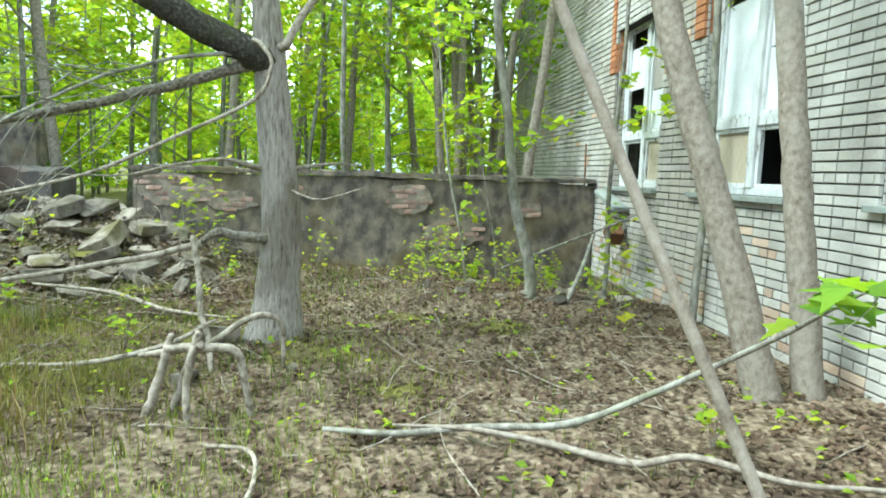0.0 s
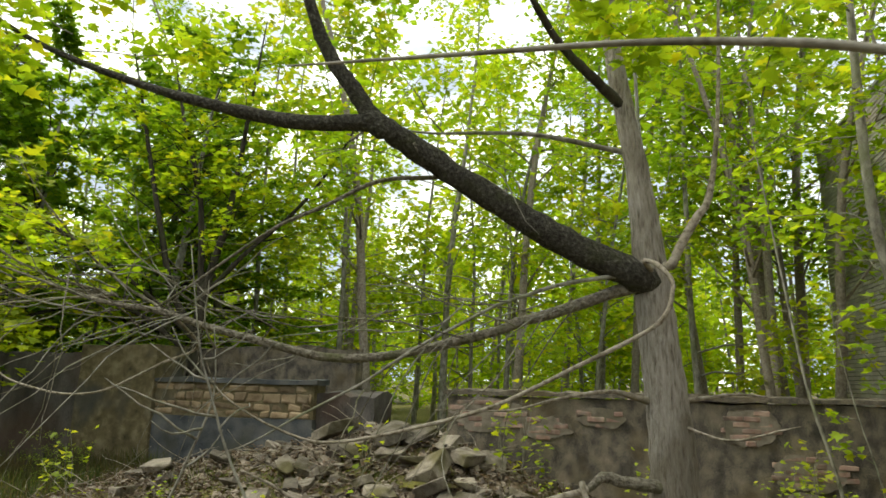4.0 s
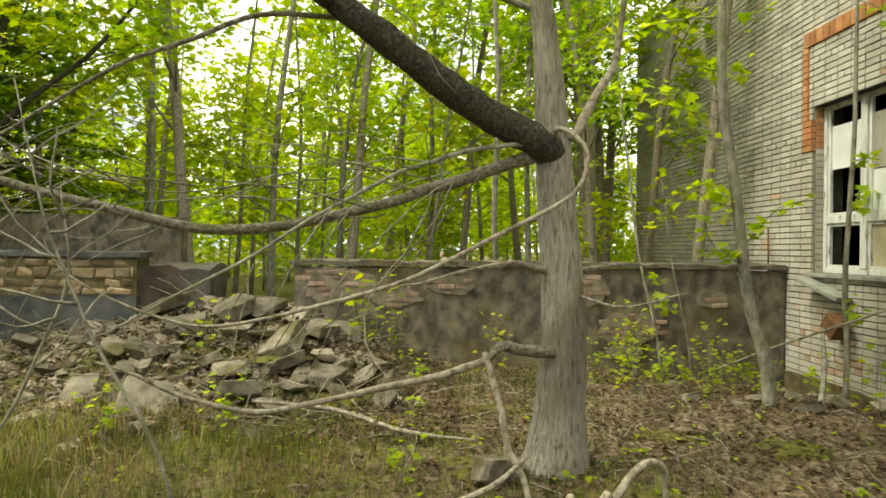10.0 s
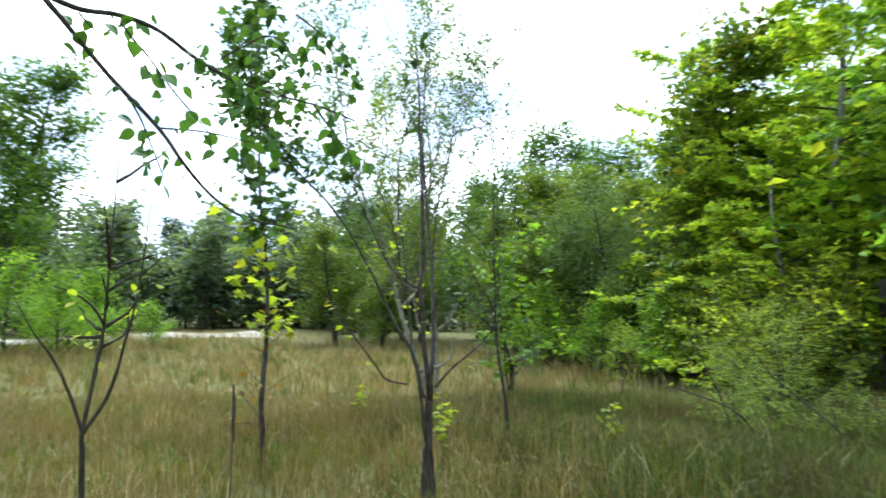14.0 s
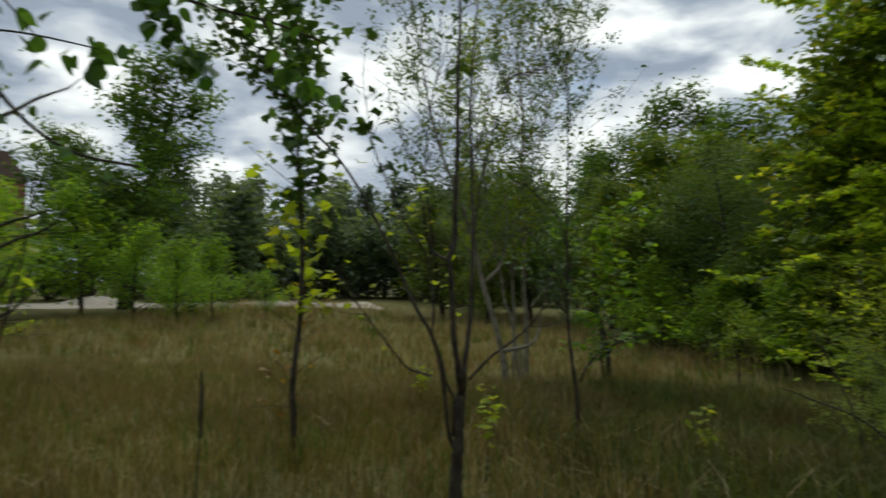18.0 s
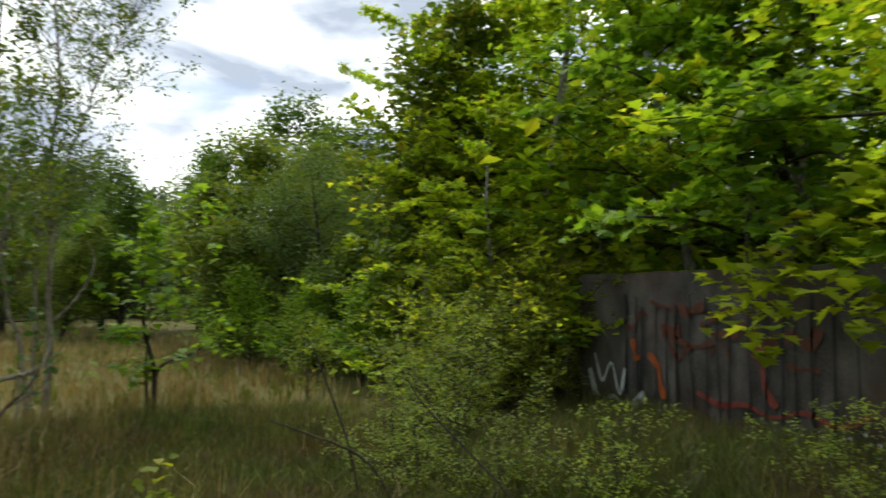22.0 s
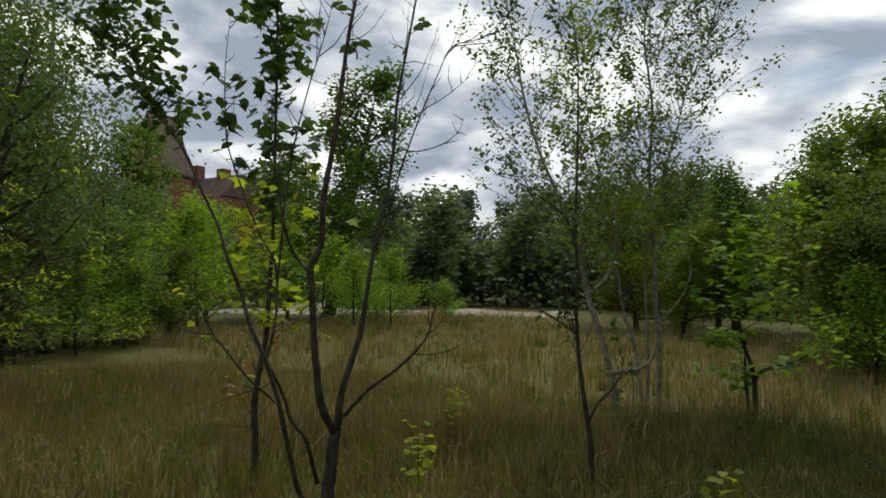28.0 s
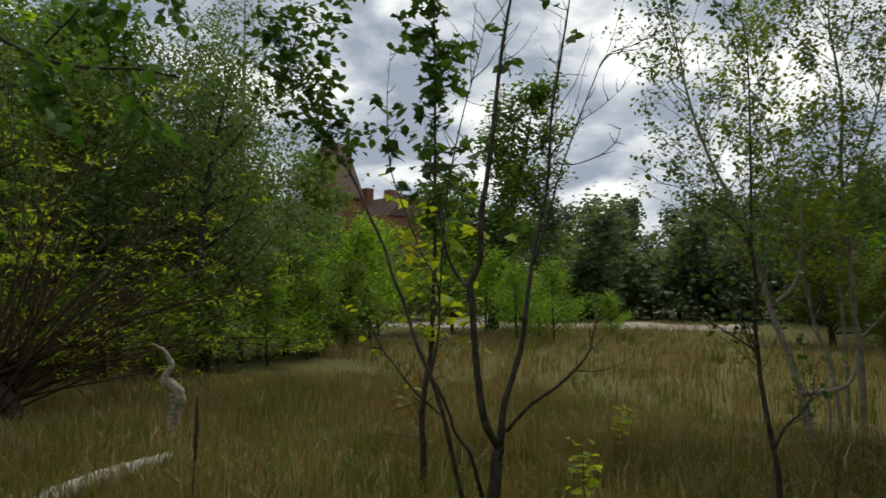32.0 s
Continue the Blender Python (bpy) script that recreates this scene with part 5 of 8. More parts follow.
# meadow: the many-stemmed tree
ms = empty("elder_tree", -10.14, 1.46, float(ground_z(-10.14, 1.46)), "half-dead many-stemmed young tree with bare dark twigs in the meadow", "tree")
MS_STEMS = {
    "B": ([(-10.16, 1.5, 0.82), (-10.05, 1.5, 0.98), (-10.03, 1.47, 1.22), (-10.01, 1.46, 1.47), (-10.01, 1.45, 1.62), (-10, 1.44, 1.72), (-10.02, 1.46, 1.79), (-10.06, 1.47, 1.89), (-10.07, 1.47, 2.13), (-10.15, 1.47, 2.47), (-10.22, 1.46, 2.82), (-10.29, 1.45, 3.15), (-10.35, 1.45, 3.39), (-10.45, 1.43, 3.72), (-10.56, 1.41, 4.24)], [0.04, 0.036, 0.034, 0.032, 0.031, 0.034, 0.031, 0.03, 0.028, 0.025, 0.022, 0.02, 0.017, 0.012, 0.003]),
    "B2": ([(-10, 1.44, 1.71), (-10.04, 1.33, 1.77), (-10, 1.29, 1.86), (-9.95, 1.28, 2), (-9.95, 1.24, 2.19), (-9.99, 1.14, 2.47), (-10.03, 1.04, 2.76)], [0.018, 0.016, 0.015, 0.012, 0.008, 0.006, 0.002]),
    "C": ([(-10.17, 1.51, 0.83), (-10.19, 1.52, 1.02), (-10.23, 1.53, 1.14), (-10.32, 1.54, 1.33), (-10.36, 1.54, 1.47), (-10.41, 1.54, 1.69), (-10.51, 1.53, 2.01), (-10.66, 1.5, 2.31), (-10.72, 1.49, 2.56), (-10.78, 1.47, 2.86), (-10.9, 1.46, 3.25), (-10.98, 1.48, 3.63), (-11.05, 1.5, 4.03)], [0.038, 0.033, 0.031, 0.028, 0.025, 0.022, 0.019, 0.018, 0.019, 0.016, 0.014, 0.011, 0.003]),
    "C3": ([(-10.47, 1.54, 1.86), (-10.6, 1.55, 2.12), (-10.68, 1.58, 2.4), (-10.79, 1.65, 2.75), (-10.89, 1.72, 3.04), (-10.98, 1.77, 3.24), (-11.07, 1.94, 3.3), (-11.18, 2.05, 3.39)], [0.011, 0.011, 0.01, 0.009, 0.007, 0.005, 0.004, 0.002]),
    "C4": ([(-10.72, 1.49, 2.57), (-10.77, 1.62, 2.74), (-10.88, 1.79, 2.88), (-10.96, 1.95, 3.03)], [0.007, 0.006, 0.004, 0.002]),
    "C5": ([(-10.72, 1.49, 2.55), (-10.64, 1.43, 2.66), (-10.49, 1.4, 2.76), (-10.37, 1.33, 2.85)], [0.007, 0.006, 0.004, 0.002]),
    "C6": ([(-10.73, 1.51, 2.53), (-10.78, 1.64, 2.51), (-10.78, 1.83, 2.54), (-10.83, 1.91, 2.62), (-10.84, 1.94, 2.7)], [0.008, 0.007, 0.005, 0.004, 0.002]),
    "D": ([(-10.18, 1.55, 0.91), (-10.21, 1.69, 1.06), (-10.25, 1.85, 1.18), (-10.27, 1.96, 1.28), (-10.29, 2.03, 1.38), (-10.29, 2.06, 1.49), (-10.29, 2.08, 1.57)], [0.02, 0.016, 0.014, 0.011, 0.008, 0.006, 0.002]),
    "D2": ([(-10.27, 1.96, 1.27), (-10.31, 2.05, 1.27), (-10.33, 2.15, 1.3), (-10.36, 2.26, 1.36)], [0.006, 0.005, 0.004, 0.002]),
    "E": ([(-9.98, 1.53, -0.1), (-9.96, 1.53, 0.2)] + [(-9.93, 1.51, 0.46), (-9.9, 1.47, 0.59), (-9.84, 1.45, 0.83), (-9.8, 1.43, 1.02), (-9.75, 1.38, 1.24), (-9.74, 1.28, 1.41), (-9.74, 1.18, 1.62), (-9.71, 1.11, 1.79), (-9.72, 1.02, 1.96), (-9.69, 0.9, 2.18), (-9.71, 0.75, 2.38), (-9.72, 0.52, 2.62), (-9.72, 0.39, 2.78), (-9.66, 0.3, 3.02), (-9.61, 0.21, 3.26), (-9.55, 0.17, 3.57)], [0.026, 0.025, 0.024, 0.023, 0.022, 0.021, 0.021, 0.019, 0.017, 0.015, 0.014, 0.014, 0.013, 0.012, 0.011, 0.009, 0.006, 0.002]),
    "E2": ([(-10.06, 1.47, 0.56), (-10.03, 1.47, 0.64), (-9.94, 1.49, 0.82), (-9.87, 1.45, 0.93), (-9.83, 1.43, 1.06), (-9.77, 1.4, 1.2)], [0.024, 0.02, 0.018, 0.016, 0.014, 0.012]),
    "F": ([(-9.91, 1.34, 0.97), (-10, 1.17, 1), (-9.89, 1.1, 1.12), (-9.82, 1, 1.27), (-9.78, 0.93, 1.37), (-9.77, 0.81, 1.55), (-9.78, 0.76, 1.65)], [0.013, 0.012, 0.011, 0.009, 0.007, 0.005, 0.002]),
    "F2": ([(-9.9, 1.12, 1.05), (-9.77, 1.07, 1.02), (-9.64, 1.03, 0.97)], [0.006, 0.004, 0.002]),
    "F3": ([(-9.77, 0.94, 1.36), (-9.72, 0.84, 1.37), (-9.66, 0.72, 1.41)], [0.005, 0.004, 0.002]),
    "I": ([(-9.75, 1.38, 1.24), (-9.8, 1.38, 1.41), (-9.85, 1.35, 1.59), (-9.87, 1.3, 1.77), (-9.86, 1.22, 1.88), (-9.84, 1.13, 2.06), (-9.82, 1.05, 2.25), (-9.81, 0.97, 2.45), (-9.83, 0.92, 2.69), (-9.86, 0.88, 2.94), (-9.87, 0.9, 3.22)], [0.013, 0.012, 0.011, 0.01, 0.009, 0.009, 0.008, 0.007, 0.006, 0.004, 0.002]),
    "J": ([(-9.85, 1.35, 1.65), (-9.9, 1.33, 1.99), (-9.99, 1.28, 2.29), (-10.06, 1.28, 2.57), (-10.13, 1.29, 2.82), (-10.18, 1.31, 3), (-10.24, 1.33, 3.23), (-10.3, 1.32, 3.43)], [0.011, 0.01, 0.009, 0.008, 0.007, 0.006, 0.004, 0.002]),
}
stem_part("trunk", [(-10.14, 1.46, -0.1), (-10.13, 1.47, 0.2), (-10.12, 1.49, 0.47), (-10.15, 1.49, 0.65), (-10.17, 1.5, 0.83)], [0.05, 0.042, 0.037, 0.034, 0.031], BARK_STEM, ms, sides=14, n=30)
for k, (pts, rad) in enumerate(MS_STEMS.values()):
    stem_part("stem", pts, [r * 0.6 for r in rad], BARK_STEM, ms, sides=9 if rad[0] > 0.012 else 6, seed=k, n=6 * len(pts), lump=0.07)
gm = np.random.default_rng(61)
ms_line = {k: smooth_line(v[0], 40) for k, v in MS_STEMS.items()}
spurs = []
for key, n_, ln in (("B", 16, 0.2), ("C", 16, 0.22), ("J", 12, 0.16), ("I", 12, 0.18), ("C3", 10, 0.22), ("D", 7, 0.14), ("F", 6, 0.12), ("B2", 8, 0.2), ("C6", 5, 0.1), ("C4", 6, 0.2)):
    spurs += side_twigs(ms_line[key], gm, n_, ln, 0.7, 0.8, 0.3, 1.0)
for key, n_, ln in (("B", 7, 0.75), ("C", 9, 0.8), ("C3", 6, 0.6), ("J", 4, 0.5)):
    spurs += side_twigs(ms_line[key], gm, n_, ln, 0.6, 0.8, 0.62, 0.98, 0.07, 8, 0.12)
twigs_and_leaves(ms, spurs, BARK_STEM, 0.0038)
leafy = side_twigs(ms_line["E"][28:], gm, 26, 0.36, 0.6, 0.8, 0.0, 1.0, 0.06) + side_twigs(ms_line["E"][31:], gm, 16, 0.55, 0.2, 0.9, 0.1, 1.0, 0.03)
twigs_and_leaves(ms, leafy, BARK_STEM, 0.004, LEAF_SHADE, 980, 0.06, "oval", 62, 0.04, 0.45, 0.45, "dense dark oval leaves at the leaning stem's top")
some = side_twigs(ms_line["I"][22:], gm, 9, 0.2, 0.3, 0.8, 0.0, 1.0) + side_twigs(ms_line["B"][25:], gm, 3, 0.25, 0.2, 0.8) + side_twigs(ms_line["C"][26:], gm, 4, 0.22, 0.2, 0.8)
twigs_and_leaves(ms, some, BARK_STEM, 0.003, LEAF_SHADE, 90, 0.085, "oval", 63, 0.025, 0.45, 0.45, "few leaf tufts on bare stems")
few = side_twigs(ms_line["I"][4:20], gm, 10, 0.25, 0.2, 0.8, 0.0, 1.0, 0.0) + side_twigs(ms_line["F"], gm, 5, 0.15, 0.2, 0.8) + side_twigs(ms_line["B"][4:14], gm, 3, 0.2, 0.2, 0.8)
twigs_and_leaves(ms, few, BARK_STEM, 0.003, LEAF_YELLOW, 60, 0.055, "oval", 64, 0.04, 0.6, 0.3, "sparse small yellow-green leaves")

# the slim maple sapling behind it, shade-coloured leaves above and yellowing ones below
sap_pts = [(-11.1, -0.1, 0), (-11.11, -0.11, 0.38), (-11.1, -0.12, 0.65), (-11.13, -0.11, 0.92), (-11.19, -0.1, 1.2), (-11.22, -0.1, 1.66), (-11.28, -0.14, 2.14), (-11.35, -0.21, 2.65), (-11.38, -0.24, 3.16), (-11.37, -0.23, 3.66), (-11.37, -0.24, 4.18), (-11.41, -0.27, 4.83)]
sap = empty("maple_sapling", -11.1, -0.1, float(ground_z(-11.1, -0.1)), "slim upright maple sapling, leafy along its stem", "tree")
stem_part("trunk", [(-11.1, -0.1, -0.1)] + sap_pts[1:], [0.032, 0.028, 0.026, 0.024, 0.022, 0.02, 0.017, 0.015, 0.013, 0.011, 0.008, 0.003], BARK_STEM, sap, sides=10, n=50, lump=0.06, seed=5)
sap_line = smooth_line(sap_pts, 50)
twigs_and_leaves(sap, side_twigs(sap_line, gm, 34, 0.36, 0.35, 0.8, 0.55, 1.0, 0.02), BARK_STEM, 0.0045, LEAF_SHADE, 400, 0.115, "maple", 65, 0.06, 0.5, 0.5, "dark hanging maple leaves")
twigs_and_leaves(sap, side_twigs(sap_line, gm, 18, 0.5, 0.5, 0.8, 0.36, 0.6, 0.03), BARK_STEM, 0.0045, LEAF_YELLOW, 110, 0.11, "maple", 66, 0.07, 0.5, 0.45, "yellow-green leaves on the lower twigs")
twigs_and_leaves(sap, side_twigs(sap_line, gm, 22, 0.42, 0.6, 0.8, 0.08, 0.42, 0.04), BARK_STEM, 0.004, LEAF_RUST, 46, 0.06, "oval", 67, 0.05, 0.5, 0.3, "few browning leaves near the ground")

# the slender forked tree before the clump
slim = empty("young_tree", -12.22, 2.33, float(ground_z(-12.22, 2.33)), "slender forked young tree with fine spread twigs and small leaves", "tree")
SLIM = ([(-12.22, 2.33, -0.02), (-12.22, 2.32, 0.38), (-12.21, 2.3, 0.59), (-12.2, 2.27, 0.81), (-12.19, 2.24, 1.07), (-12.19, 2.23, 1.24), (-12.18, 2.22, 1.5), (-12.19, 2.23, 1.81), (-12.18, 2.22, 2.04), (-12.19, 2.23, 2.57), (-12.19, 2.24, 3.03), (-12.19, 2.24, 3.48), (-12.17, 2.19, 3.95), (-12.16, 2.15, 4.52)], [(-12.1, 2.34, 0.63), (-12.12, 2.41, 0.78), (-12.15, 2.51, 0.89), (-12.16, 2.57, 1), (-12.17, 2.59, 1.09)], [(-12.18, 2.22, 1.28), (-11.98, 2.02, 1.46), (-11.79, 1.82, 1.58), (-11.62, 1.7, 1.71)], [(-12.18, 2.21, 1.48), (-12.02, 2.12, 1.66), (-11.93, 2.02, 1.81), (-11.83, 1.91, 1.98), (-11.74, 1.82, 2.12)], [(-12.18, 2.22, 1.99), (-12.14, 2.15, 2.19), (-11.97, 1.98, 2.36), (-11.81, 1.86, 2.46), (-11.69, 1.72, 2.5)], [(-12.19, 2.23, 1.24), (-12.15, 2.19, 1.42), (-12.14, 2.17, 1.59)])
for k, (pts, rad) in enumerate(zip(SLIM, ([0.024, 0.022, 0.02, 0.018, 0.016, 0.015, 0.014, 0.012, 0.011, 0.009, 0.007, 0.005, 0.004, 0.002], [0.012, 0.01, 0.008, 0.005, 0.002], [0.008, 0.006, 0.004, 0.002], [0.008, 0.006, 0.005, 0.003, 0.002], [0.008, 0.007, 0.005, 0.003, 0.002], [0.006, 0.004, 0.002]))):
    stem_part("trunk" if k == 0 else "stem", pts if k else [(-12.22, 2.33, -0.2)] + pts[1:], rad, BARK_STEM, slim, sides=9 if k == 0 else 6, seed=k, n=5 * len(pts))
slim_twigs = side_twigs(smooth_line(SLIM[0], 40), gm, 46, 0.85, 0.9, 0.7, 0.3, 1.0, 0.07, 7, 0.1)
for pts in SLIM[1:]:
    slim_twigs += side_twigs(smooth_line(pts, 16), gm, 8, 0.35, 0.9, 0.6, 0.2, 1.0, 0.05)
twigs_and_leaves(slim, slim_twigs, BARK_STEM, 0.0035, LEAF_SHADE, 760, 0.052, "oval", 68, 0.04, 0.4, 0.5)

# the clump of grey stems
CLUMP = (([(-16.94, 1.27, -0.37), (-16.92, 1.19, 0.22), (-16.9, 1.14, 0.47), (-16.87, 1.04, 0.88), (-16.83, 0.88, 1.39), (-16.79, 0.76, 1.9), (-16.76, 0.69, 2.29), (-16.72, 0.55, 2.68), (-16.65, 0.37, 3.21), (-16.59, 0.21, 3.61), (-16.52, 0.05, 4.15), (-16.47, -0.08, 4.74), (-16.44, -0.16, 5.28), (-16.38, -0.28, 6.02), (-16.31, -0.44, 6.95)], 0.085, 14, "grey leaning young tree with pale forked trunk"), ([(-18.68, 1.48, -0.21), (-18.69, 1.49, 0.79), (-18.68, 1.44, 1.36), (-18.68, 1.43, 2.24), (-18.67, 1.41, 2.73), (-18.66, 1.37, 3.72), (-18.68, 1.43, 4.71), (-18.66, 1.37, 5.42), (-18.65, 1.31, 6.14), (-18.67, 1.41, 6.95), (-18.69, 1.51, 7.96)], 0.075, 12, "grey straight young tree with small olive leaves, in a clump"), ([(-17.86, 1.44, 0.2), (-17.82, 1.28, 0.79), (-17.78, 1.14, 1.19), (-17.76, 1.06, 1.74), (-17.73, 0.93, 2.29), (-17.71, 0.85, 2.85), (-17.68, 0.75, 3.61), (-17.63, 0.6, 4.57), (-17.6, 0.52, 5.54)], 0.05, 10, "grey thin-stemmed young tree with small olive leaves, in a clump"), ([(-19.03, 1.2, -0.24), (-19.04, 1.22, 0.75), (-19.03, 1.2, 1.35), (-19.03, 1.18, 2.26), (-19.05, 1.28, 2.97), (-19.13, 1.67, 4.18), (-19.17, 1.92, 5.18), (-19.22, 2.25, 5.95), (-19.24, 2.37, 6.45)], 0.05, 10, "grey bowed young tree, twigs bare at its tip"))
for k, (pts, rad, n_, text) in enumerate(CLUMP):
    gz = float(ground_z(pts[0][0], pts[0][1]))
    ob = empty("young_tree", pts[0][0], pts[0][1], gz, text, "tree", "clump of young trees")
    stem_part("trunk", [(pts[0][0], pts[0][1], min(gz, pts[0][2]) - 0.15)] + pts[1:], [rad * f_ for f_ in (0.72, 0.6, 0.54, 0.46, 0.38, 0.3, 0.23, 0.16)] + [0.006], BARK_CLUMP, ob, sides=10, n=60, lump=0.04, seed=k)
    if k == 0:
        for pts_, rad_ in (([(-16.82, 0.87, 1.56), (-16.86, 1, 1.69), (-16.91, 1.15, 1.9), (-16.93, 1.24, 2.41), (-16.93, 1.23, 3.1)], [0.04, 0.032, 0.026, 0.018, 0.006]), ([(-16.86, 1.18, 0.39), (-16.8, 1.35, 0.43), (-16.86, 1.58, 0.48), (-16.9, 1.73, 0.59), (-16.92, 1.81, 0.8), (-16.92, 1.83, 1)], [0.04, 0.034, 0.03, 0.026, 0.018, 0.008]), ([(-16.84, 1.47, 0.46), (-16.85, 1.51, 0.17), (-16.84, 1.48, -0.11), (-16.83, 1.43, -0.3)], [0.02, 0.018, 0.014, 0.008])):
            stem_part("stem", pts_, rad_, BARK_CLUMP, ob, sides=8, seed=k)
    if k == 1:
        stem_part("stem", [(-18.4, 1.59, 1.09), (-18.45, 1.85, 1.42), (-18.48, 2.03, 1.8), (-18.49, 2.05, 2.08), (-18.47, 1.95, 2.31)], [0.024, 0.02, 0.016, 0.01, 0.004], BARK_CLUMP, ob, sides=7)
    line = smooth_line(pts, 40)
    fine_tw = side_twigs(line, gm, 60, 1.35, 0.9, 0.75, 0.28, 1.0, 0.05, 6, 0.12)
    sub = [q for t in fine_tw for q in side_twigs(t, gm, 3, 0.55, 0.9, 0.6, 0.3, 1.0, 0.03, 4)]
    twigs_and_leaves(ob, fine_tw, BARK_CLUMP, 0.008)
    twigs_and_leaves(ob, sub, BARK_CLUMP, 0.0045, (LEAF_WILLOW, LEAF_OLIVE, LEAF_FRESH, LEAF_WILLOW)[k], (3800, 5600, 5000, 4600)[k], 0.066, "oval", 70 + k, 0.07, 0.45, 0.5)

# the small maple with large bright leaves
small = empty("maple_sapling", -18.0, 3.0, float(ground_z(-18.0, 3.0)), "small forked maple with large bright fresh leaves in the meadow", "tree")
SMALL = ([(-18, 3.01, -0.36), (-18, 3.01, 0.07), (-17.99, 2.97, 0.48), (-17.98, 2.84, 0.94), (-17.98, 2.78, 1.58), (-17.98, 2.77, 2.18), (-17.98, 2.76, 2.61)], [(-17.9, 3.02, -0.34), (-17.9, 3.02, 0.17), (-17.9, 3.06, 0.38), (-17.91, 3.2, 0.49), (-17.92, 3.46, 0.58), (-17.93, 3.78, 0.72)], [(-18, 3, -0.31), (-17.99, 2.9, 0.1), (-17.99, 2.88, 0.48), (-17.99, 2.9, 0.9)])
for k, (pts, rad) in enumerate(zip(SMALL, ([0.045, 0.04, 0.032, 0.028, 0.024, 0.016, 0.006], [0.04, 0.034, 0.03, 0.022, 0.014, 0.004], [0.03, 0.026, 0.02, 0.008]))):
    stem_part("trunk" if k == 0 else "stem", [(-18.0, 3.0, -0.75)] + pts[1:], rad, BARK_DARK, small, sides=8, seed=k, n=30)
small_tw = side_twigs(smooth_line(SMALL[0], 30), gm, 22, 1.05, 0.35, 0.9, 0.42, 1.0, 0.0, 6, 0.08) + side_twigs(smooth_line(SMALL[1], 20), gm, 8, 0.8, 0.3, 0.9, 0.3, 1.0, 0.05) + side_twigs(smooth_line(SMALL[2], 20), gm, 6, 0.7, 0.3, 0.9, 0.5, 1.0, 0.02)
twigs_and_leaves(small, small_tw, BARK_DARK, 0.006, LEAF_GREEN, 560, 0.15, "maple", 81, 0.07, 0.8, 0.35, "layers of large bright maple leaves")

# woods round the meadow
DARK_TREE = make_tree(91, 8.6, 0.17, BARK_DARK, LEAF_MID, "dense green broadleaf tree at the meadow's edge", 11000, 0.19, "kite", 0.3, group="meadow edge trees", fine=False, crown_from=0.1, limbs=34, limb_len=0.36, rise=0.5, twigs=6, x=-36.0, y=4.5)
GREEN_TREE = make_tree(92, 6.6, 0.13, BARK_DARK, LEAF_OLIVE, "leafy green tree at the meadow's edge", 10000, 0.165, "kite", 0.28, group="meadow edge trees", fine=False, crown_from=0.06, limbs=34, limb_len=0.38, rise=0.5, twigs=6, x=-26.5, y=6.2)
BUSH = make_tree(93, 3.6, 0.05, BARK_DARK, LEAF_GREEN, "green bush at the meadow's edge", 3000, 0.13, "kite", 0.2, "bush", "meadow edge bushes", "bush", fine=False, crown_from=0.03, limbs=30, limb_len=0.5, rise=0.8, twigs=5, x=-28.0, y=-14.0)
WILLOW = make_tree(94, 9.0, 0.14, BARK_DARK, LEAF_WILLOW, "tall grey-green willow with fine leaves", 10000, 0.125, "kite", 0.3, "tree", "willows", "willow_tree", fine=False, crown_from=0.05, limbs=40, limb_len=0.42, rise=0.6, twigs=7, hang=0.8, x=-15.0, y=-14.0)
PINE = make_tree(95, 14.0, 0.2, BARK_DARK, LEAF_PINE_HAZE, "dark pine in the distant wood", 1700, 0.6, "kite", 0.45, "tree", "far wood", "pine_tree", fine=False, crown_from=0.35, limbs=30, limb_len=0.24, rise=0.25, twigs=4, flat=0.4, x=-78.0, y=-44.0)
OAK = make_tree(96, 14.0, 0.3, BARK_DARK, LEAF_MID, "broad dark oak beyond the meadow", 12000, 0.3, "kite", 0.4, "tree", "far wood", "oak_tree", fine=False, crown_from=0.1, limbs=38, limb_len=0.36, rise=0.5, twigs=6, x=-36.0, y=-20.5)
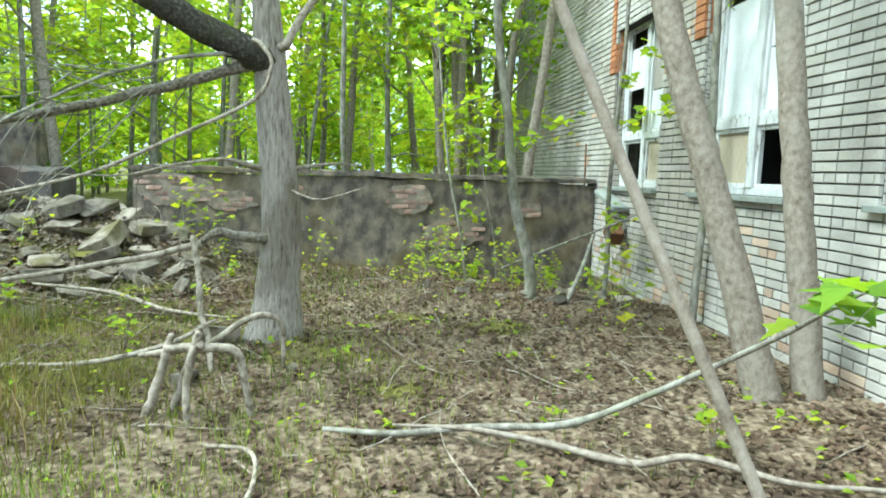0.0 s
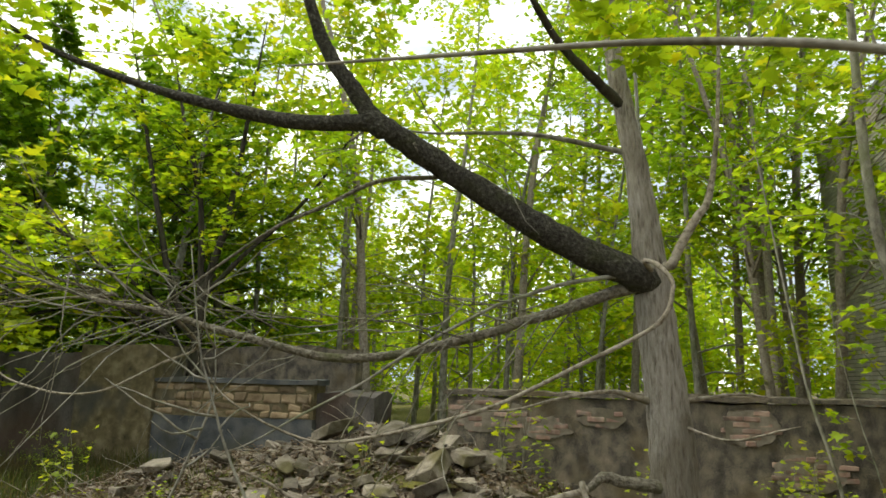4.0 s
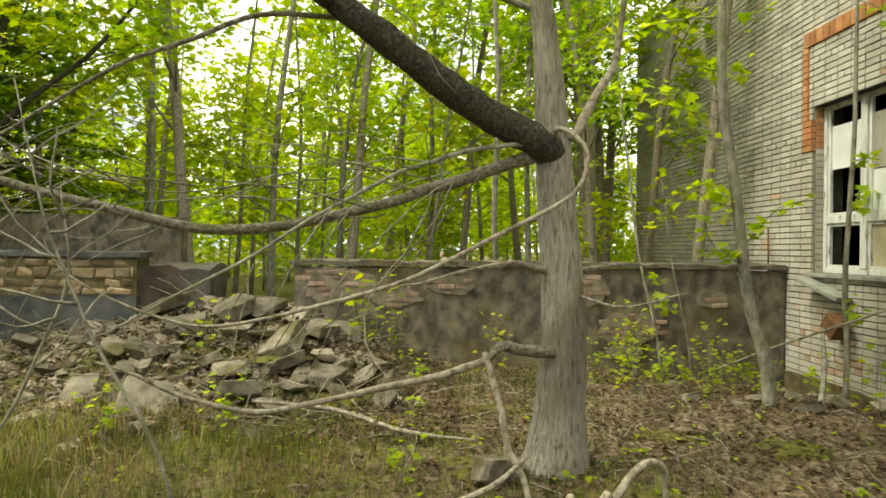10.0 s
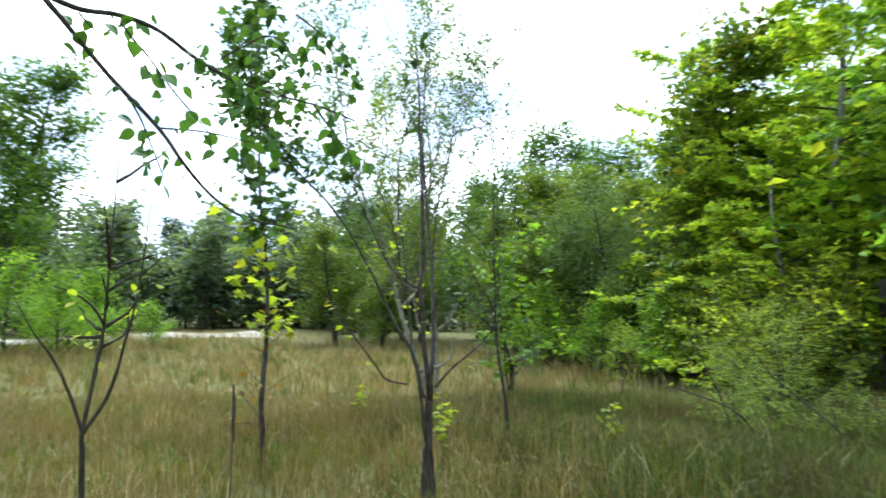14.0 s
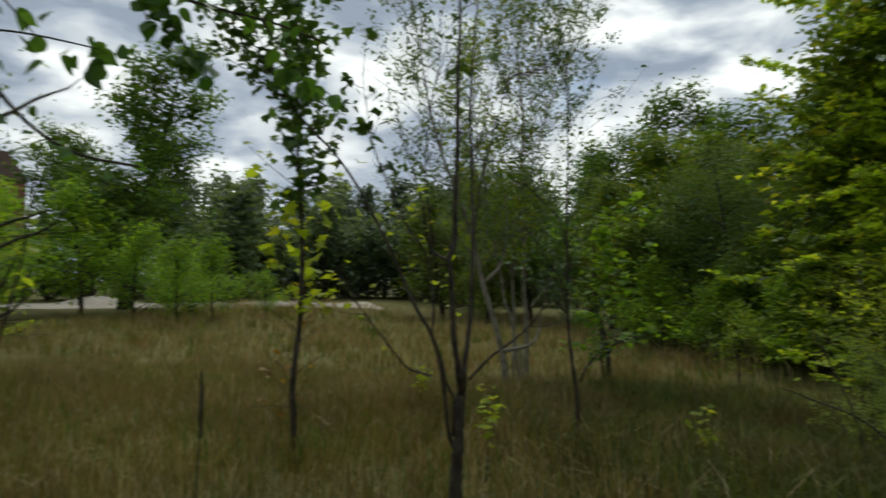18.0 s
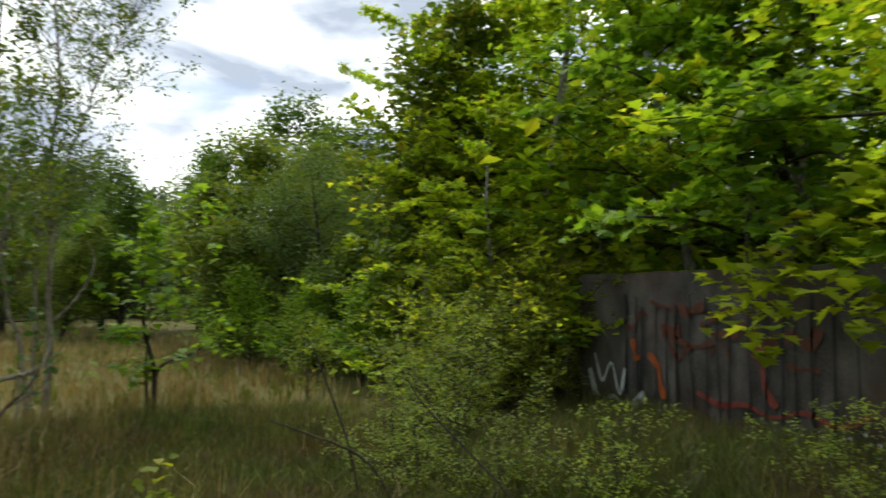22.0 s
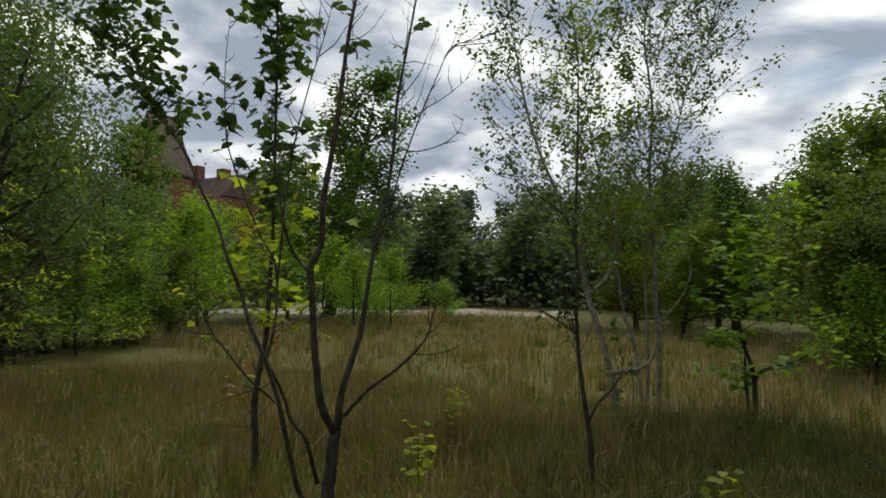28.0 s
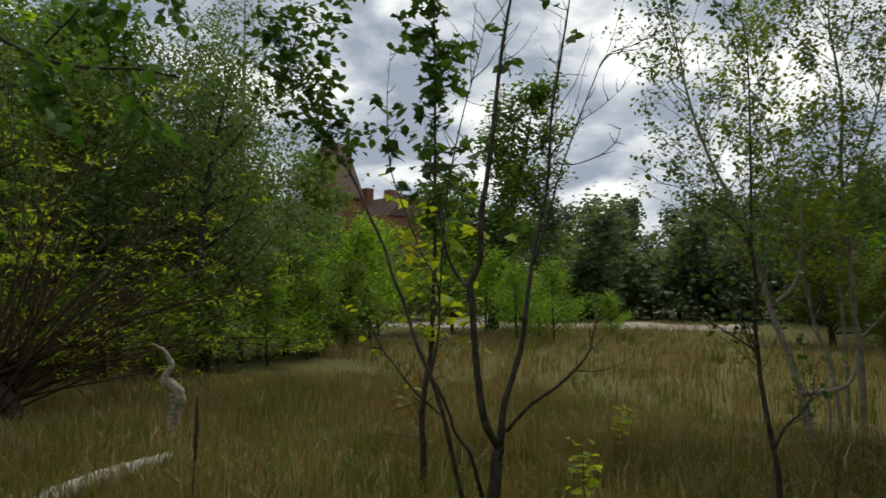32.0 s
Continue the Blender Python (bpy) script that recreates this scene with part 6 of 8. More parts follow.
for proto, spots in (
    (DARK_TREE, [(-34, 8.5, 1.05), (-40, 0.5, 0.9), (-44, 10, 1.5), (-46, 4, 1.2), (-30, 12.5, 1.0), (-38, 14, 1.3), (-50, -4, 1.1), (-46, -1, 0.85), (-27, 15, 1.1), (-33, 19, 1.3)]),
    (GREEN_TREE, [(-25.5, 9.5, 0.9), (-29, 8.8, 1.1), (-31, 4.6, 0.85), (-22.5, 12.5, 1.15), (-42, -4.5, 1.0), (-38, -1.5, 0.75), (-27.8, 4.6, 0.55), (-23.5, 6.6, 0.5), (-21.5, 8.2, 0.55), (-22, 16, 1.2), (-26, 20, 1.3)]),
    (BUSH, [(-26.5, -11.2, 0.8), (-31, -13.5, 0.75), (-33, -11.0, 0.55), (-21.5, -15, 1.25), (-29.2, -11.4, 0.85), (-24.5, -17.5, 1.3), (-18.8, -13.5, 1.0), (-27, -20, 1.4), (-16.5, -12.5, 0.8), (-13.5, -12.2, 0.75), (-30, -18, 1.5), (-34, -16.5, 0.8), (-24.5, 4.9, 0.7), (-22.4, 5.9, 0.6), (-20.3, 6.8, 0.6), (-19.4, 8.6, 0.8), (-12.6, -9.6, 0.6), (-14.2, -10.2, 0.62), (-15.8, -10.8, 0.6), (-11.0, -9.8, 0.55), (-17.5, -11.6, 0.6), (-9.6, -9.0, 0.5)]),
    (WILLOW, [(-18.0, -18, 0.95), (-11.0, -15.5, 1.15), (-20, -24, 0.95), (-8.0, -13.0, 1.1), (-14.0, -19.5, 1.25), (-4.5, -12.0, 1.0), (-12.2, -11.6, 0.5), (-15.6, -11.8, 0.48), (-17.8, -13.2, 0.5), (-10.2, -11.5, 0.6), (-7.2, -10.2, 0.7), (-13.4, -14.4, 0.9), (-16.4, -15.4, 0.8), (-14.0, -10.5, 0.85)]),
    (OAK, [(-45, -30, 0.85), (-30, -30, 0.8)]),
    (PINE, [(-86, -40, 1.05), (-88, -32, 0.95), (-90, -24, 1.0), (-84, -50, 1.1), (-72, -52, 1.0), (-92, -16, 0.95), (-94, -8, 1.05), (-80, -26, 0.8), (-76, -34, 0.9), (-68, -44, 0.95), (-88, -2, 1.0), (-70, -20, 0.75), (-66, -12, 0.8), (-62, -36, 0.85), (-74, -6, 0.85), (-60, -6, 0.8), (-97, -46, 1.2), (-100, -30, 1.2), (-100, -12, 1.2), (-66, -60, 1.1)])):
    for x, y, s in spots:
        planted(proto, x, y, gw.uniform(0, 6.28), s)
HEDGE = make_tree(88, 4.2, 0.06, BARK_DARK, LEAF_FAR_HAZE, "thicket bush at the foot of the distant wood", 800, 0.5, "kite", 0.5, "bush", "far wood", "bush", fine=False, crown_from=0.02, limbs=14, limb_len=0.6, rise=0.7, twigs=1, x=-70, y=-10)
for k in range(56):
    a = radians(-175 + 125 * k / 55)
    d = gw.uniform(58, 74)
    hx, hy = -7 + math.sin(a) * d, 3 + math.cos(a) * d
    if not (-70 < hx < -44 and -72 < hy < -36):
        planted(HEDGE, hx, hy, gw.uniform(0, 6.28), gw.uniform(0.8, 1.5))
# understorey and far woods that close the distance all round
FAR = [make_tree(97, 11.0, 0.18, BARK_DARK, LEAF_FAR_HAZE, "distant dull broadleaf tree closing the view", 1500, 0.64, "kite", 0.6, "tree", "far wood", "tree", fine=False, crown_from=0.02, limbs=30, limb_len=0.34, rise=0.5, twigs=4, x=-60, y=-70),
       make_tree(98, 9.0, 0.15, BARK_DARK, LEAF_FAR_HAZE, "distant dull green tree closing the view", 1500, 0.6, "kite", 0.55, "tree", "far wood", "tree", fine=False, crown_from=0.02, limbs=30, limb_len=0.38, rise=0.5, twigs=4, x=-30, y=-62)]
BRIGHT = make_tree(89, 10.0, 0.12, BARK, LEAF_SPRING, "sunlit spring-green tree far behind the ruin", 700, 0.7, "kite", 0.5, "tree", "far wood", "tree", fine=False, crown_from=0.02, limbs=26, limb_len=0.3, rise=0.5, twigs=4, x=-12, y=44)
for k in range(70):
    a = radians(-205 + 170 * k / 69)
    d = gw.uniform(62, 84)
    x, y = -7 + math.sin(a) * d, 3 + math.cos(a) * d
    if not (-70 < x < -44 and -72 < y < -36):
        planted(FAR[k % 2], x, y, gw.uniform(0, 6.28), gw.uniform(0.75, 1.15))
for k in range(20):
    a = radians(-140 + 60 * k / 19)
    d = gw.uniform(52, 60)
    planted(HEDGE, -7 + math.sin(a) * d, 3 + math.cos(a) * d, gw.uniform(0, 6.28), gw.uniform(1.0, 1.6))
for k in range(20):
    planted(FAR[1] if k % 4 == 0 else BRIGHT, gw.uniform(-46, 20), gw.uniform(40, 56), gw.uniform(0, 6.28), gw.uniform(0.9, 1.4))
for k in range(14):
    x, y = gw.uniform(-30, 0), gw.uniform(-44, -28)
    if not -157 < math.degrees(math.atan2(x + 7.3, y - 3.8)) < -130:
        planted(FAR[k % 2], x, y, gw.uniform(0, 6.28), gw.uniform(0.7, 1.1))
for x, y, s_ in ((-50, -22, 0.95), (-62, -28, 1.1), (-56, -17, 0.9), (-58, -9, 0.9)):
    planted(FAR[1], x, y, x * 1.3, s_)
for k in range(12):
    planted(FAR[k % 2], gw.uniform(24, 44), gw.uniform(-40, 44), gw.uniform(0, 6.28), gw.uniform(0.8, 1.2))
for x, y, t_, s_ in ((-20.4, -13.8, 4.1, 0.42), (-10.0, -13.8, 5.6, 0.9), (-6.0, -8.6, 4.4, 0.6), (-18.9, -12.6, 1.0, 0.35)):
    planted(GREEN_TREE, x, y, t_, s_)
single_stem("birch_tree", [(-17.5, -15.5, 0), (-17.4, -15.4, 4), (-17.4, -15.4, 8), (-17.3, -15.3, 13)], [0.14, 0.11, 0.07, 0.01], BARK_BIRCH, "tall silver birch with drooping fine foliage", 99, LEAF_WILLOW, 6000, 0.11, 70, 2.6, 0.3, "oval", lift=-0.12, puff=0.2)
single_stem("birch_tree", [(-20.2, 8.1, 0), (-20.2, 8.12, 0.7), (-20.22, 8.14, 1.5), (-20.24, 8.16, 2.0)], [0.085, 0.08, 0.075, 0.055], BARK_BIRCH, "broken white birch snag among the bushes", 100, LEAF_GREEN, 40, 0.1, 4, 0.5, 0.3, "oval")
single_stem("young_tree", [(-9.2, -8.2, 0), (-9.2, -8.2, 2), (-9.15, -8.1, 5), (-9.1, -8.0, 9)], [0.12, 0.11, 0.08, 0.02], BARK_DARK, "dark straight trunk standing in the thicket", 101, LEAF_GREEN, 900, 0.14, 30, 1.5, 0.35)

# the fan-shaped brown bush: a short dark trunk and many arching shoots
fan = empty("bush", -9.44, -6.07, float(ground_z(-9.44, -6.07)), "fan-shaped brown bush with arching twigs and yellowing leaves", "bush")
gf = np.random.default_rng(111)
stem_part("trunk", [(-9.4, -6.07, -0.12), (-9.42, -6.07, 0.1), (-9.25, -6.1, 0.5), (-9.08, -6.12, 0.92)], [0.17, 0.14, 0.12, 0.08], BARK_STEM, fan, sides=12, n=20, lump=0.12)
stem_part("stem", [(-9.15, -6.1, 0.75), (-8.98, -6.14, 1.4), (-8.84, -6.17, 2.0), (-8.72, -6.2, 2.7), (-8.66, -6.2, 3.7), (-8.64, -6.2, 5.0), (-8.68, -6.2, 6.6)], [0.085, 0.08, 0.075, 0.07, 0.06, 0.045, 0.015], BARK_STEM, fan, "dark upright stem", 10, 40)
fan_base, fan_tips, fan_ends = np.array(fan.location), [], []
for k in range(66):
    lean_, up_ = gf.uniform(-0.5, 1.5), gf.uniform(0.4, 1.15)
    d = np.array([-0.97, 0.25, 0]) * lean_ + np.array([0.25, 0.97, 0]) * gf.normal(0, 0.35) + np.array([0, 0, up_])
    p0 = (0.04 - 0.3 * gf.uniform(0, 1) * -1, -0.03 + gf.normal(0, 0.08), gf.uniform(0.15, 0.85))
    t = grow(p0, d, gf.uniform(1.8, 5.0), 9, 0.06, -0.03 if lean_ > 0.3 else 0.01, gf)
    piece("stem", tubes_mesh("stem", [tube(smooth_line(t, 20), [0.02, 0.013, 0.009, 0.003], 5, 0.05, k)]), BARK_FAN, fan)
    fan_tips += [grow(t[i], t[min(i + 1, 9)] - t[i] + gf.normal(0, 0.16, 3), gf.uniform(0.4, 1.2), 6, 0.1, 0.0, gf) for i in gf.integers(2, 10, 7)]
    fan_ends.append(t[4:])
tagged(piece("branchwork", tubes_mesh("branchwork", [tube(t, [0.006, 0.002], 4, 0.0) for t in fan_tips]), BARK_FAN, fan), kind="stuff")
clusters = leaf_spots(fan_ends, 230, 0.14, gf)
piece("crown", leaves_mesh("crown", np.repeat(clusters, 10, axis=0) + gf.normal(0, 1, (230 * 10, 3)) * np.array([0.13, 0.13, 0.03]), 0.105, "spear", 0.75, 0.25, 9), LEAF_YELLOW, fan)

# the small forked tree by the walk
tri = single_stem("young_tree", [(-7.79, 0.02, 0), (-7.8, 0.02, 0.5), (-7.79, 0.02, 0.95), (-7.79, 0.02, 1.05), (-7.83, 0.07, 1.44), (-7.84, 0.08, 1.6), (-7.86, 0.11, 2.3)], [0.015, 0.0135, 0.012, 0.01, 0.008, 0.006, 0.002], BARK_DARK, "small forked young tree in the tall grass", 65, LEAF_YELLOW, 26, 0.045, 12, 0.3, 0.6, "oval")
stem_part("stem", [(-7.79, 0.02, 1.03), (-7.77, -0.03, 1.2), (-7.74, -0.09, 1.36), (-7.69, -0.15, 1.48), (-7.64, -0.2, 1.62)], [0.008, 0.007, 0.006, 0.004, 0.0015], BARK_DARK, tri)
stem_part("stem", [(-7.79, 0.02, 1.03), (-7.85, 0.1, 1.2), (-7.88, 0.15, 1.42), (-7.9, 0.2, 1.68), (-7.92, 0.24, 2.1)], [0.009, 0.008, 0.006, 0.005, 0.0015], BARK_DARK, tri)
# a soft bright background low behind the ruin
for k in range(18):
    planted(UNDER[k % 2], -28 + 2.2 * k + gw.uniform(-0.8, 0.8), gw.uniform(30, 38), gw.uniform(0, 6.28), gw.uniform(1.2, 1.9))
# undergrowth below the spreading maples, and more of the young wood
for x, y, s_ in ((-17.3, 10.7, 1.25), (-19.6, 9.6, 1.15), (-21.2, 10.2, 1.4), (-16.4, 11.8, 1.2), (-23.0, 9.2, 1.2), (-18.4, 11.9, 1.5), (-14.6, 12.6, 1.1), (-20.5, 12.4, 1.6)):
    planted(UNDER[int(-x) % 2], x, y, x * 1.7, s_)
for x, y, t_, s_ in ((-12.5, -18.5, 0.4, 1.2), (-14.5, -23.0, 3.3, 1.4)):
    planted(DARK_TREE, x, y, t_, s_)
planted(WILLOW, -24.6, 6.6, 1.0, 0.62)
planted(WILLOW, -22.8, 8.0, 3.0, 0.6)
for x, y, t_, s_ in ((-11.6, 13.4, 2.2, 1.0), (-13.6, 14.2, 4.0, 1.15), (-16.0, 11.9, 1.2, 0.95), (-18.6, 12.6, 5.0, 1.1)):
    planted(reach_kind, x, y, t_, s_)
planted(GREEN_TREE, -22.4, 9.9, 2.2, 1.3)
for x, y, k, s_ in ((-6.8, 18.2, 0, 1.2), (-4.0, 19.4, 1, 1.3), (-1.6, 18.0, 3, 1.25), (1.2, 19.8, 2, 1.2), (-9.6, 19.0, 0, 1.25), (-3.0, 22.6, 2, 1.2), (-7.6, 23.0, 1, 1.35), (0.4, 23.4, 0, 1.25), (-12.4, 20.6, 3, 1.3)):
    planted(DEEP_WOOD[k], x, y, x * 2.3, s_)
# bare dead stems in the grass by the walk
for k, pts in enumerate(([(-11.55, 4.6, -0.05), (-11.6, 4.5, 0.5), (-11.7, 4.33, 0.99), (-11.75, 4.25, 1.2)], [(-10.95, 5.6, -0.05), (-11.1, 5.4, 0.29), (-11.5, 5.0, 0.77), (-11.6, 4.9, 0.95)], [(-11.35, 4.85, -0.05), (-11.5, 4.6, 0.43), (-11.7, 4.16, 0.63), (-11.8, 4.0, 0.68)])):
    dead = empty("dead_plant", pts[0][0], pts[0][1], float(ground_z(pts[0][0], pts[0][1])), "thin dark dead stem bent over in the grass", "plant", "dead stems")
    stem_part("stem", pts, [0.011, 0.009, 0.007, 0.003], BARK_DARK, dead, sides=6, seed=k)
for x, y, k, s_ in ((3.0, 17.6, 2, 1.15), (5.2, 18.6, 0, 1.25), (1.9, 14.6, 2, 1.2), (7.5, 18.0, 2, 1.1)):
    planted(NEAR_WOOD[k], x, y, x * 2.1, s_)
single_stem("sapling", [(-2.95, 3.9, 0), (-3.01, 3.9, 0.35), (-3.13, 3.9, 0.72), (-3.38, 3.9, 1.15), (-3.53, 3.9, 1.5), (-3.63, 3.9, 1.76), (-3.8, 3.95, 2.4)], [0.011, 0.01, 0.009, 0.008, 0.007, 0.006, 0.003], BARK, "thin bare brown sapling stem in front of the rubble", 121, None, 0, twigs=5, twig_len=0.5)
single_stem("sapling", [(-4.2, 4.0, 0), (-4.04, 4.0, 0.5), (-3.84, 4.0, 0.8), (-3.7, 4.0, 1.11), (-3.57, 4.0, 1.47), (-3.61, 4.0, 1.9)], [0.011, 0.01, 0.009, 0.008, 0.006, 0.003], BARK, "thin bare brown sapling stem in front of the rubble", 122, None, 0, twigs=5, twig_len=0.5)

# grass, litter and small plants
def blades(name, x, y, height, width, material, label, seed, lean=0.35, z0=None):
    """One object of many bent blades, each a quad and a tip."""
    g = np.random.default_rng(seed)
    n = len(x)
    z = ground_z(x, y) if z0 is None else z0
    h = height * g.uniform(0.5, 1.25, n) * (0.62 + 0.75 * clumps(x * 0.42 + 3, y * 0.47))
    az = g.uniform(0, 2 * np.pi, n)
    face = g.uniform(0, 2 * np.pi, n)
    tip = np.abs(g.normal(0, lean, n)) * h
    w = width * g.uniform(0.6, 1.3, n) * 0.5
    base = np.stack([x, y, z - 0.02], -1)
    side = np.stack([np.cos(face) * w, np.sin(face) * w, np.zeros(n)], -1)
    off = np.stack([np.cos(az), np.sin(az), np.zeros(n)], -1)
    mid = base + off * (tip * 0.3)[:, None] + np.array([0, 0, 1]) * (h * 0.6)[:, None]
    top = base + off * tip[:, None] + np.array([0, 0, 1]) * (h * (1 - 0.25 * tip / h))[:, None]
    v = np.stack([base - side, base + side, mid + side * 0.7, mid - side * 0.7, top], 1).reshape(-1, 3)
    k = np.arange(n)[:, None] * 5
    me = mesh_of(name, v, [k + np.array([[0, 1, 2, 3]]), k + np.array([[3, 2, 4]])])
    return tagged(piece(name, me, material), label, "grass", kind="stuff")


def spread(n, x0, x1, y0, y1, g, keep):
    """n spots in a rectangle, thinned by keep(x, y) between 0 and 1."""
    m = max(1, n // 14)
    k = g.integers(0, m, n)
    x, y = g.uniform(x0, x1, m)[k] + g.normal(0, 0.09, n), g.uniform(y0, y1, m)[k] + g.normal(0, 0.09, n)
    loose = g.uniform(0, 1, n) < 0.35
    x[loose], y[loose] = g.uniform(x0, x1, loose.sum()), g.uniform(y0, y1, loose.sum())
    s = g.uniform(0, 1, n) < keep(x, y)
    return x[s], y[s]


def clumps(x, y):
    return np.clip(0.55 + 0.5 * np.sin(x * 1.9 + 1.1 * np.sin(y * 1.3)) * np.cos(y * 2.1 + 0.7 * np.sin(x * 0.8)), 0.05, 1)


def meadow(x, y):
    """1 over the meadow, fading towards the trodden ground by the ruin and under the woods."""
    a = np.clip((-5.6 - 1.8 * np.clip((y - 3.2) / 1.8, 0, 1) - x - 0.45 * np.sin(y * 1.1)) / 1.6, 0, 1)
    b = np.clip((8.6 - y + 0.16 * (x + 8)) / 1.5, 0, 1)
    c = np.clip((y + 13.0 - 0.25 * (x + 14)) / 2.0, 0, 1)
    return a * np.minimum(b, 1) * c


gg = np.random.default_rng(201)
x, y = spread(80000, -18, -5, -8, 9.5, gg, lambda x, y: meadow(x, y) * (0.35 + 0.65 * clumps(x, y)) * (np.hypot(x + 7.3, y - 3.5) > 1.6) * np.clip((4.2 - y) / 2.6, 0.1, 1))
blades("meadow_grass", x, y, 0.42, 0.010, GRASS_DRY, "tall dry tan grass of the meadow", 202, 0.62)
x, y = spread(72000, -18, -5, -8, 9.5, gg, lambda x, y: meadow(x, y) * (1.15 - 0.85 * clumps(x, y)) * (np.hypot(x + 7.3, y - 3.5) > 1.2))
blades("meadow_grass", x, y, 0.36, 0.012, GRASS_GREEN, "green undergrass between the dry stalks", 203, 0.6)
x, y = spread(56000, -48, -18, -26, 8, gg, lambda x, y: meadow(x, y) * (0.4 + 0.6 * clumps(x, y)) * np.clip((x + 50) / 20, 0.25, 1))
blades("meadow_grass", x, y, 0.42, 0.022, GRASS_PALE, "tall dry grass farther out on the meadow", 204, 0.4)
x, y = spread(26000, -40, -18, -24, 8, gg, lambda x, y: meadow(x, y) * (1.1 - clumps(x, y)))
blades("meadow_grass", x, y, 0.36, 0.03, GRASS_GREEN, "green grass farther out on the meadow", 205, 0.4)
x, y = spread(84000, -10.5, 1.5, 0.6, 9.6, gg, lambda x, y: np.clip(0.75 * clumps(x * 0.8, y * 0.9) * np.clip((1.4 - x) / 4.0, 0.12, 1), 0, 1) * np.where((x > -8) & (x < -3.2) & (y > 7.0), 0.06, 1))
blades("short_grass", x, y, 0.15, 0.009, GRASS_GREEN, "short thin grass on the trodden ground", 206, 0.5)
x, y = spread(26000, -16.5, -8, 4.6, 9.75, gg, lambda x, y: np.clip((y - 4.2) / 3, 0, 0.75))
blades("wall_grass", x, y, 0.36, 0.012, GRASS_DARK_SHADED, "dark lush grass along the foot of the sprayed wall", 207, 0.4)
x, y = spread(13000, -9.5, -4.6, 2.6, 7.4, gg, lambda x, y: 0.1 + 0.8 * clumps(x * 1.3, y * 1.2))
blades("fresh_grass", x, y, 0.2, 0.009, GRASS_FRESH, "fresh green grass between rubble and meadow", 218, 0.55)
x, y = spread(8000, -9.0, -3.6, 2.4, 7.0, gg, lambda x, y: 0.95 - 0.8 * clumps(x * 1.3, y * 1.2))
blades("dry_grass", x, y, 0.26, 0.008, GRASS_PALE, "pale dry grass stalks between rubble and meadow", 217, 0.7)
x, y = spread(20000, -4.2, 1.4, 2.0, 6.4, gg, lambda x, y: clumps(x * 1.5, y * 1.4) * np.clip((1.0 - x) / 2.2, 0.12, 1))
blades("yard_grass", x, y, 0.12, 0.007, GRASS_FRESH, "thin fresh grass coming up through the litter", 219, 0.5)
x, y = spread(22000, -13.5, -8.8, 3.6, 7.8, gg, lambda x, y: 0.8 + 0 * x)
blades("path_grass", x, y, 0.3, 0.012, GRASS_DARK_SHADED, "dark green grass where the meadow meets the wall", 220, 0.5)
# extra dark blades stand for shade and corner falloff on this side
x, y = spread(15000, -17, -9, 1.6, 5.2, gg, lambda x, y: np.clip((y - 1.2) / 2, 0, 0.85))
blades("path_grass", x, y, 0.34, 0.012, GRASS_DARK_SHADED, "dark green grass on the meadow's damp side", 216, 0.5)
# tufts of taller grass nearer the rubble
gx_, gy_ = [], []
for cx, cy, n in ((-4.6, 4.9, 420), (-3.4, 4.6, 260), (-5.4, 5.7, 420), (-2.5, 4.0, 160), (-6.0, 6.5, 420), (-3.0, 6.0, 200), (-1.8, 4.3, 160), (-5.9, 4.4, 400), (-4.0, 3.9, 300)):
    gx_.append(cx + gg.normal(0, 0.22, n))
    gy_.append(cy + gg.normal(0, 0.22, n))
blades("grass_tuft", np.concatenate(gx_), np.concatenate(gy_), 0.2, 0.008, GRASS_GREEN, "fresh green grass tufts before the rubble", 208, 0.5)
for cx, cy, n in ((-4.9, 5.3, 70), (-3.0, 5.1, 70), (-6.1, 5.6, 70), (-2.0, 3.4, 60)):
    blades("grass_tuft", cx + gg.normal(0, 0.25, n), cy + gg.normal(0, 0.25, n), 0.42, 0.007, GRASS_DRY, "pale dry grass stalks before the rubble", int(cx * -10), 0.5)


def flakes(name, n, x0, x1, y0, y1, size, material, label, seed, keep=None, lift=0.015):
    g = np.random.default_rng(seed)
    x, y = spread(n, x0, x1, y0, y1, g, keep or (lambda x, y: np.ones_like(x)))
    c = np.stack([x, y, ground_z(x, y) + lift + np.abs(g.normal(0, 0.012, len(x)))], -1)
    return tagged(piece(name, leaves_mesh(name, c, size, "kite", 0.72, 0.0, seed), material), label, "leaf litter", kind="stuff")


flakes("leaf_litter", 34000, -5.5, 3.3, 1.4, 9.7, 0.052, LITTER, "dry brown leaves strewn over the forest floor", 211, lambda x, y: np.clip((x + 6.5) / 5, 0.15, 1))
flakes("leaf_litter", 9000, -9, -4, 5.5, 9.5, 0.06, LITTER, "dry brown leaves strewn round the rubble", 212, lambda x, y: 0.6 + 0 * x)
flakes("leaf_litter", 1100, -4, 3.3, 2.0, 9.6, 0.06, LEAF_SPRING, "fallen and sprouting small green leaves", 213, lambda x, y: 0.5 + 0 * x, 0.04)


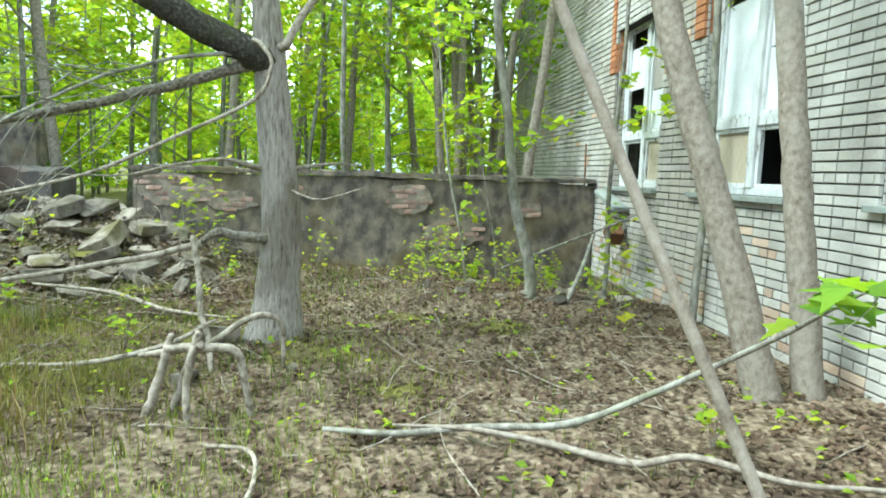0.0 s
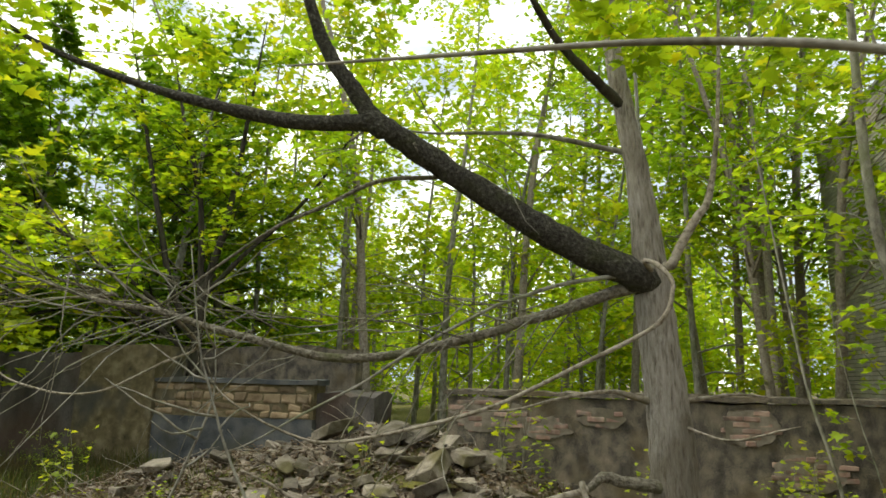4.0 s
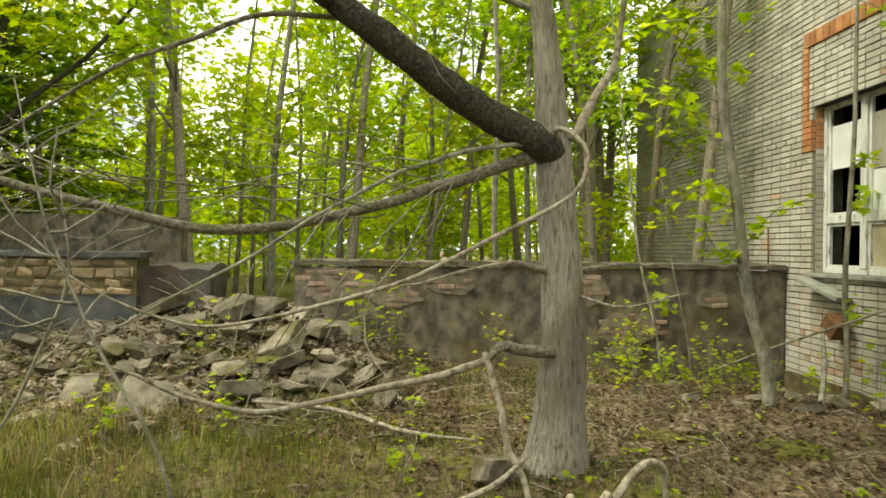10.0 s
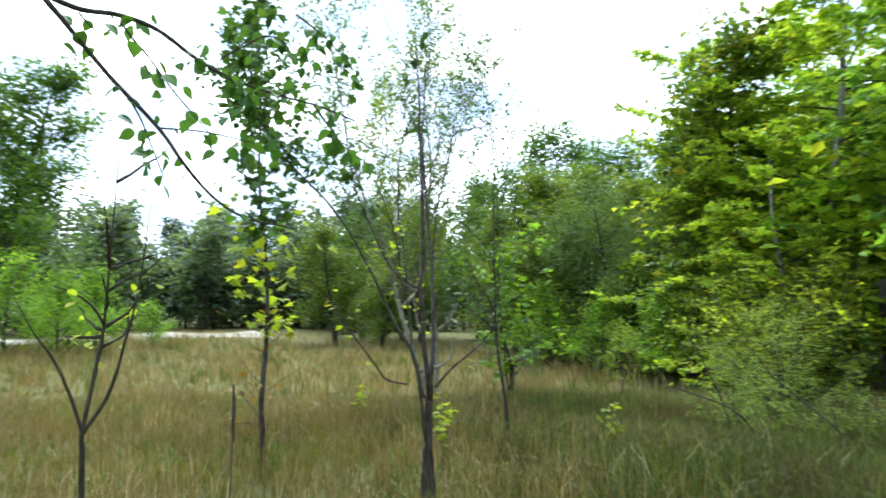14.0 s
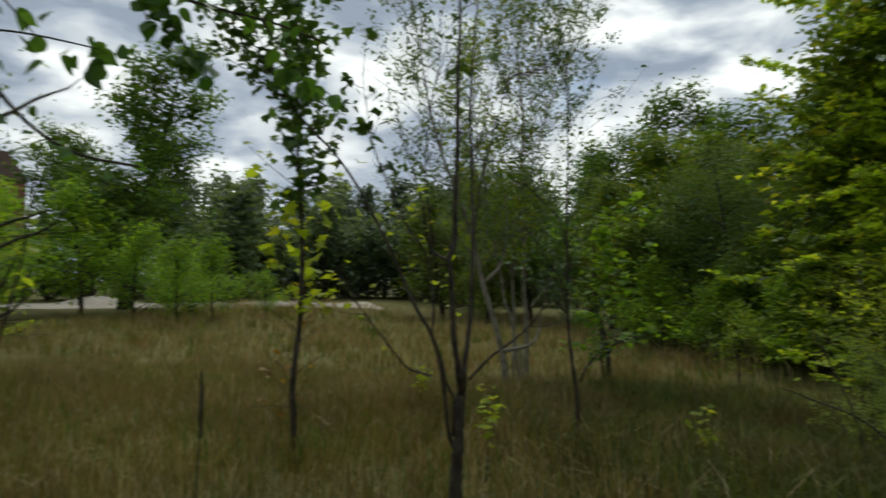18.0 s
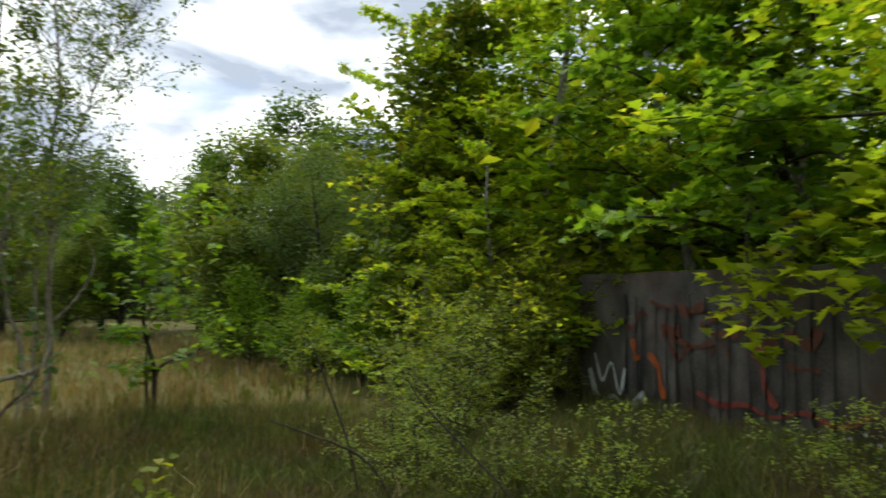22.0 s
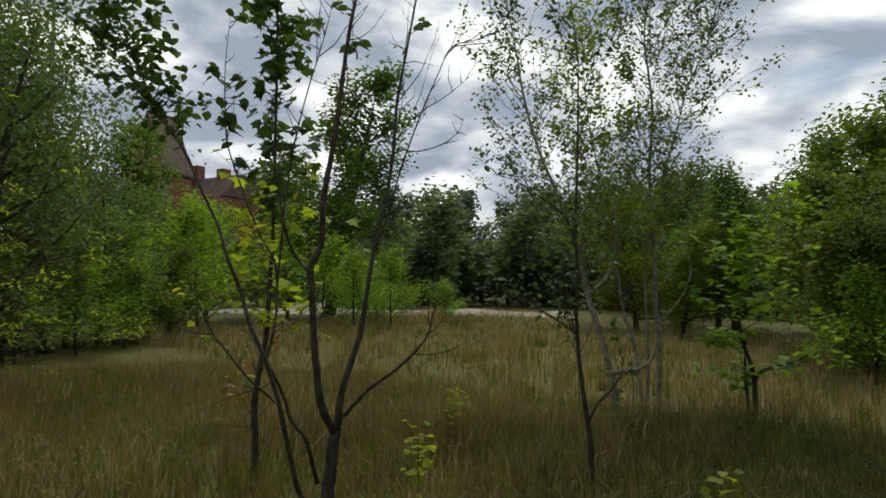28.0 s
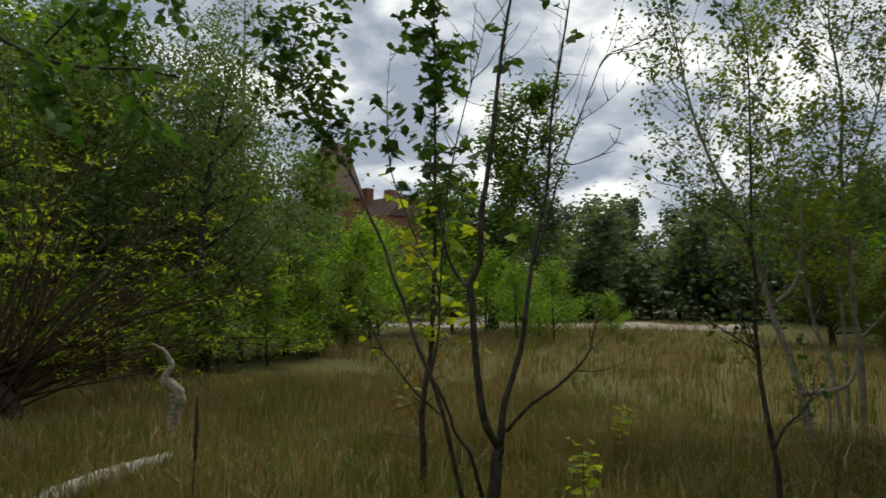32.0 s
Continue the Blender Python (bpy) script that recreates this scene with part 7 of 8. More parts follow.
def seedling(seed, height, leaf, size, n, label):
    g = np.random.default_rng(seed)
    ob = empty("seedling", 0, 0, 0, label, "plant", "seedlings")
    stems, spots = [], []
    for k in range(3):
        az = g.uniform(0, 6.28)
        t = grow((0, 0, -0.02), (math.cos(az) * 0.3, math.sin(az) * 0.3, 1), height * g.uniform(0.6, 1.1), 5, 0.1, 0.02, g)
        stems.append(tube(t, [0.004, 0.002], 4, 0.0))
        spots.append(t[1:])
    piece("stem", tubes_mesh("stem", stems), BARK, ob)
    piece("foliage", leaves_mesh("foliage", leaf_spots(spots, n, height * 0.14, g), size, "maple", 0.7, 0.2, seed), leaf, ob)
    return ob


SEEDS = [seedling(221, 0.35, LEAF_SPRING, 0.075, 18, "low maple seedling with fresh green leaves"), seedling(222, 0.6, LEAF_SPRING, 0.08, 28, "knee-high maple seedling with fresh leaves"), seedling(223, 0.9, LEAF_YELLOW, 0.08, 36, "waist-high seedling with yellow-green leaves")]
seed_spots = [(-0.1, 9.2), (0.5, 9.3), (0.9, 9.0), (1.4, 9.3), (2.0, 9.1), (2.5, 8.9), (2.9, 8.3), (2.3, 8.2), (1.2, 8.2), (0.2, 8.4), (-1.3, 9.0), (-2.2, 9.1), (-3.0, 8.8), (-1.9, 8.3), (2.7, 7.0), (2.4, 6.2), (-1.9, 7.0), (-2.7, 7.2), (-3.5, 6.3), (-4.4, 6.1), (-2.2, 3.2), (1.9, 3.3), (-6.3, 7.2), (-7.2, 6.8), (-8.3, 7.6), (2.95, 9.4), (2.6, 9.45), (-3.9, 9.2), (-4.3, 8.6), (-5.4, 8.3), (-2.0, 5.2)]
for k, (x, y) in enumerate(seed_spots):
    ob = SEEDS[k] if k < 3 else None
    m = Matrix.LocRotScale((x, y, float(ground_z(x, y))), Euler((0, 0, gg.uniform(0, 6.28))), (gg.uniform(0.7, 1.2),) * 3)
    if ob:
        ob.matrix_basis = m
    else:
        copy_thing(SEEDS[int(gg.choice(3, p=[0.45, 0.35, 0.2]))], m)

# shrubs in the grass before the sprayed wall and by the meadow path
def loose_shrub(seed, height, leaf, count, size, label, x, y, stems=8):
    """Thin stems that arch out from one foot, leafy along their outer twigs."""
    g = np.random.default_rng(seed)
    ob = empty("shrub", x, y, float(ground_z(x, y)), label, "shrub", "low shrubs")
    base, fine_tw = np.array(ob.location), []
    for k in range(stems):
        az, out_ = k * 2.4 + g.uniform(-0.5, 0.5), g.uniform(0.15, 0.75)
        t = grow(base + np.array([g.normal(0, 0.06), g.normal(0, 0.06), -0.06]), (math.cos(az) * out_, math.sin(az) * out_, 1), height * g.uniform(0.55, 1.15), 9, 0.09, -0.03, g)
        piece("stem", tubes_mesh("stem", [tube(smooth_line(t, 18) - base, [0.012, 0.009, 0.006, 0.002], 6, 0.04, k)]), BARK_DARK, ob)
        first = side_twigs(t, g, 9, height * 0.3, 0.5, 0.9, 0.22, 1.0, -0.01, 6, 0.12)
        fine_tw += first + [q for f_ in first for q in side_twigs(f_, g, 3, height * 0.13, 0.6, 0.8, 0.2, 1.0, 0.0, 4)]
    twigs_and_leaves(ob, fine_tw, BARK_DARK, 0.0035, leaf, count, size, "oval", seed, 0.035, 0.75, 0.2)
    return ob


SCRUB = loose_shrub(231, 1.9, LEAF_FRESH, 1900, 0.052, "straggly arching shrub with small yellow-green leaves", -16.4, 7.3)
SCRUB_B = loose_shrub(233, 2.3, LEAF_YELLOW, 2300, 0.06, "loose tall shrub with yellow-green leaves by the wall's end", -16.6, 7.6, 10)
for x, y, s in ((-17.6, 8.4, 1.4), (-18.6, 8.3, 1.4), (-18.3, 8.9, 1.3), (-17.0, 8.4, 1.0), (-16.8, 9.35, 0.75)):
    planted(SCRUB_B, x, y, gg.uniform(0, 6.28), s)
for x, y, s in ((-13.3, 6.0, 0.75), (-11.7, 5.0, 0.45), (-14.2, 6.5, 0.95), (-12.9, 5.2, 0.5), (-15.6, 7.2, 0.9), (-17.4, 8.6, 1.4), (-11.4, 5.5, 0.4), (-14.2, 5.9, 0.5), (-10.4, 7.6, 0.5), (-9.3, 8.5, 0.45), (-10.9, 6.1, 0.5)):
    planted(SCRUB, x, y, gg.uniform(0, 6.28), s)
BRUSH = make_tree(232, 1.9, 0.02, BARK_DARK, LEAF_FRESH, "leafy green shrub in the tall grass", 900, 0.075, "oval", 0.09, "shrub", "low shrubs", "shrub", crown_from=0.05, limbs=16, limb_len=0.5, rise=0.9, twigs=3, x=-16.6, y=7.7)
for x, y, s in ((-17.6, 8.0, 1.3), (-18.4, 8.8, 1.5), (-19.5, 7.3, 1.2), (-18.6, 5.4, 0.8)):
    planted(BRUSH, x, y, gg.uniform(0, 6.28), s)


def weed(x, y, h, seed, leaf, label, name="weed"):
    g = np.random.default_rng(seed)
    ob = empty(name, x, y, float(ground_z(x, y)), label, "plant")
    t = grow((0, 0, -0.05), (0.05, 0.03, 1), h, 6, 0.04, 0.02, g)
    piece("stem", tubes_mesh("stem", [tube(smooth_line(t, 10), [0.006, 0.004, 0.002], 5, 0.0)]), BARK_DARK, ob)
    piece("foliage", leaves_mesh("foliage", leaf_spots([t[3:]], 44, 0.05, g), 0.07, "oval", 0.5, 0.1, seed), leaf, ob)
    return ob


weed(-10.9, 1.58, 0.8, 241, LEAF_YELLOW, "upright weed with yellow leaves in the grass")
weed(-11.6, 3.4, 0.6, 242, LEAF_YELLOW, "upright weed with yellow leaves in the grass")
weed(-13.2, 0.5, 0.7, 243, LEAF_YELLOW, "upright weed with yellow leaves in the grass")
dock = empty("dock_stalk", -8.95, 0.3, float(ground_z(-8.95, 0.3)), "dead brown dock stalk with a dense seed head", "plant")
piece("stem", tubes_mesh("stem", [tube(np.array([(0, 0, -0.05), (0.01, 0, 0.5), (0.0, 0.01, 1.0)]), [0.006, 0.005, 0.004], 6, 0.0)]), BARK_DARK, dock)
piece("seed_head", tubes_mesh("seed_head", [tube(smooth_line([(0, 0.01, 0.8), (0.003, 0.01, 0.9), (0, 0.012, 1.05), (0, 0.01, 1.16)], 12), [0.004, 0.01, 0.012, 0.008, 0.003], 8, 0.25, 4)]), BARK_DARK, dock)

# rubble: an earth mound and broken concrete on it
def mound_z(x, y):
    x, y = np.asarray(x, dtype=float), np.asarray(y, dtype=float)
    a = 0.82 * np.exp(-((x + 4.3) / 1.5) ** 2 - ((y - 9.7) / 1.5) ** 2)
    b = 0.34 * np.exp(-((x + 6.6) / 1.6) ** 2 - ((y - 8.9) / 1.1) ** 2)
    return a + b + 0.25 * np.exp(-((x + 2.7) / 0.9) ** 2 - ((y - 9.2) / 0.9) ** 2)


heap = empty("rubble_heap", -4.8, 8.4, 0.0, "heap of broken concrete, plaster and stones spilling from the ruin", "rubble")
mx, my = np.meshgrid(np.linspace(-9.2, -1.2, 54), np.linspace(5.9, 10.2, 30), indexing="ij")
mz = ground_z(mx, my) - 0.03 + mound_z(mx, my) + rng.normal(0, 0.015, mx.shape)
mi, mj = np.meshgrid(np.arange(53), np.arange(29), indexing="ij")
ma = mi * 30 + mj
piece("mound", mesh_of("mound", np.stack([mx + 4.8, my - 8.4, mz], -1).reshape(-1, 3), np.stack([ma, ma + 30, ma + 31, ma + 1], -1).reshape(-1, 4), True), GROUND, heap, "earth and fine debris")
stone_meshes = []
for k in range(9):
    bm = bmesh.new()
    bmesh.ops.create_cube(bm, size=1)
    flatness = (0.28, 0.4, 0.62)[k % 3]
    for _ in range(3):
        no = Vector((rng.normal(), rng.normal(), rng.normal())).normalized()
        out = bmesh.ops.bisect_plane(bm, geom=bm.verts[:] + bm.edges[:] + bm.faces[:], plane_co=no * 0.38, plane_no=no, clear_outer=True)
        bmesh.ops.contextual_create(bm, geom=[e for e in out["geom_cut"] if isinstance(e, bmesh.types.BMEdge)])
    for v in bm.verts:
        v.co = Vector((v.co.x * rng.uniform(0.8, 1.2), v.co.y * rng.uniform(0.7, 1.0), v.co.z * flatness))
    bmesh.ops.bevel(bm, geom=bm.edges[:], offset=0.025, segments=1, affect="EDGES")
    me = bpy.data.meshes.new("stone")
    bm.to_mesh(me)
    bm.free()
    stone_meshes.append(me)


def stone(parent, x, y, z, size, k, tilt=0.5, material=None):
    me = stone_meshes[k % 9]
    m = Matrix.LocRotScale(Vector((x, y, z)) - parent.location, Euler((rng.normal(0, tilt), rng.normal(0, tilt), rng.uniform(0, 6.28))), (size,) * 3)
    return piece("stone", me, material or STONE, parent, m=m)


for k in range(262):
    while True:
        x, y = rng.uniform(-8.9, -1.4), rng.uniform(6.2, 9.6)
        w = float(mound_z(x, y)) + (0.16 if x < -3 else 0.02)
        if rng.uniform(0, 0.75) < w:
            break
    s = 0.06 + 0.26 * rng.uniform(0, 1) ** 2.6
    stone(heap, x, y, float(ground_z(x, y) + mound_z(x, y)) + s * 0.02, s, k, 0.35)
for k, (x, y, z, s) in enumerate(((-4.6, 8.75, 0.66, 0.5), (-4.2, 9.0, 0.86, 0.62), (-3.7, 8.7, 0.55, 0.45), (-5.0, 8.4, 0.42, 0.45), (-3.4, 8.2, 0.3, 0.5), (-2.9, 8.0, 0.2, 0.5), (-5.6, 8.9, 0.45, 0.5), (-5.1, 9.2, 0.85, 0.55), (-6.1, 8.6, 0.3, 0.4), (-3.9, 7.9, 0.3, 0.4), (-2.3, 8.6, 0.2, 0.4), (-3.1, 8.9, 0.62, 0.5))):
    stone(heap, x, y, z, s, k * 3, 0.22)
slab_spots = [(-4.6, 7.6), (-5.3, 8.2), (-3.7, 7.4), (-4.2, 8.1), (-3.2, 7.7), (-2.7, 7.6), (-2.5, 8.1), (-3.5, 8.5), (-4.9, 8.8), (-4.1, 8.7), (-5.9, 7.9), (-5.2, 7.3), (-4.4, 7.0), (-3.0, 8.4), (-6.4, 8.5), (-6.9, 8.0), (-2.2, 7.4), (-3.9, 9.2), (-4.6, 9.4), (-3.4, 9.1), (-5.5, 9.2), (-3.3, 7.1), (-7.4, 8.5), (-4.8, 8.2), (-2.8, 9.0), (-5.0, 7.8)]
for k, (x, y) in enumerate(slab_spots):
    s = (0.22, 0.34, 0.5, 0.26, 0.36)[k % 5]
    stone(heap, x, y, float(ground_z(x, y) + mound_z(x, y)) + 0.06 + 0.06 * s, s, (0, 1, 3, 4, 6, 7)[k % 6], 0.42)
chips_v, chips_f = [], []
base_v = np.array([(-1, -1, -0.4), (1, -0.8, -0.4), (0.9, 1, -0.4), (-0.8, 0.9, -0.4), (-0.6, -0.7, 0.4), (0.7, -0.5, 0.45), (0.5, 0.6, 0.3), (-0.5, 0.5, 0.5)])
base_f = np.array([(0, 1, 5, 4), (1, 2, 6, 5), (2, 3, 7, 6), (3, 0, 4, 7), (4, 5, 6, 7)])
for k in range(5200):
    x, y = rng.uniform(-9.0, -1.6), 5.9 + 3.8 * rng.uniform(0, 1) ** 0.7
    if rng.uniform(0, 0.5) > float(mound_z(x, y)) + (0.2 if -8.6 < x < -3 else 0.03):
        continue
    s = 0.014 + 0.055 * rng.uniform(0, 1) ** 2.5
    r = np.array(Euler((rng.normal(0, 0.5), rng.normal(0, 0.5), rng.uniform(0, 6.28))).to_matrix())
    chips_v.append((base_v * s * rng.uniform(0.6, 1.3, 3)) @ r.T + np.array([x + 4.8, y - 8.4, float(ground_z(x, y) + mound_z(x, y)) + s * 0.1]))
    chips_f.append(base_f + 8 * len(chips_f))
tagged(piece("debris", mesh_of("debris", np.vstack(chips_v), np.vstack(chips_f)), STONE_BITS, heap), kind="stuff")
# dead leaves, twigs and moss caught among the rubble
gh = np.random.default_rng(331)
hx, hy = gh.uniform(-9.0, -1.5, 9000), gh.uniform(6.2, 9.6, 9000)
hz = ground_z(hx, hy) + mound_z(hx, hy) + 0.02 + np.abs(gh.normal(0, 0.05, 9000))
tagged(piece("leaf_litter", leaves_mesh("leaf_litter", np.stack([hx, hy, hz], -1), 0.055, "kite", 0.6, 0.0, 332), LITTER), "brown dead leaves caught among the broken stones", "leaf litter", kind="stuff")
heap_twigs = []
for k in range(170):
    x, y = gh.uniform(-8.6, -2.0), gh.uniform(6.4, 9.5)
    az = gh.uniform(0, 6.28)
    t = grow((0, 0, 0), (math.cos(az), math.sin(az), gh.normal(0.1, 0.15)), gh.uniform(0.3, 1.1), 5, 0.12, 0.0, gh)
    heap_twigs.append(tube(t + np.array([x, y, float(ground_z(x, y) + mound_z(x, y)) + 0.05]), [0.006, 0.003], 4, 0.0))
tagged(piece("dead_twigs", tubes_mesh("dead_twigs", heap_twigs), DEADWOOD), "thin dead twigs lying over the rubble", "twigs", kind="stuff")
for cx, cy, n in ((-4.0, 8.3, 160), (-2.5, 8.3, 200), (-5.4, 8.0, 120), (-3.2, 7.6, 160), (-6.6, 8.2, 120), (-1.9, 8.9, 160)):
    bx, by = cx + gh.normal(0, 0.25, n), cy + gh.normal(0, 0.2, n)
    blades("grass_tuft", bx, by, 0.16, 0.008, GRASS_GREEN, "short green grass tuft growing in the rubble", int(cx * -20), 0.6, ground_z(bx, by) + mound_z(bx, by))
floor_twigs = []
for k in range(130):
    x, y = gh.uniform(-2.6, 3.1), gh.uniform(2.2, 8.8)
    az = gh.uniform(0, 6.28)
    t = grow((0, 0, 0), (math.cos(az), math.sin(az), gh.normal(0.04, 0.06)), gh.uniform(0.2, 0.8), 5, 0.14, 0.0, gh)
    floor_twigs.append(tube(t + np.array([x, y, float(ground_z(x, y)) + 0.035]), [0.0055, 0.0025], 4, 0.0))
tagged(piece("dead_twigs", tubes_mesh("dead_twigs", floor_twigs), DEADWOOD), "thin dead twigs strewn over the leaf litter", "twigs", kind="stuff")
# smaller fragments in the corner by the facade and on the forest floor
for k, (x, y) in enumerate([(2.4, 7.9), (2.7, 7.6), (2.9, 8.1), (2.2, 8.3), (2.6, 8.5), (2.95, 7.3), (1.9, 7.9), (1.5, 7.4), (2.1, 7.2), (0.6, 7.9), (2.9, 6.5), (1.3, 8.6), (2.75, 8.9), (-0.6, 4.6), (-1.3, 4.35), (3.0, 8.6), (2.5, 7.2), (1.0, 7.6)]):
    s = rng.uniform(0.09, 0.26)
    ob = piece("stone", stone_meshes[k % 9], STONE, m=Matrix.LocRotScale((x, y, float(ground_z(x, y)) + s * 0.1), Euler((rng.normal(0, 0.3), rng.normal(0, 0.3), rng.uniform(0, 6))), (s,) * 3))
    tagged(ob, "broken grey brick or concrete fragment on the ground", "stone", "loose stones")

# ochre stonework of the ruin: rough courses between foot and capping
yy = 0.945
while yy < 1.44:
    h = rng.uniform(0.11, 0.16)
    h = min(h, 1.455 - yy)
    xx = -8.62
    while xx < -5.82:
        w = min(rng.uniform(0.18, 0.42), -5.78 - xx)
        bm = box_bm(0, w - 0.02, 0, 0.1, 0, h - 0.02, 0.026)
        for v in bm.verts:
            v.co += noise.noise_vector(v.co * 9 + Vector((xx, yy, 0))) * 0.03
        part("stone", bm, STONE_OCHRE, ruin, m=Matrix.Translation((xx, RY - 0.012 + abs(rng.normal(0, 0.012)), yy)))
        xx += w
    yy += h
# places where the plaster has fallen and worn brick shows in pale mortar
patch_meshes = []
for k in range(5):
    bm = box_bm(0, (0.235, 0.2, 0.235, 0.12, 0.225)[k], -0.008, 0.05, 0, 0.063, 0.014)
    for v in bm.verts:
        v.co += noise.noise_vector(v.co * 14 + Vector((k * 3.1, 0, 0))) * 0.011
    me = bpy.data.meshes.new("brick")
    bm.to_mesh(me)
    bm.free()
    patch_meshes.append(me)
for cx, cz, rx_, rz_, mat in ((1.12, 0.52, 0.46, 0.24, BRICK_FADED), (0.45, 1.05, 0.34, 0.22, BRICK_FADED), (-3.0, 1.1, 0.55, 0.24, BRICK_FADED), (-2.2, 0.95, 0.35, 0.15, BRICK_FADED), (1.05, 0.2, 0.24, 0.1, BRICK_FADED), (-1.4, 1.12, 0.32, 0.13, STONE_OCHRE), (2.3, 0.95, 0.25, 0.12, BRICK_FADED)):
    n = 34
    ang = np.linspace(0, 2 * np.pi, n, endpoint=False)
    rad = 1.0 + np.array([0.35 * noise.noise(Vector((math.cos(a) * 2 + cx * 5, math.sin(a) * 2, cz))) + 0.14 * noise.noise(Vector((math.cos(a) * 6, math.sin(a) * 6 + cx, cz))) for a in ang])
    rim = np.stack([cx + rx_ * rad * np.cos(ang), np.full(n, RY - 0.021), cz + rz_ * rad * np.sin(ang)], -1)
    back = rim * np.array([1, 0, 1]) + np.array([0, RY + 0.05, 0])
    k_ = np.arange(n)
    piece("bare_patch", mesh_of("bare_patch", np.vstack([rim, back]), [np.stack([k_, np.roll(k_, -1), np.roll(k_, -1) + n, k_ + n], -1), k_[None, ::-1]]), MORTAR_PALE, ruin)
    r, z = 0, cz - rz_
    while z < cz + rz_:
        x = cx - rx_ + (0.12 if r % 2 else 0) + rng.normal(0, 0.02)
        while x < cx + rx_:
            if ((x + 0.12 - cx) / rx_) ** 2 + ((z + 0.03 - cz) / rz_) ** 2 + rng.normal(0, 0.25) < 0.85:
                piece("brick", patch_meshes[int(rng.integers(5))], mat, ruin, m=Matrix.LocRotScale((x, RY - 0.017 + rng.normal(0, 0.006), z), Euler((0, rng.normal(0, 0.02), 0)), (1, 1, 1)))
            x += 0.25
        z += 0.077
        r += 1
# sprayed marks on the grey wall
def stroke(pts, width, colour, label):
    line = smooth_line([(x, 0, z) for x, z in pts], 8 * len(pts))
    d = np.gradient(line, axis=0)
    nrm = np.stack([-d[:, 2], np.zeros(len(d)), d[:, 0]], -1)
    nrm /= np.linalg.norm(nrm, axis=1)[:, None] + 1e-9
    w = width * (0.75 + 0.25 * np.sin(np.linspace(0, 9, len(line))))[:, None] / 2
    v = np.concatenate([line + nrm * w, line - nrm * w])
    n = len(line)
    i = np.arange(n - 1)
    f = np.stack([i, i + 1, i + 1 + n, i + n], -1)
    ob = piece("graffiti_stroke", mesh_of("graffiti_stroke", v + np.array([0, RY - 0.035, 0]), f), SPRAY[colour], ruin, label)
    return ob


stroke([(-16.55, 0.35), (-16.3, -0.12), (-15.9, -0.02), (-15.55, -0.16), (-15.15, 0.12)], 0.15, "white", "sprayed white scrawl")
stroke([(-16.4, 0.62), (-16.2, 0.2), (-15.95, 0.5), (-15.75, 0.05), (-15.6, 0.45)], 0.07, "white", "sprayed white scrawl")
stroke([(-15.42, 0.92), (-15.36, 0.72), (-15.3, 0.6)], 0.14, "orange", "sprayed orange streak")
stroke([(-15.05, 0.72), (-14.85, 0.55), (-14.8, 0.3), (-14.72, 0.12)], 0.13, "orange", "sprayed orange streak")
stroke([(-14.1, 0.3), (-13.7, 0.2), (-13.3, 0.26), (-12.9, 0.18), (-12.5, 0.3), (-12.1, 0.22), (-11.75, 0.4)], 0.08, "red", "sprayed red line")
stroke([(-13.2, 1.15), (-13.05, 0.85), (-13.0, 0.5), (-12.85, 0.3)], 0.11, "red", "sprayed red streak")
stroke([(-14.6, 1.0), (-14.1, 0.9), (-13.8, 0.98)], 0.09, "rust", "faded red scrawl")

# black runs of paint down the wall over a rust-coloured wash, and sprayed dots
for k in range(17):
    x = -15.6 + 0.235 * k + rng.normal(0, 0.04)
    top = rng.uniform(1.3, 1.7)
    stroke([(x, top), (x + rng.normal(0, 0.015), 0.9), (x + rng.normal(0, 0.02), rng.uniform(-0.2, 0.15))], rng.uniform(0.03, 0.055), "black", "run of black paint")
for x0, x1, z, w in ((-15.6, -12.2, 1.15, 0.16), (-15.0, -13.2, 1.4, 0.12), (-14.6, -12.6, 0.9, 0.1)):
    x = x0
    while x < x1:
        ln = rng.uniform(0.14, 0.55)
        q = [(x + ln * u, z - 0.1 * (x - x0) / (x1 - x0) + rng.normal(0, 0.07)) for u in (0, 0.35, 0.7, 1)]
        stroke(q, w * rng.uniform(0.35, 1.5), "rust", "faded rust-coloured paint wash")
        x += ln + rng.uniform(0.02, 0.4)
for k in range(9):
    x, z = -12.4 + rng.uniform(0, 0.9), rng.uniform(-0.1, 0.3)
    stroke([(x, z), (x + 0.04, z + 0.01)], 0.045, "white", "sprayed white dot")

# fallen wood on the forest floor
def fallen(name, pts, radii, material, label, group="fallen branches", sides=8):
    ob = piece(name, tubes_mesh(name, [tube(smooth_line(pts, 6 * len(pts)), radii, sides, 0.06, len(pts))]), material)
    return tagged(ob, label, "branch", group)


lichen_pts = [(-0.29, 3.45, 0.05), (0.11, 3.38, 0.05), (0.55, 3.36, 0.09), (1.02, 3.22, 0.16), (1.39, 3.16, 0.32), (1.6, 2.88, 0.57), (1.71, 2.47, 0.86), (1.69, 2.17, 1.04), (1.63, 1.9, 1.17)]
lichen = fallen("fallen_branch", lichen_pts, [0.014, 0.02, 0.021, 0.02, 0.018, 0.016, 0.012, 0.008, 0.003], BARK, "lichened grey branch across the litter with fresh maple leaves")
lichen_tw = [grow(p, d, 0.38, 5, 0.12, -0.04, np.random.default_rng(k)) for k, (p, d) in enumerate((((1.71, 2.4, 0.9), (-0.7, -0.75, 0.3)), ((1.69, 2.17, 1.04), (-0.5, -0.8, 0.1)), ((1.64, 1.95, 1.15), (-0.4, -0.7, -0.2)), ((1.66, 2.05, 1.1), (-0.6, -0.2, 0.2))))]
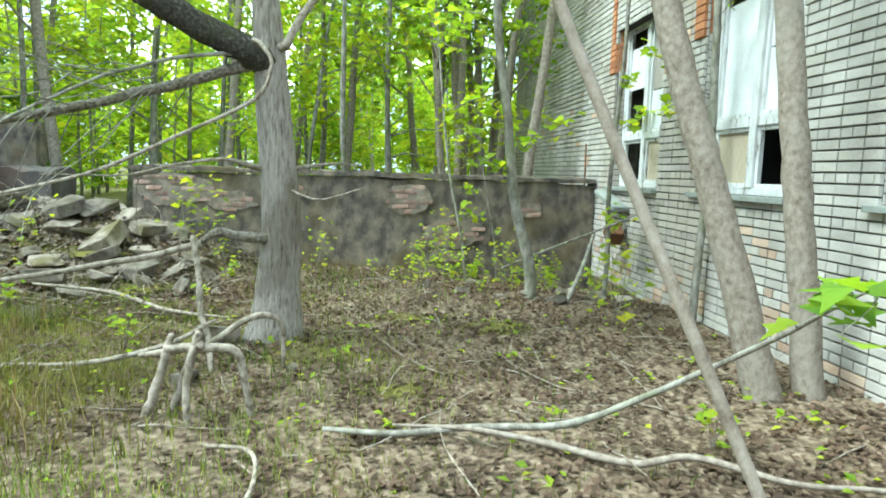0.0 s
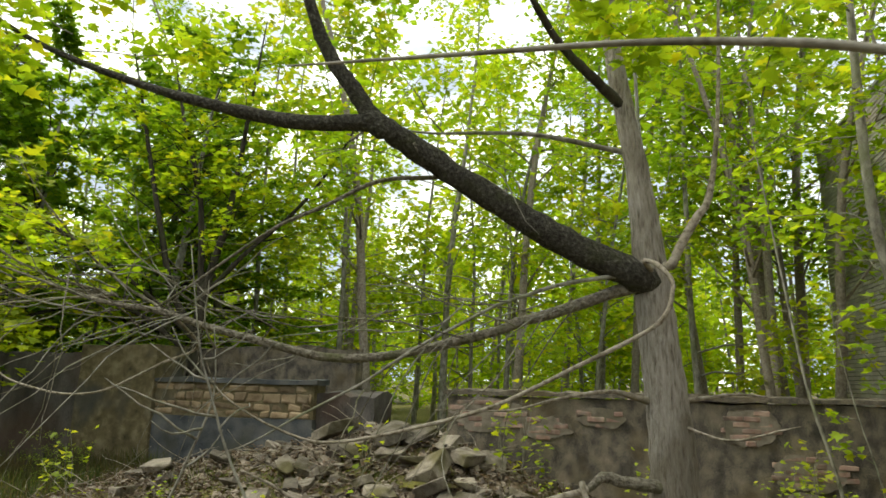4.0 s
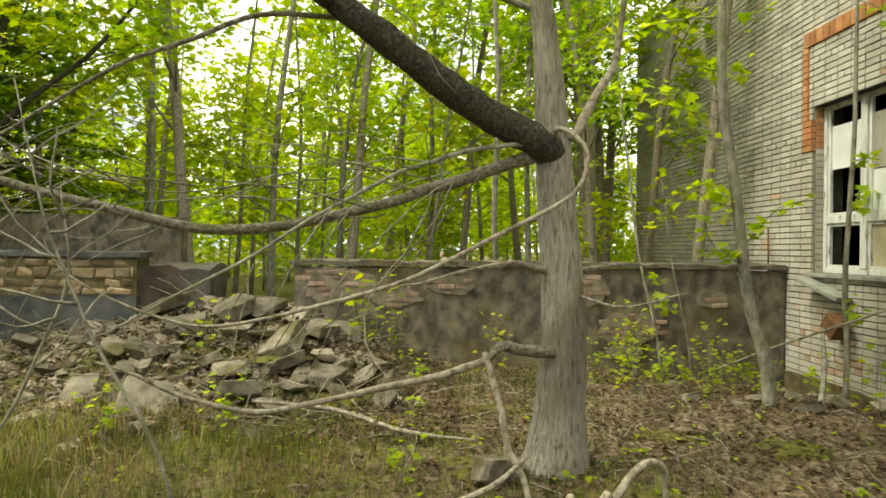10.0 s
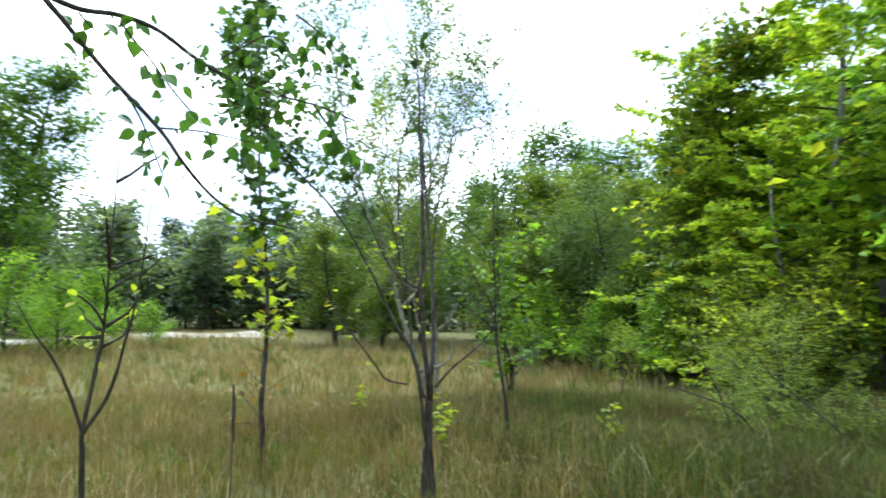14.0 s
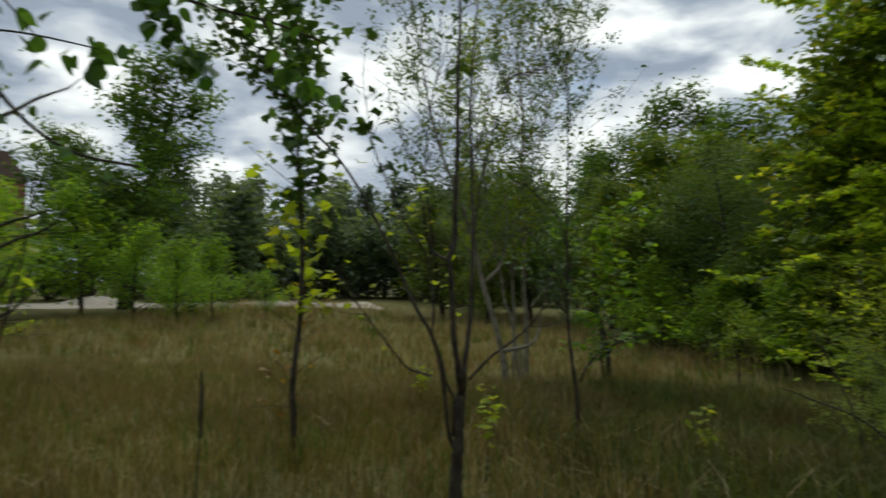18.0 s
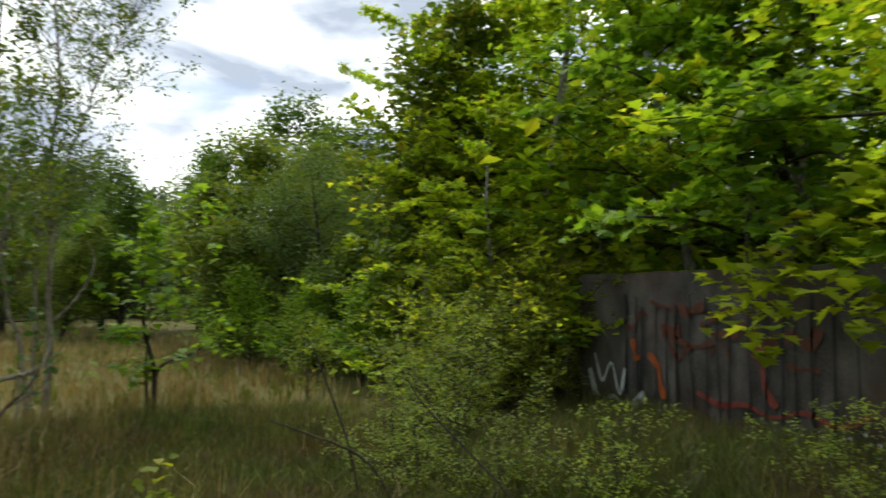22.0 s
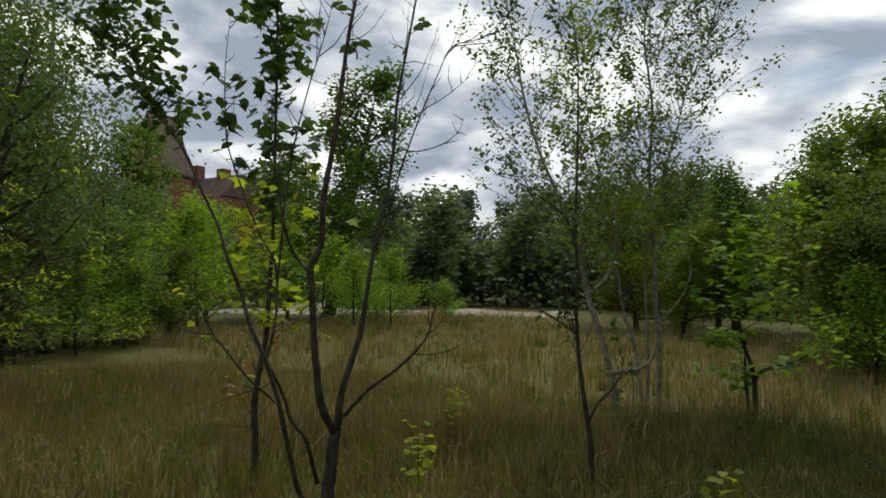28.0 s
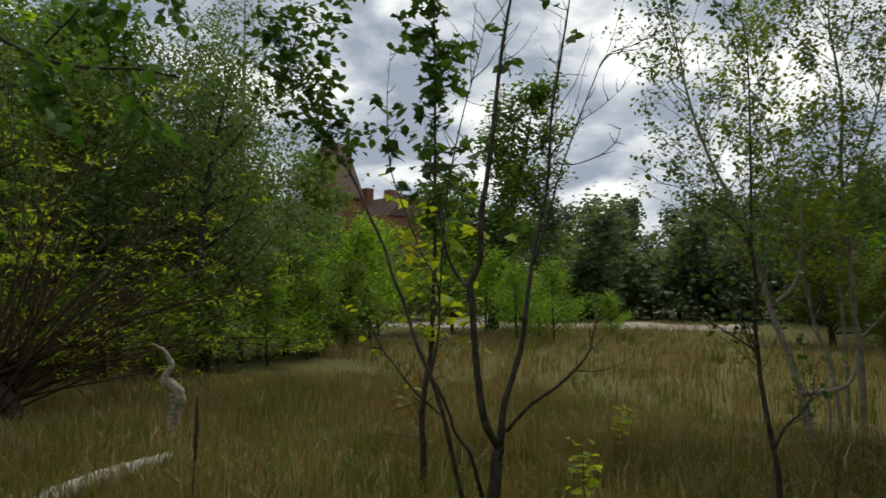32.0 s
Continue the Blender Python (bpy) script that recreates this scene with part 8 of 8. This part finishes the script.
twigs_and_leaves(lichen, lichen_tw, BARK, 0.004, LEAF_GREEN, 13, 0.14, "maple", 441, 0.03, 0.6, 0.3, "fresh green maple leaves")
fallen("fallen_branch", [(0.1, 3.5, 0.05), (0.5, 3.32, 0.1), (0.9, 3.22, 0.06), (1.3, 2.98, 0.05), (1.6, 2.93, 0.1), (2.0, 2.72, 0.06), (2.4, 2.66, 0.05), (3.1, 2.4, 0.08)], [0.008, 0.014, 0.02, 0.022, 0.019, 0.016, 0.013, 0.008], BARK_SMOOTH, "grey-brown fallen branch across the litter")
fallen("fallen_branch", [(-0.9, 3.3, 0.03), (-0.6, 3.05, 0.1), (-0.55, 2.7, 0.05), (-0.7, 2.4, 0.03)], [0.01, 0.012, 0.012, 0.008], DEADWOOD, "short crooked dead branch")
fallen("fallen_branch", [(-2.6, 4.6, 0.06), (-2.0, 4.5, 0.1), (-1.5, 4.6, 0.2), (-1.2, 4.8, 0.34)], [0.012, 0.018, 0.02, 0.012], DEADWOOD, "pale dead branch propped on the ground")
fallen("fallen_branch", [(-3.3, 6.4, 0.3), (-2.6, 6.5, 0.2), (-2.0, 6.2, 0.1), (-1.4, 6.1, 0.05)], [0.014, 0.02, 0.02, 0.012], DEADWOOD, "grey branch lying over the rubble's foot")
fallen("fallen_branch", [(2.2, 7.2, 0.0), (2.5, 7.6, 0.35), (2.8, 8.1, 0.75)], [0.03, 0.03, 0.022], BARK, "mossy pole leaning on the facade")
fallen("fallen_branch", [(1.6, 8.2, 0.25), (2.2, 8.0, 0.55), (2.9, 7.5, 0.95), (3.2, 7.1, 1.2)], [0.01, 0.014, 0.013, 0.006], BARK, "thin grey branch resting against the facade")
block = empty("stone_block", -1.36, 5.3, float(ground_z(-1.36, 5.3)), "broken lump of concrete lying by the maple's foot", "stone")
stone(block, -1.36, 5.3, float(ground_z(-1.36, 5.3)) + 0.06, 0.34, 5, 0.2)
# weathered root stock with stubs, like a small trestle
root = empty("root_stock", -1.05, 3.75, float(ground_z(-1.05, 3.75)), "bleached root stock with bent stubs standing in the grass", "deadwood")
for pts, rad in (([(-1.35, 3.7, -0.05), (-1.25, 3.72, 0.25), (-1.18, 3.75, 0.5)], [0.03, 0.028, 0.022]), ([(-1.22, 3.8, -0.05), (-1.1, 3.76, 0.3), (-1.02, 3.72, 0.52)], [0.028, 0.03, 0.024]), ([(-1.22, 3.74, 0.42), (-1, 3.74, 0.43), (-0.82, 3.76, 0.4), (-0.77, 3.77, 0.2), (-0.74, 3.78, -0.05)], [0.03, 0.028, 0.026, 0.024, 0.026]),
                 ([(-1, 3.8, 0.42), (-0.78, 4, 0.55), (-0.62, 4.1, 0.5), (-0.6, 4.12, 0.2)], [0.022, 0.02, 0.018, 0.012]), ([(-1.4, 3.85, 0.35), (-1.2, 3.76, 0.4), (-1, 3.72, 0.45)], [0.014, 0.024, 0.024]), ([(-1.05, 3.7, 0.45), (-1.08, 3.65, 0.2), (-1.05, 3.6, -0.05)], [0.022, 0.022, 0.02])):
    stem_part("stub", pts, rad, DEADWOOD, root, sides=8)

# sagging gutter piece below the first window and a rod at the wall
pipe = empty("gutter_piece", 3.2, 8.8, 1.2, "bent rusty gutter end hanging below the window sill", "gutter")
part("trough", box_bm(-0.06, 0.15, -0.45, 0.4, -0.06, 0.0, 0.012), SILL, pipe, m=pose(0, 0, 0, 14, 0, 0))
part("end_plate", box_bm(-0.09, 0.1, -0.62, -0.36, -0.2, 0.02, 0.012), RUST, pipe, m=pose(0, 0, -0.1, 38, 0, 0))
rod = piece("iron_rod", tubes_mesh("iron_rod", [tube(np.array([(3.3, 10.15, 1.2), (3.3, 10.15, 1.6), (3.29, 10.15, 2.0)]), [0.014, 0.014, 0.012], 6, 0.0)]), RUST)
tagged(rod, "rusty iron rod standing on the low wall", "rod")

# fallen birch and twisted stump at the meadow's edge
log = empty("fallen_birch", -9.3, -2.5, 0.0, "fallen birch log with peeling white bark in the grass", "log")
stem_part("trunk", [(-8.4, -1.5, 0.03), (-8.69, -1.77, 0.08), (-8.89, -1.97, 0.1), (-9.36, -2.27, 0.11), (-9.75, -2.41, 0.12), (-9.95, -2.48, 0.14)], [0.085, 0.09, 0.088, 0.08, 0.07, 0.05], BARK_BIRCH, log, sides=12, n=40)
snag = empty("tree_stump", -10.46, -3.64, float(ground_z(-10.46, -3.64)), "twisted grey dead stem standing in the tall grass", "stump")
stem_part("trunk", [(-10.44, -3.6, -0.1), (-10.46, -3.64, 0.02), (-10.47, -3.63, 0.3), (-10.51, -3.62, 0.52), (-10.46, -3.64, 0.64), (-10.37, -3.67, 0.75), (-10.43, -3.65, 0.9), (-10.36, -3.68, 1.06), (-10.24, -3.73, 1.16)], [0.075, 0.07, 0.07, 0.085, 0.075, 0.05, 0.035, 0.026, 0.008], DEADWOOD, snag, sides=12, n=48, lump=0.12)

# near overhanging leafy twigs
def overhang(pts, count, size, thick, thin, seed):
    """A thin leafy twig of the tree that reaches over the walk."""
    g = np.random.default_rng(seed)
    base = np.array(hang_tree.location)
    line = smooth_line(pts, 8 * len(pts)) - base
    piece("twig", tubes_mesh("twig", [tube(line, [thick, (thick + thin) / 2, thin], 6, 0.04, seed)]), BARK_DARK, hang_tree)
    spots = leaf_spots([line[len(line) // 5:]], count, 0.035, g) - np.array([0, 0, 0.02])
    piece("foliage", leaves_mesh("foliage", spots, size, "ovate", 0.3, 0.9, seed), LEAF_DARK, hang_tree, "drooping oval leaves with pointed tips")


hang_tree = make_tree(300, 8.0, 0.11, BARK_DARK, LEAF_DARK, "dark-leaved tree reaching over the meadow path", 900, 0.1, "oval", 0.12, crown_from=0.45, limbs=14, limb_len=0.25, twigs=4, x=-4.4, y=-1.2)
for root in ([(-4.4, -1.2, 3.4), (-5.6, -0.6, 3.5), (-7.03, 0.23, 2.68)], [(-4.4, -1.2, 3.7), (-5.8, -0.5, 3.7), (-7.48, -0.10, 2.93)]):
    stem_part("limb", root, [0.035, 0.022, 0.011], BARK_DARK, hang_tree, sides=8, n=16)
overhang([(-7.03, 0.23, 2.68), (-7.07, 0.30, 2.59), (-7.16, 0.42, 2.42), (-7.26, 0.56, 2.25), (-7.30, 0.65, 2.11), (-7.34, 0.75, 1.99), (-7.38, 0.86, 1.92), (-7.44, 1.01, 1.89)], 16, 0.055, 0.010, 0.004, 301)
overhang([(-7.20, 0.47, 2.36), (-7.23, 0.51, 2.27), (-7.25, 0.54, 2.18), (-7.29, 0.57, 2.07)], 15, 0.06, 0.004, 0.002, 302)
overhang([(-7.26, 0.57, 2.25), (-7.35, 0.69, 2.26), (-7.44, 0.81, 2.25), (-7.50, 0.91, 2.23)], 20, 0.06, 0.004, 0.002, 303)
overhang([(-7.27, 0.40, 2.67), (-7.29, 0.45, 2.60), (-7.30, 0.50, 2.54), (-7.34, 0.58, 2.42), (-7.37, 0.66, 2.32), (-7.40, 0.73, 2.23)], 20, 0.062, 0.005, 0.002, 304)
overhang([(-7.48, -0.10, 2.93), (-7.64, 0.02, 2.91), (-7.77, 0.13, 2.94), (-7.89, 0.26, 2.92), (-8.03, 0.41, 2.82), (-8.14, 0.57, 2.75), (-8.27, 0.77, 2.71), (-8.36, 0.95, 2.68), (-8.45, 1.14, 2.62)], 34, 0.065, 0.014, 0.005, 305)
overhang([(-8.00, 0.47, 2.77), (-8.04, 0.56, 2.73), (-8.07, 0.65, 2.61), (-8.10, 0.72, 2.49), (-8.11, 0.78, 2.41)], 46, 0.075, 0.006, 0.002, 306)
overhang([(-8.08, 0.51, 2.85), (-8.14, 0.61, 2.94), (-8.19, 0.72, 3.01), (-8.24, 0.85, 2.96), (-8.27, 0.92, 2.90)], 34, 0.07, 0.006, 0.002, 307)
overhang([(-8.28, 0.94, 2.66), (-8.31, 1.03, 2.53), (-8.34, 1.11, 2.43), (-8.37, 1.24, 2.34)], 20, 0.085, 0.006, 0.002, 308)
overhang([(-8.34, 0.83, 3.20), (-8.40, 0.98, 3.09), (-8.44, 1.10, 2.96), (-8.47, 1.20, 2.85)], 32, 0.07, 0.006, 0.002, 309)
overhang([(-7.08, 0.35, 2.62), (-7.11, 0.38, 2.58), (-7.14, 0.41, 2.57)], 6, 0.06, 0.004, 0.002, 310)

# sandy track beyond the meadow, with small heaps
tu, tv = np.meshgrid(np.linspace(0, 1, 34), np.linspace(-1, 1, 13), indexing="ij")
t_mid = smooth_line([(-36.5, -31, 0), (-39.5, -24, 0), (-42.0, -18, 0), (-44.5, -13.5, 0), (-47.0, -10.5, 0)], 34)
t_side = np.gradient(t_mid, axis=0)
t_side = np.stack([-t_side[:, 1], t_side[:, 0]], -1) / np.hypot(t_side[:, 0], t_side[:, 1])[:, None]
t_wide = 4.6 * np.sin(np.linspace(0.35, 2.8, 34)) ** 0.5 * (1 + 0.2 * np.sin(np.linspace(0, 14, 34)))
track_x, track_y = t_mid[:, :1] + t_side[:, :1] * t_wide[:, None] * tv, t_mid[:, 1:2] + t_side[:, 1:] * t_wide[:, None] * tv
heaps = 0.55 * np.exp(-((track_x + 40) / 1.5) ** 2 - ((track_y + 25.5) / 1.6) ** 2) + 0.3 * np.exp(-((track_x + 44) / 1.6) ** 2 - ((track_y + 15.5) / 2.0) ** 2) + 0.2 * np.exp(-((track_x + 47.5) / 1.2) ** 2 - ((track_y + 10.5) / 1.4) ** 2)
track_z = ground_z(track_x, track_y) + 0.06 + 0.03 * np.sin(track_x * 0.9) * np.cos(track_y * 0.8) + heaps - 0.2 * np.clip((np.abs(tv) - 0.8) / 0.2, 0, 1)
ti_, tj_ = np.meshgrid(np.arange(33), np.arange(12), indexing="ij")
ta = ti_ * 13 + tj_
tagged(piece("sand_track", mesh_of("sand_track", np.stack([track_x, track_y, track_z], -1).reshape(-1, 3), np.stack([ta, ta + 13, ta + 14, ta + 1], -1).reshape(-1, 4), True), SAND), "pale sandy track with small heaps beyond the meadow", "road", kind="structure")

# the old red brick house behind the trees
house = empty("brick_house", -56, -59.6, -0.5, "derelict red brick house with steep gable and chimneys", "house")
part("wall", box_bm(-1.5, 2, -7.7, -0.7, 0, 15.3), BRICK_FAR, house)
gv = np.array([(2.0, -7.7, 15.3), (2.0, -0.7, 15.3), (2.0, -4.2, 22.3), (1.5, -7.7, 15.3), (1.5, -0.7, 15.3), (1.5, -4.2, 22.3)])
gable_bm = bmesh.new()
vs = [gable_bm.verts.new(v) for v in gv]
for f in ((0, 1, 2), (5, 4, 3), (0, 3, 4, 1), (1, 4, 5, 2), (2, 5, 3, 0)):
    gable_bm.faces.new([vs[i] for i in f])
part("gable", gable_bm, BRICK_FAR, house)
for s in (-1, 1):
    bm = bmesh.new()
    y_e = -8.1 if s < 0 else -0.3
    q = [bm.verts.new(v) for v in ((2.4, y_e, 15.2), (2.4, -4.2, 22.75), (-1.5, -4.2, 22.75), (-1.5, y_e, 15.2), (2.4, y_e, 14.9), (2.4, -4.2, 22.4), (-1.5, -4.2, 22.4), (-1.5, y_e, 14.9))]
    for f in ((0, 1, 2, 3), (7, 6, 5, 4), (0, 4, 5, 1), (3, 2, 6, 7), (0, 3, 7, 4)):
        bm.faces.new([q[i] for i in f])
    part("roof", bm, TILE_ROOF, house, "dark tiled roof slope")
part("cornice", box_bm(1.95, 2.3, -7.9, -0.5, 14.9, 15.3, 0.05), STONE_TRIM, house)
part("wing", box_bm(-10, -1.52, -9.4, 4.2, 0, 12.6), BRICK_FAR, house)
wing_bm = box_bm(-10.3, -1.55, -9.4, 4.4, 12.6, 15.4)
for v in wing_bm.verts:
    if v.co.z > 14.5:
        v.co.x = -5.5 + (v.co.x + 5.5) * 0.35
part("wing_roof", wing_bm, TILE_ROOF, house)
for y, z in ((-3.5, 17.0), (1.2, 16.2)):
    part("chimney", box_bm(-4.6, -3.4, y, y + 1.2, 13.6, z, 0.05), BRICK_FAR, house)
# window boxes take the near-black colour as the shade of rooms behind
for y in (-7.0, -4.8, -2.6):
    for z in (4.0, 8.5, 12.1):
        w = part("window", box_bm(1.9, 2.06, y, y + 1.2, z, z + 2.0), DARK, house)
        part("window_head", box_bm(1.95, 2.18, y - 0.15, y + 1.35, z + 2.0, z + 2.3, 0.03), STONE_TRIM, w)
        part("window_bar", box_bm(2.06, 2.1, y + 0.54, y + 0.66, z, z + 2.0), STONE_TRIM, w)
part("window", box_bm(1.9, 2.06, -4.9, -3.5, 17.0, 18.9), DARK, house)
for y in (0.2, 2.4):
    for z in (4.0, 8.5):
        part("window", box_bm(-1.6, -1.44, y, y + 1.2, z, z + 2.0), DARK, house)

# moss cushions on the ground and the rubble's foot
def moss_patch(x, y, z, rx_, ry_, seed):
    n, rings = 22, 5
    ang = np.linspace(0, 2 * np.pi, n, endpoint=False)
    v = [(0, 0, 0.026)]
    for k in range(1, rings + 1):
        f = k / rings
        for a in ang:
            w = 1 + 0.55 * noise.noise(Vector((math.cos(a) * 1.9 + seed, math.sin(a) * 1.9, 0))) + 0.35 * noise.noise(Vector((math.cos(a) * 5 + seed, math.sin(a) * 5, 2)))
            h = 0.022 * (1 - f ** 2) + 0.025 * (1 - f) * noise.noise(Vector((math.cos(a) * f * 6, math.sin(a) * f * 6, seed))) - (0.03 if k == rings else 0)
            v.append((rx_ * f * w * math.cos(a), ry_ * f * w * math.sin(a), h))
    i = np.arange(n)
    quads = [np.stack([1 + (k - 1) * n + i, 1 + k * n + i, 1 + k * n + np.roll(i, -1), 1 + (k - 1) * n + np.roll(i, -1)], -1) for k in range(1, rings)]
    tris = np.stack([np.zeros(n, dtype=int), 1 + i, 1 + np.roll(i, -1)], -1)
    ob = piece("moss_patch", mesh_of("moss_patch", np.array(v), [np.vstack(quads), tris], True), MOSS, m=Matrix.Translation((x, y, z)))
    tagged(ob, "low yellow-brown moss cushion on the ground", "moss", "moss cushions")


for k, (x, y, rx_, ry_) in enumerate(((-0.5, 5.0, 0.45, 0.3), (-1.35, 5.6, 0.4, 0.3), (-2.0, 6.9, 0.55, 0.3), (-2.7, 7.7, 0.5, 0.35), (-1.1, 7.4, 0.4, 0.3), (-3.5, 8.4, 0.35, 0.25), (0.3, 6.4, 0.4, 0.25), (1.2, 6.0, 0.35, 0.3), (-4.9, 7.6, 0.35, 0.25), (0.1, 4.2, 0.3, 0.2))):
    moss_patch(x, y, float(ground_z(x, y) + mound_z(x, y)) + 0.005, rx_, ry_, k * 1.9)
# leafy sprouts before the low wall
for k, (x, y, s_) in enumerate(((-2.45, 9.25, 1.35), (-2.2, 9.35, 1.1), (-2.7, 9.1, 0.9), (2.2, 9.3, 1.0), (1.75, 8.7, 0.9), (2.5, 9.2, 1.2), (-0.9, 9.3, 0.8), (0.9, 9.35, 1.0), (1.1, 9.5, 1.1), (1.4, 9.3, 1.0), (0.6, 8.6, 0.8), (1.0, 8.3, 0.9), (1.7, 8.2, 0.7), (1.3, 7.8, 0.6), (0.5, 7.9, 0.6))):
    copy_thing(SEEDS[2 - k % 2], Matrix.LocRotScale((x, y, float(ground_z(x, y) + mound_z(x, y))), Euler((0, 0, k * 1.3)), (s_,) * 3))

# bricks of the facade: stretchers in line, every fourth course of headers
brick_meshes = {}


def brick_mesh(length, depth, height, key):
    """A brick with its outer edges chamfered, face towards -x, lower corner at the origin."""
    if key not in brick_meshes:
        c, l, h, d = 0.0035, length, height, depth
        v = [(0, c, c), (0, l - c, c), (0, l - c, h - c), (0, c, h - c), (c, 0, 0), (c, l, 0), (c, l, h), (c, 0, h), (d, 0, 0), (d, l, 0), (d, l, h), (d, 0, h)]
        f = [(3, 2, 1, 0), (0, 1, 5, 4), (1, 2, 6, 5), (2, 3, 7, 6), (3, 0, 4, 7), (4, 5, 9, 8), (5, 6, 10, 9), (6, 7, 11, 10), (7, 4, 8, 11)]
        brick_meshes[key] = (np.array(v), np.array(f))
    return brick_meshes[key]


near_mesh = {}
far_v, far_f, far_n = [], [], 0
tan_v, tan_f = [], []


def tan_share(y, z):
    """How many bricks are of the browner kind: mostly in patches near the ground."""
    return 0.015 + 0.45 * max(0.0, 1 - abs(z) / 1.3) * (noise.noise(Vector((y * 0.8, z * 1.1, 3))) > 0.02)


row = 0
z = Z0
near_count = 0
while z < Z1 - 0.04:
    header = row % 4 == 3
    step = BRICK_L / 2 if header else BRICK_L
    marks = np.arange(Y0, Y1 - 1e-6, step)
    for y in marks:
        y_a, y_b = y, min(y + step, Y1)
        cut = False
        for a, b in WINDOWS:
            if WIN_Z[0] - 0.03 <= z + COURSE / 2 <= WIN_Z[1]:
                if y_a >= a - 0.02 and y_b <= b + 0.02:
                    cut = True
                elif y_a < b < y_b:
                    y_a = b
                elif y_a < a < y_b:
                    y_b = a
        if cut or y_b - y_a < 0.05:
            continue
        length = round(y_b - y_a - 0.012, 3)
        push = rng.normal(0, 0.0022)
        if near_count < 290 and 4.0 < y_a < 5.2 and -0.1 < z < 3.6:
            key = ("brick", length)
            if key not in near_mesh:
                v, f = brick_mesh(length, 0.032, COURSE - 0.015, key)
                near_mesh[key] = mesh_of("brick", v, f)
            pick = BRICK_TAN if rng.uniform() < tan_share(y_a, z) else BRICK_WHITE
            me = near_mesh[key] if pick == BRICK_WHITE else near_mesh.setdefault(key + ("tan",), near_mesh[key].copy())
            if pick == BRICK_TAN and me.materials:
                me.materials[0] = BRICK_TAN
            piece("brick", me, pick, building, m=Matrix.Translation((FX + push, y_a, z)))
            near_count += 1
        else:
            v, f = brick_mesh(length, 0.034, COURSE - 0.015, ("far", length))
            if rng.uniform() < tan_share(y_a, z):
                tan_v.append(v + np.array([FX + push, y_a, z]))
                tan_f.append(f + 12 * len(tan_f))
                continue
            far_v.append(v + np.array([FX + push, y_a, z]))
            far_f.append(f + far_n)
            far_n += len(v)
    z += COURSE
    row += 1
tagged(piece("brickwork", mesh_of("brickwork", np.vstack(far_v), np.vstack(far_f)), BRICK_WHITE_FAR, building), kind="stuff")
tagged(piece("brickwork", mesh_of("brickwork", np.vstack(tan_v), np.vstack(tan_f)), BRICK_TAN_FAR, building), kind="stuff")
# reveals: brick ends in the sides of the window openings
for a, b in WINDOWS:
    zz = WIN_Z[0]
    while zz < WIN_Z[1] - 0.08:
        mat = BRICK_RED if zz > 2.99 else BRICK_WHITE
        key = ("reveal", mat.name)
        if key not in near_mesh:
            me = bpy.data.meshes.new("brick")
            bm = box_bm(0.036, 0.136, -0.006, 0.006, 0, COURSE - 0.011, 0.003)
            bm.to_mesh(me)
            bm.free()
            near_mesh[key] = me
        for edge in (a, b):
            piece("brick", near_mesh[key], mat, building, m=Matrix.Translation((FX, edge, zz)))
        zz += COURSE
# red surrounds, set slightly proud
for a, b in WINDOWS:
    spots = []
    zz = 2.99
    while zz < 4.36:
        spots += [(b + 0.004, zz, 0.205, 0.0) if zz < 3.4 else (b + 0.105, zz, 0.104, 0.0), (a - 0.112, zz, 0.108, 0.0)]
        zz += COURSE
    yy = a - 0.112
    while yy < b + 0.2:
        spots += [(yy, 4.405, 0.124, 0.1)]
        yy += 0.1345
    for k in range(5):
        spots += [(a - 0.112 - 0.42, 4.07 + k * COURSE, 0.25, 0.0)]
    for yy, zz, ln, tall in spots:
        key = ("red", ln, tall)
        if key not in near_mesh:
            v, f = brick_mesh(ln, 0.06, COURSE - 0.01 if not tall else 0.19, key)
            near_mesh[key] = mesh_of("brick", v, f)
        piece("brick", near_mesh[key], BRICK_RED, building, m=Matrix.Translation((FX - 0.03 + rng.normal(0, 0.002), yy, zz)))
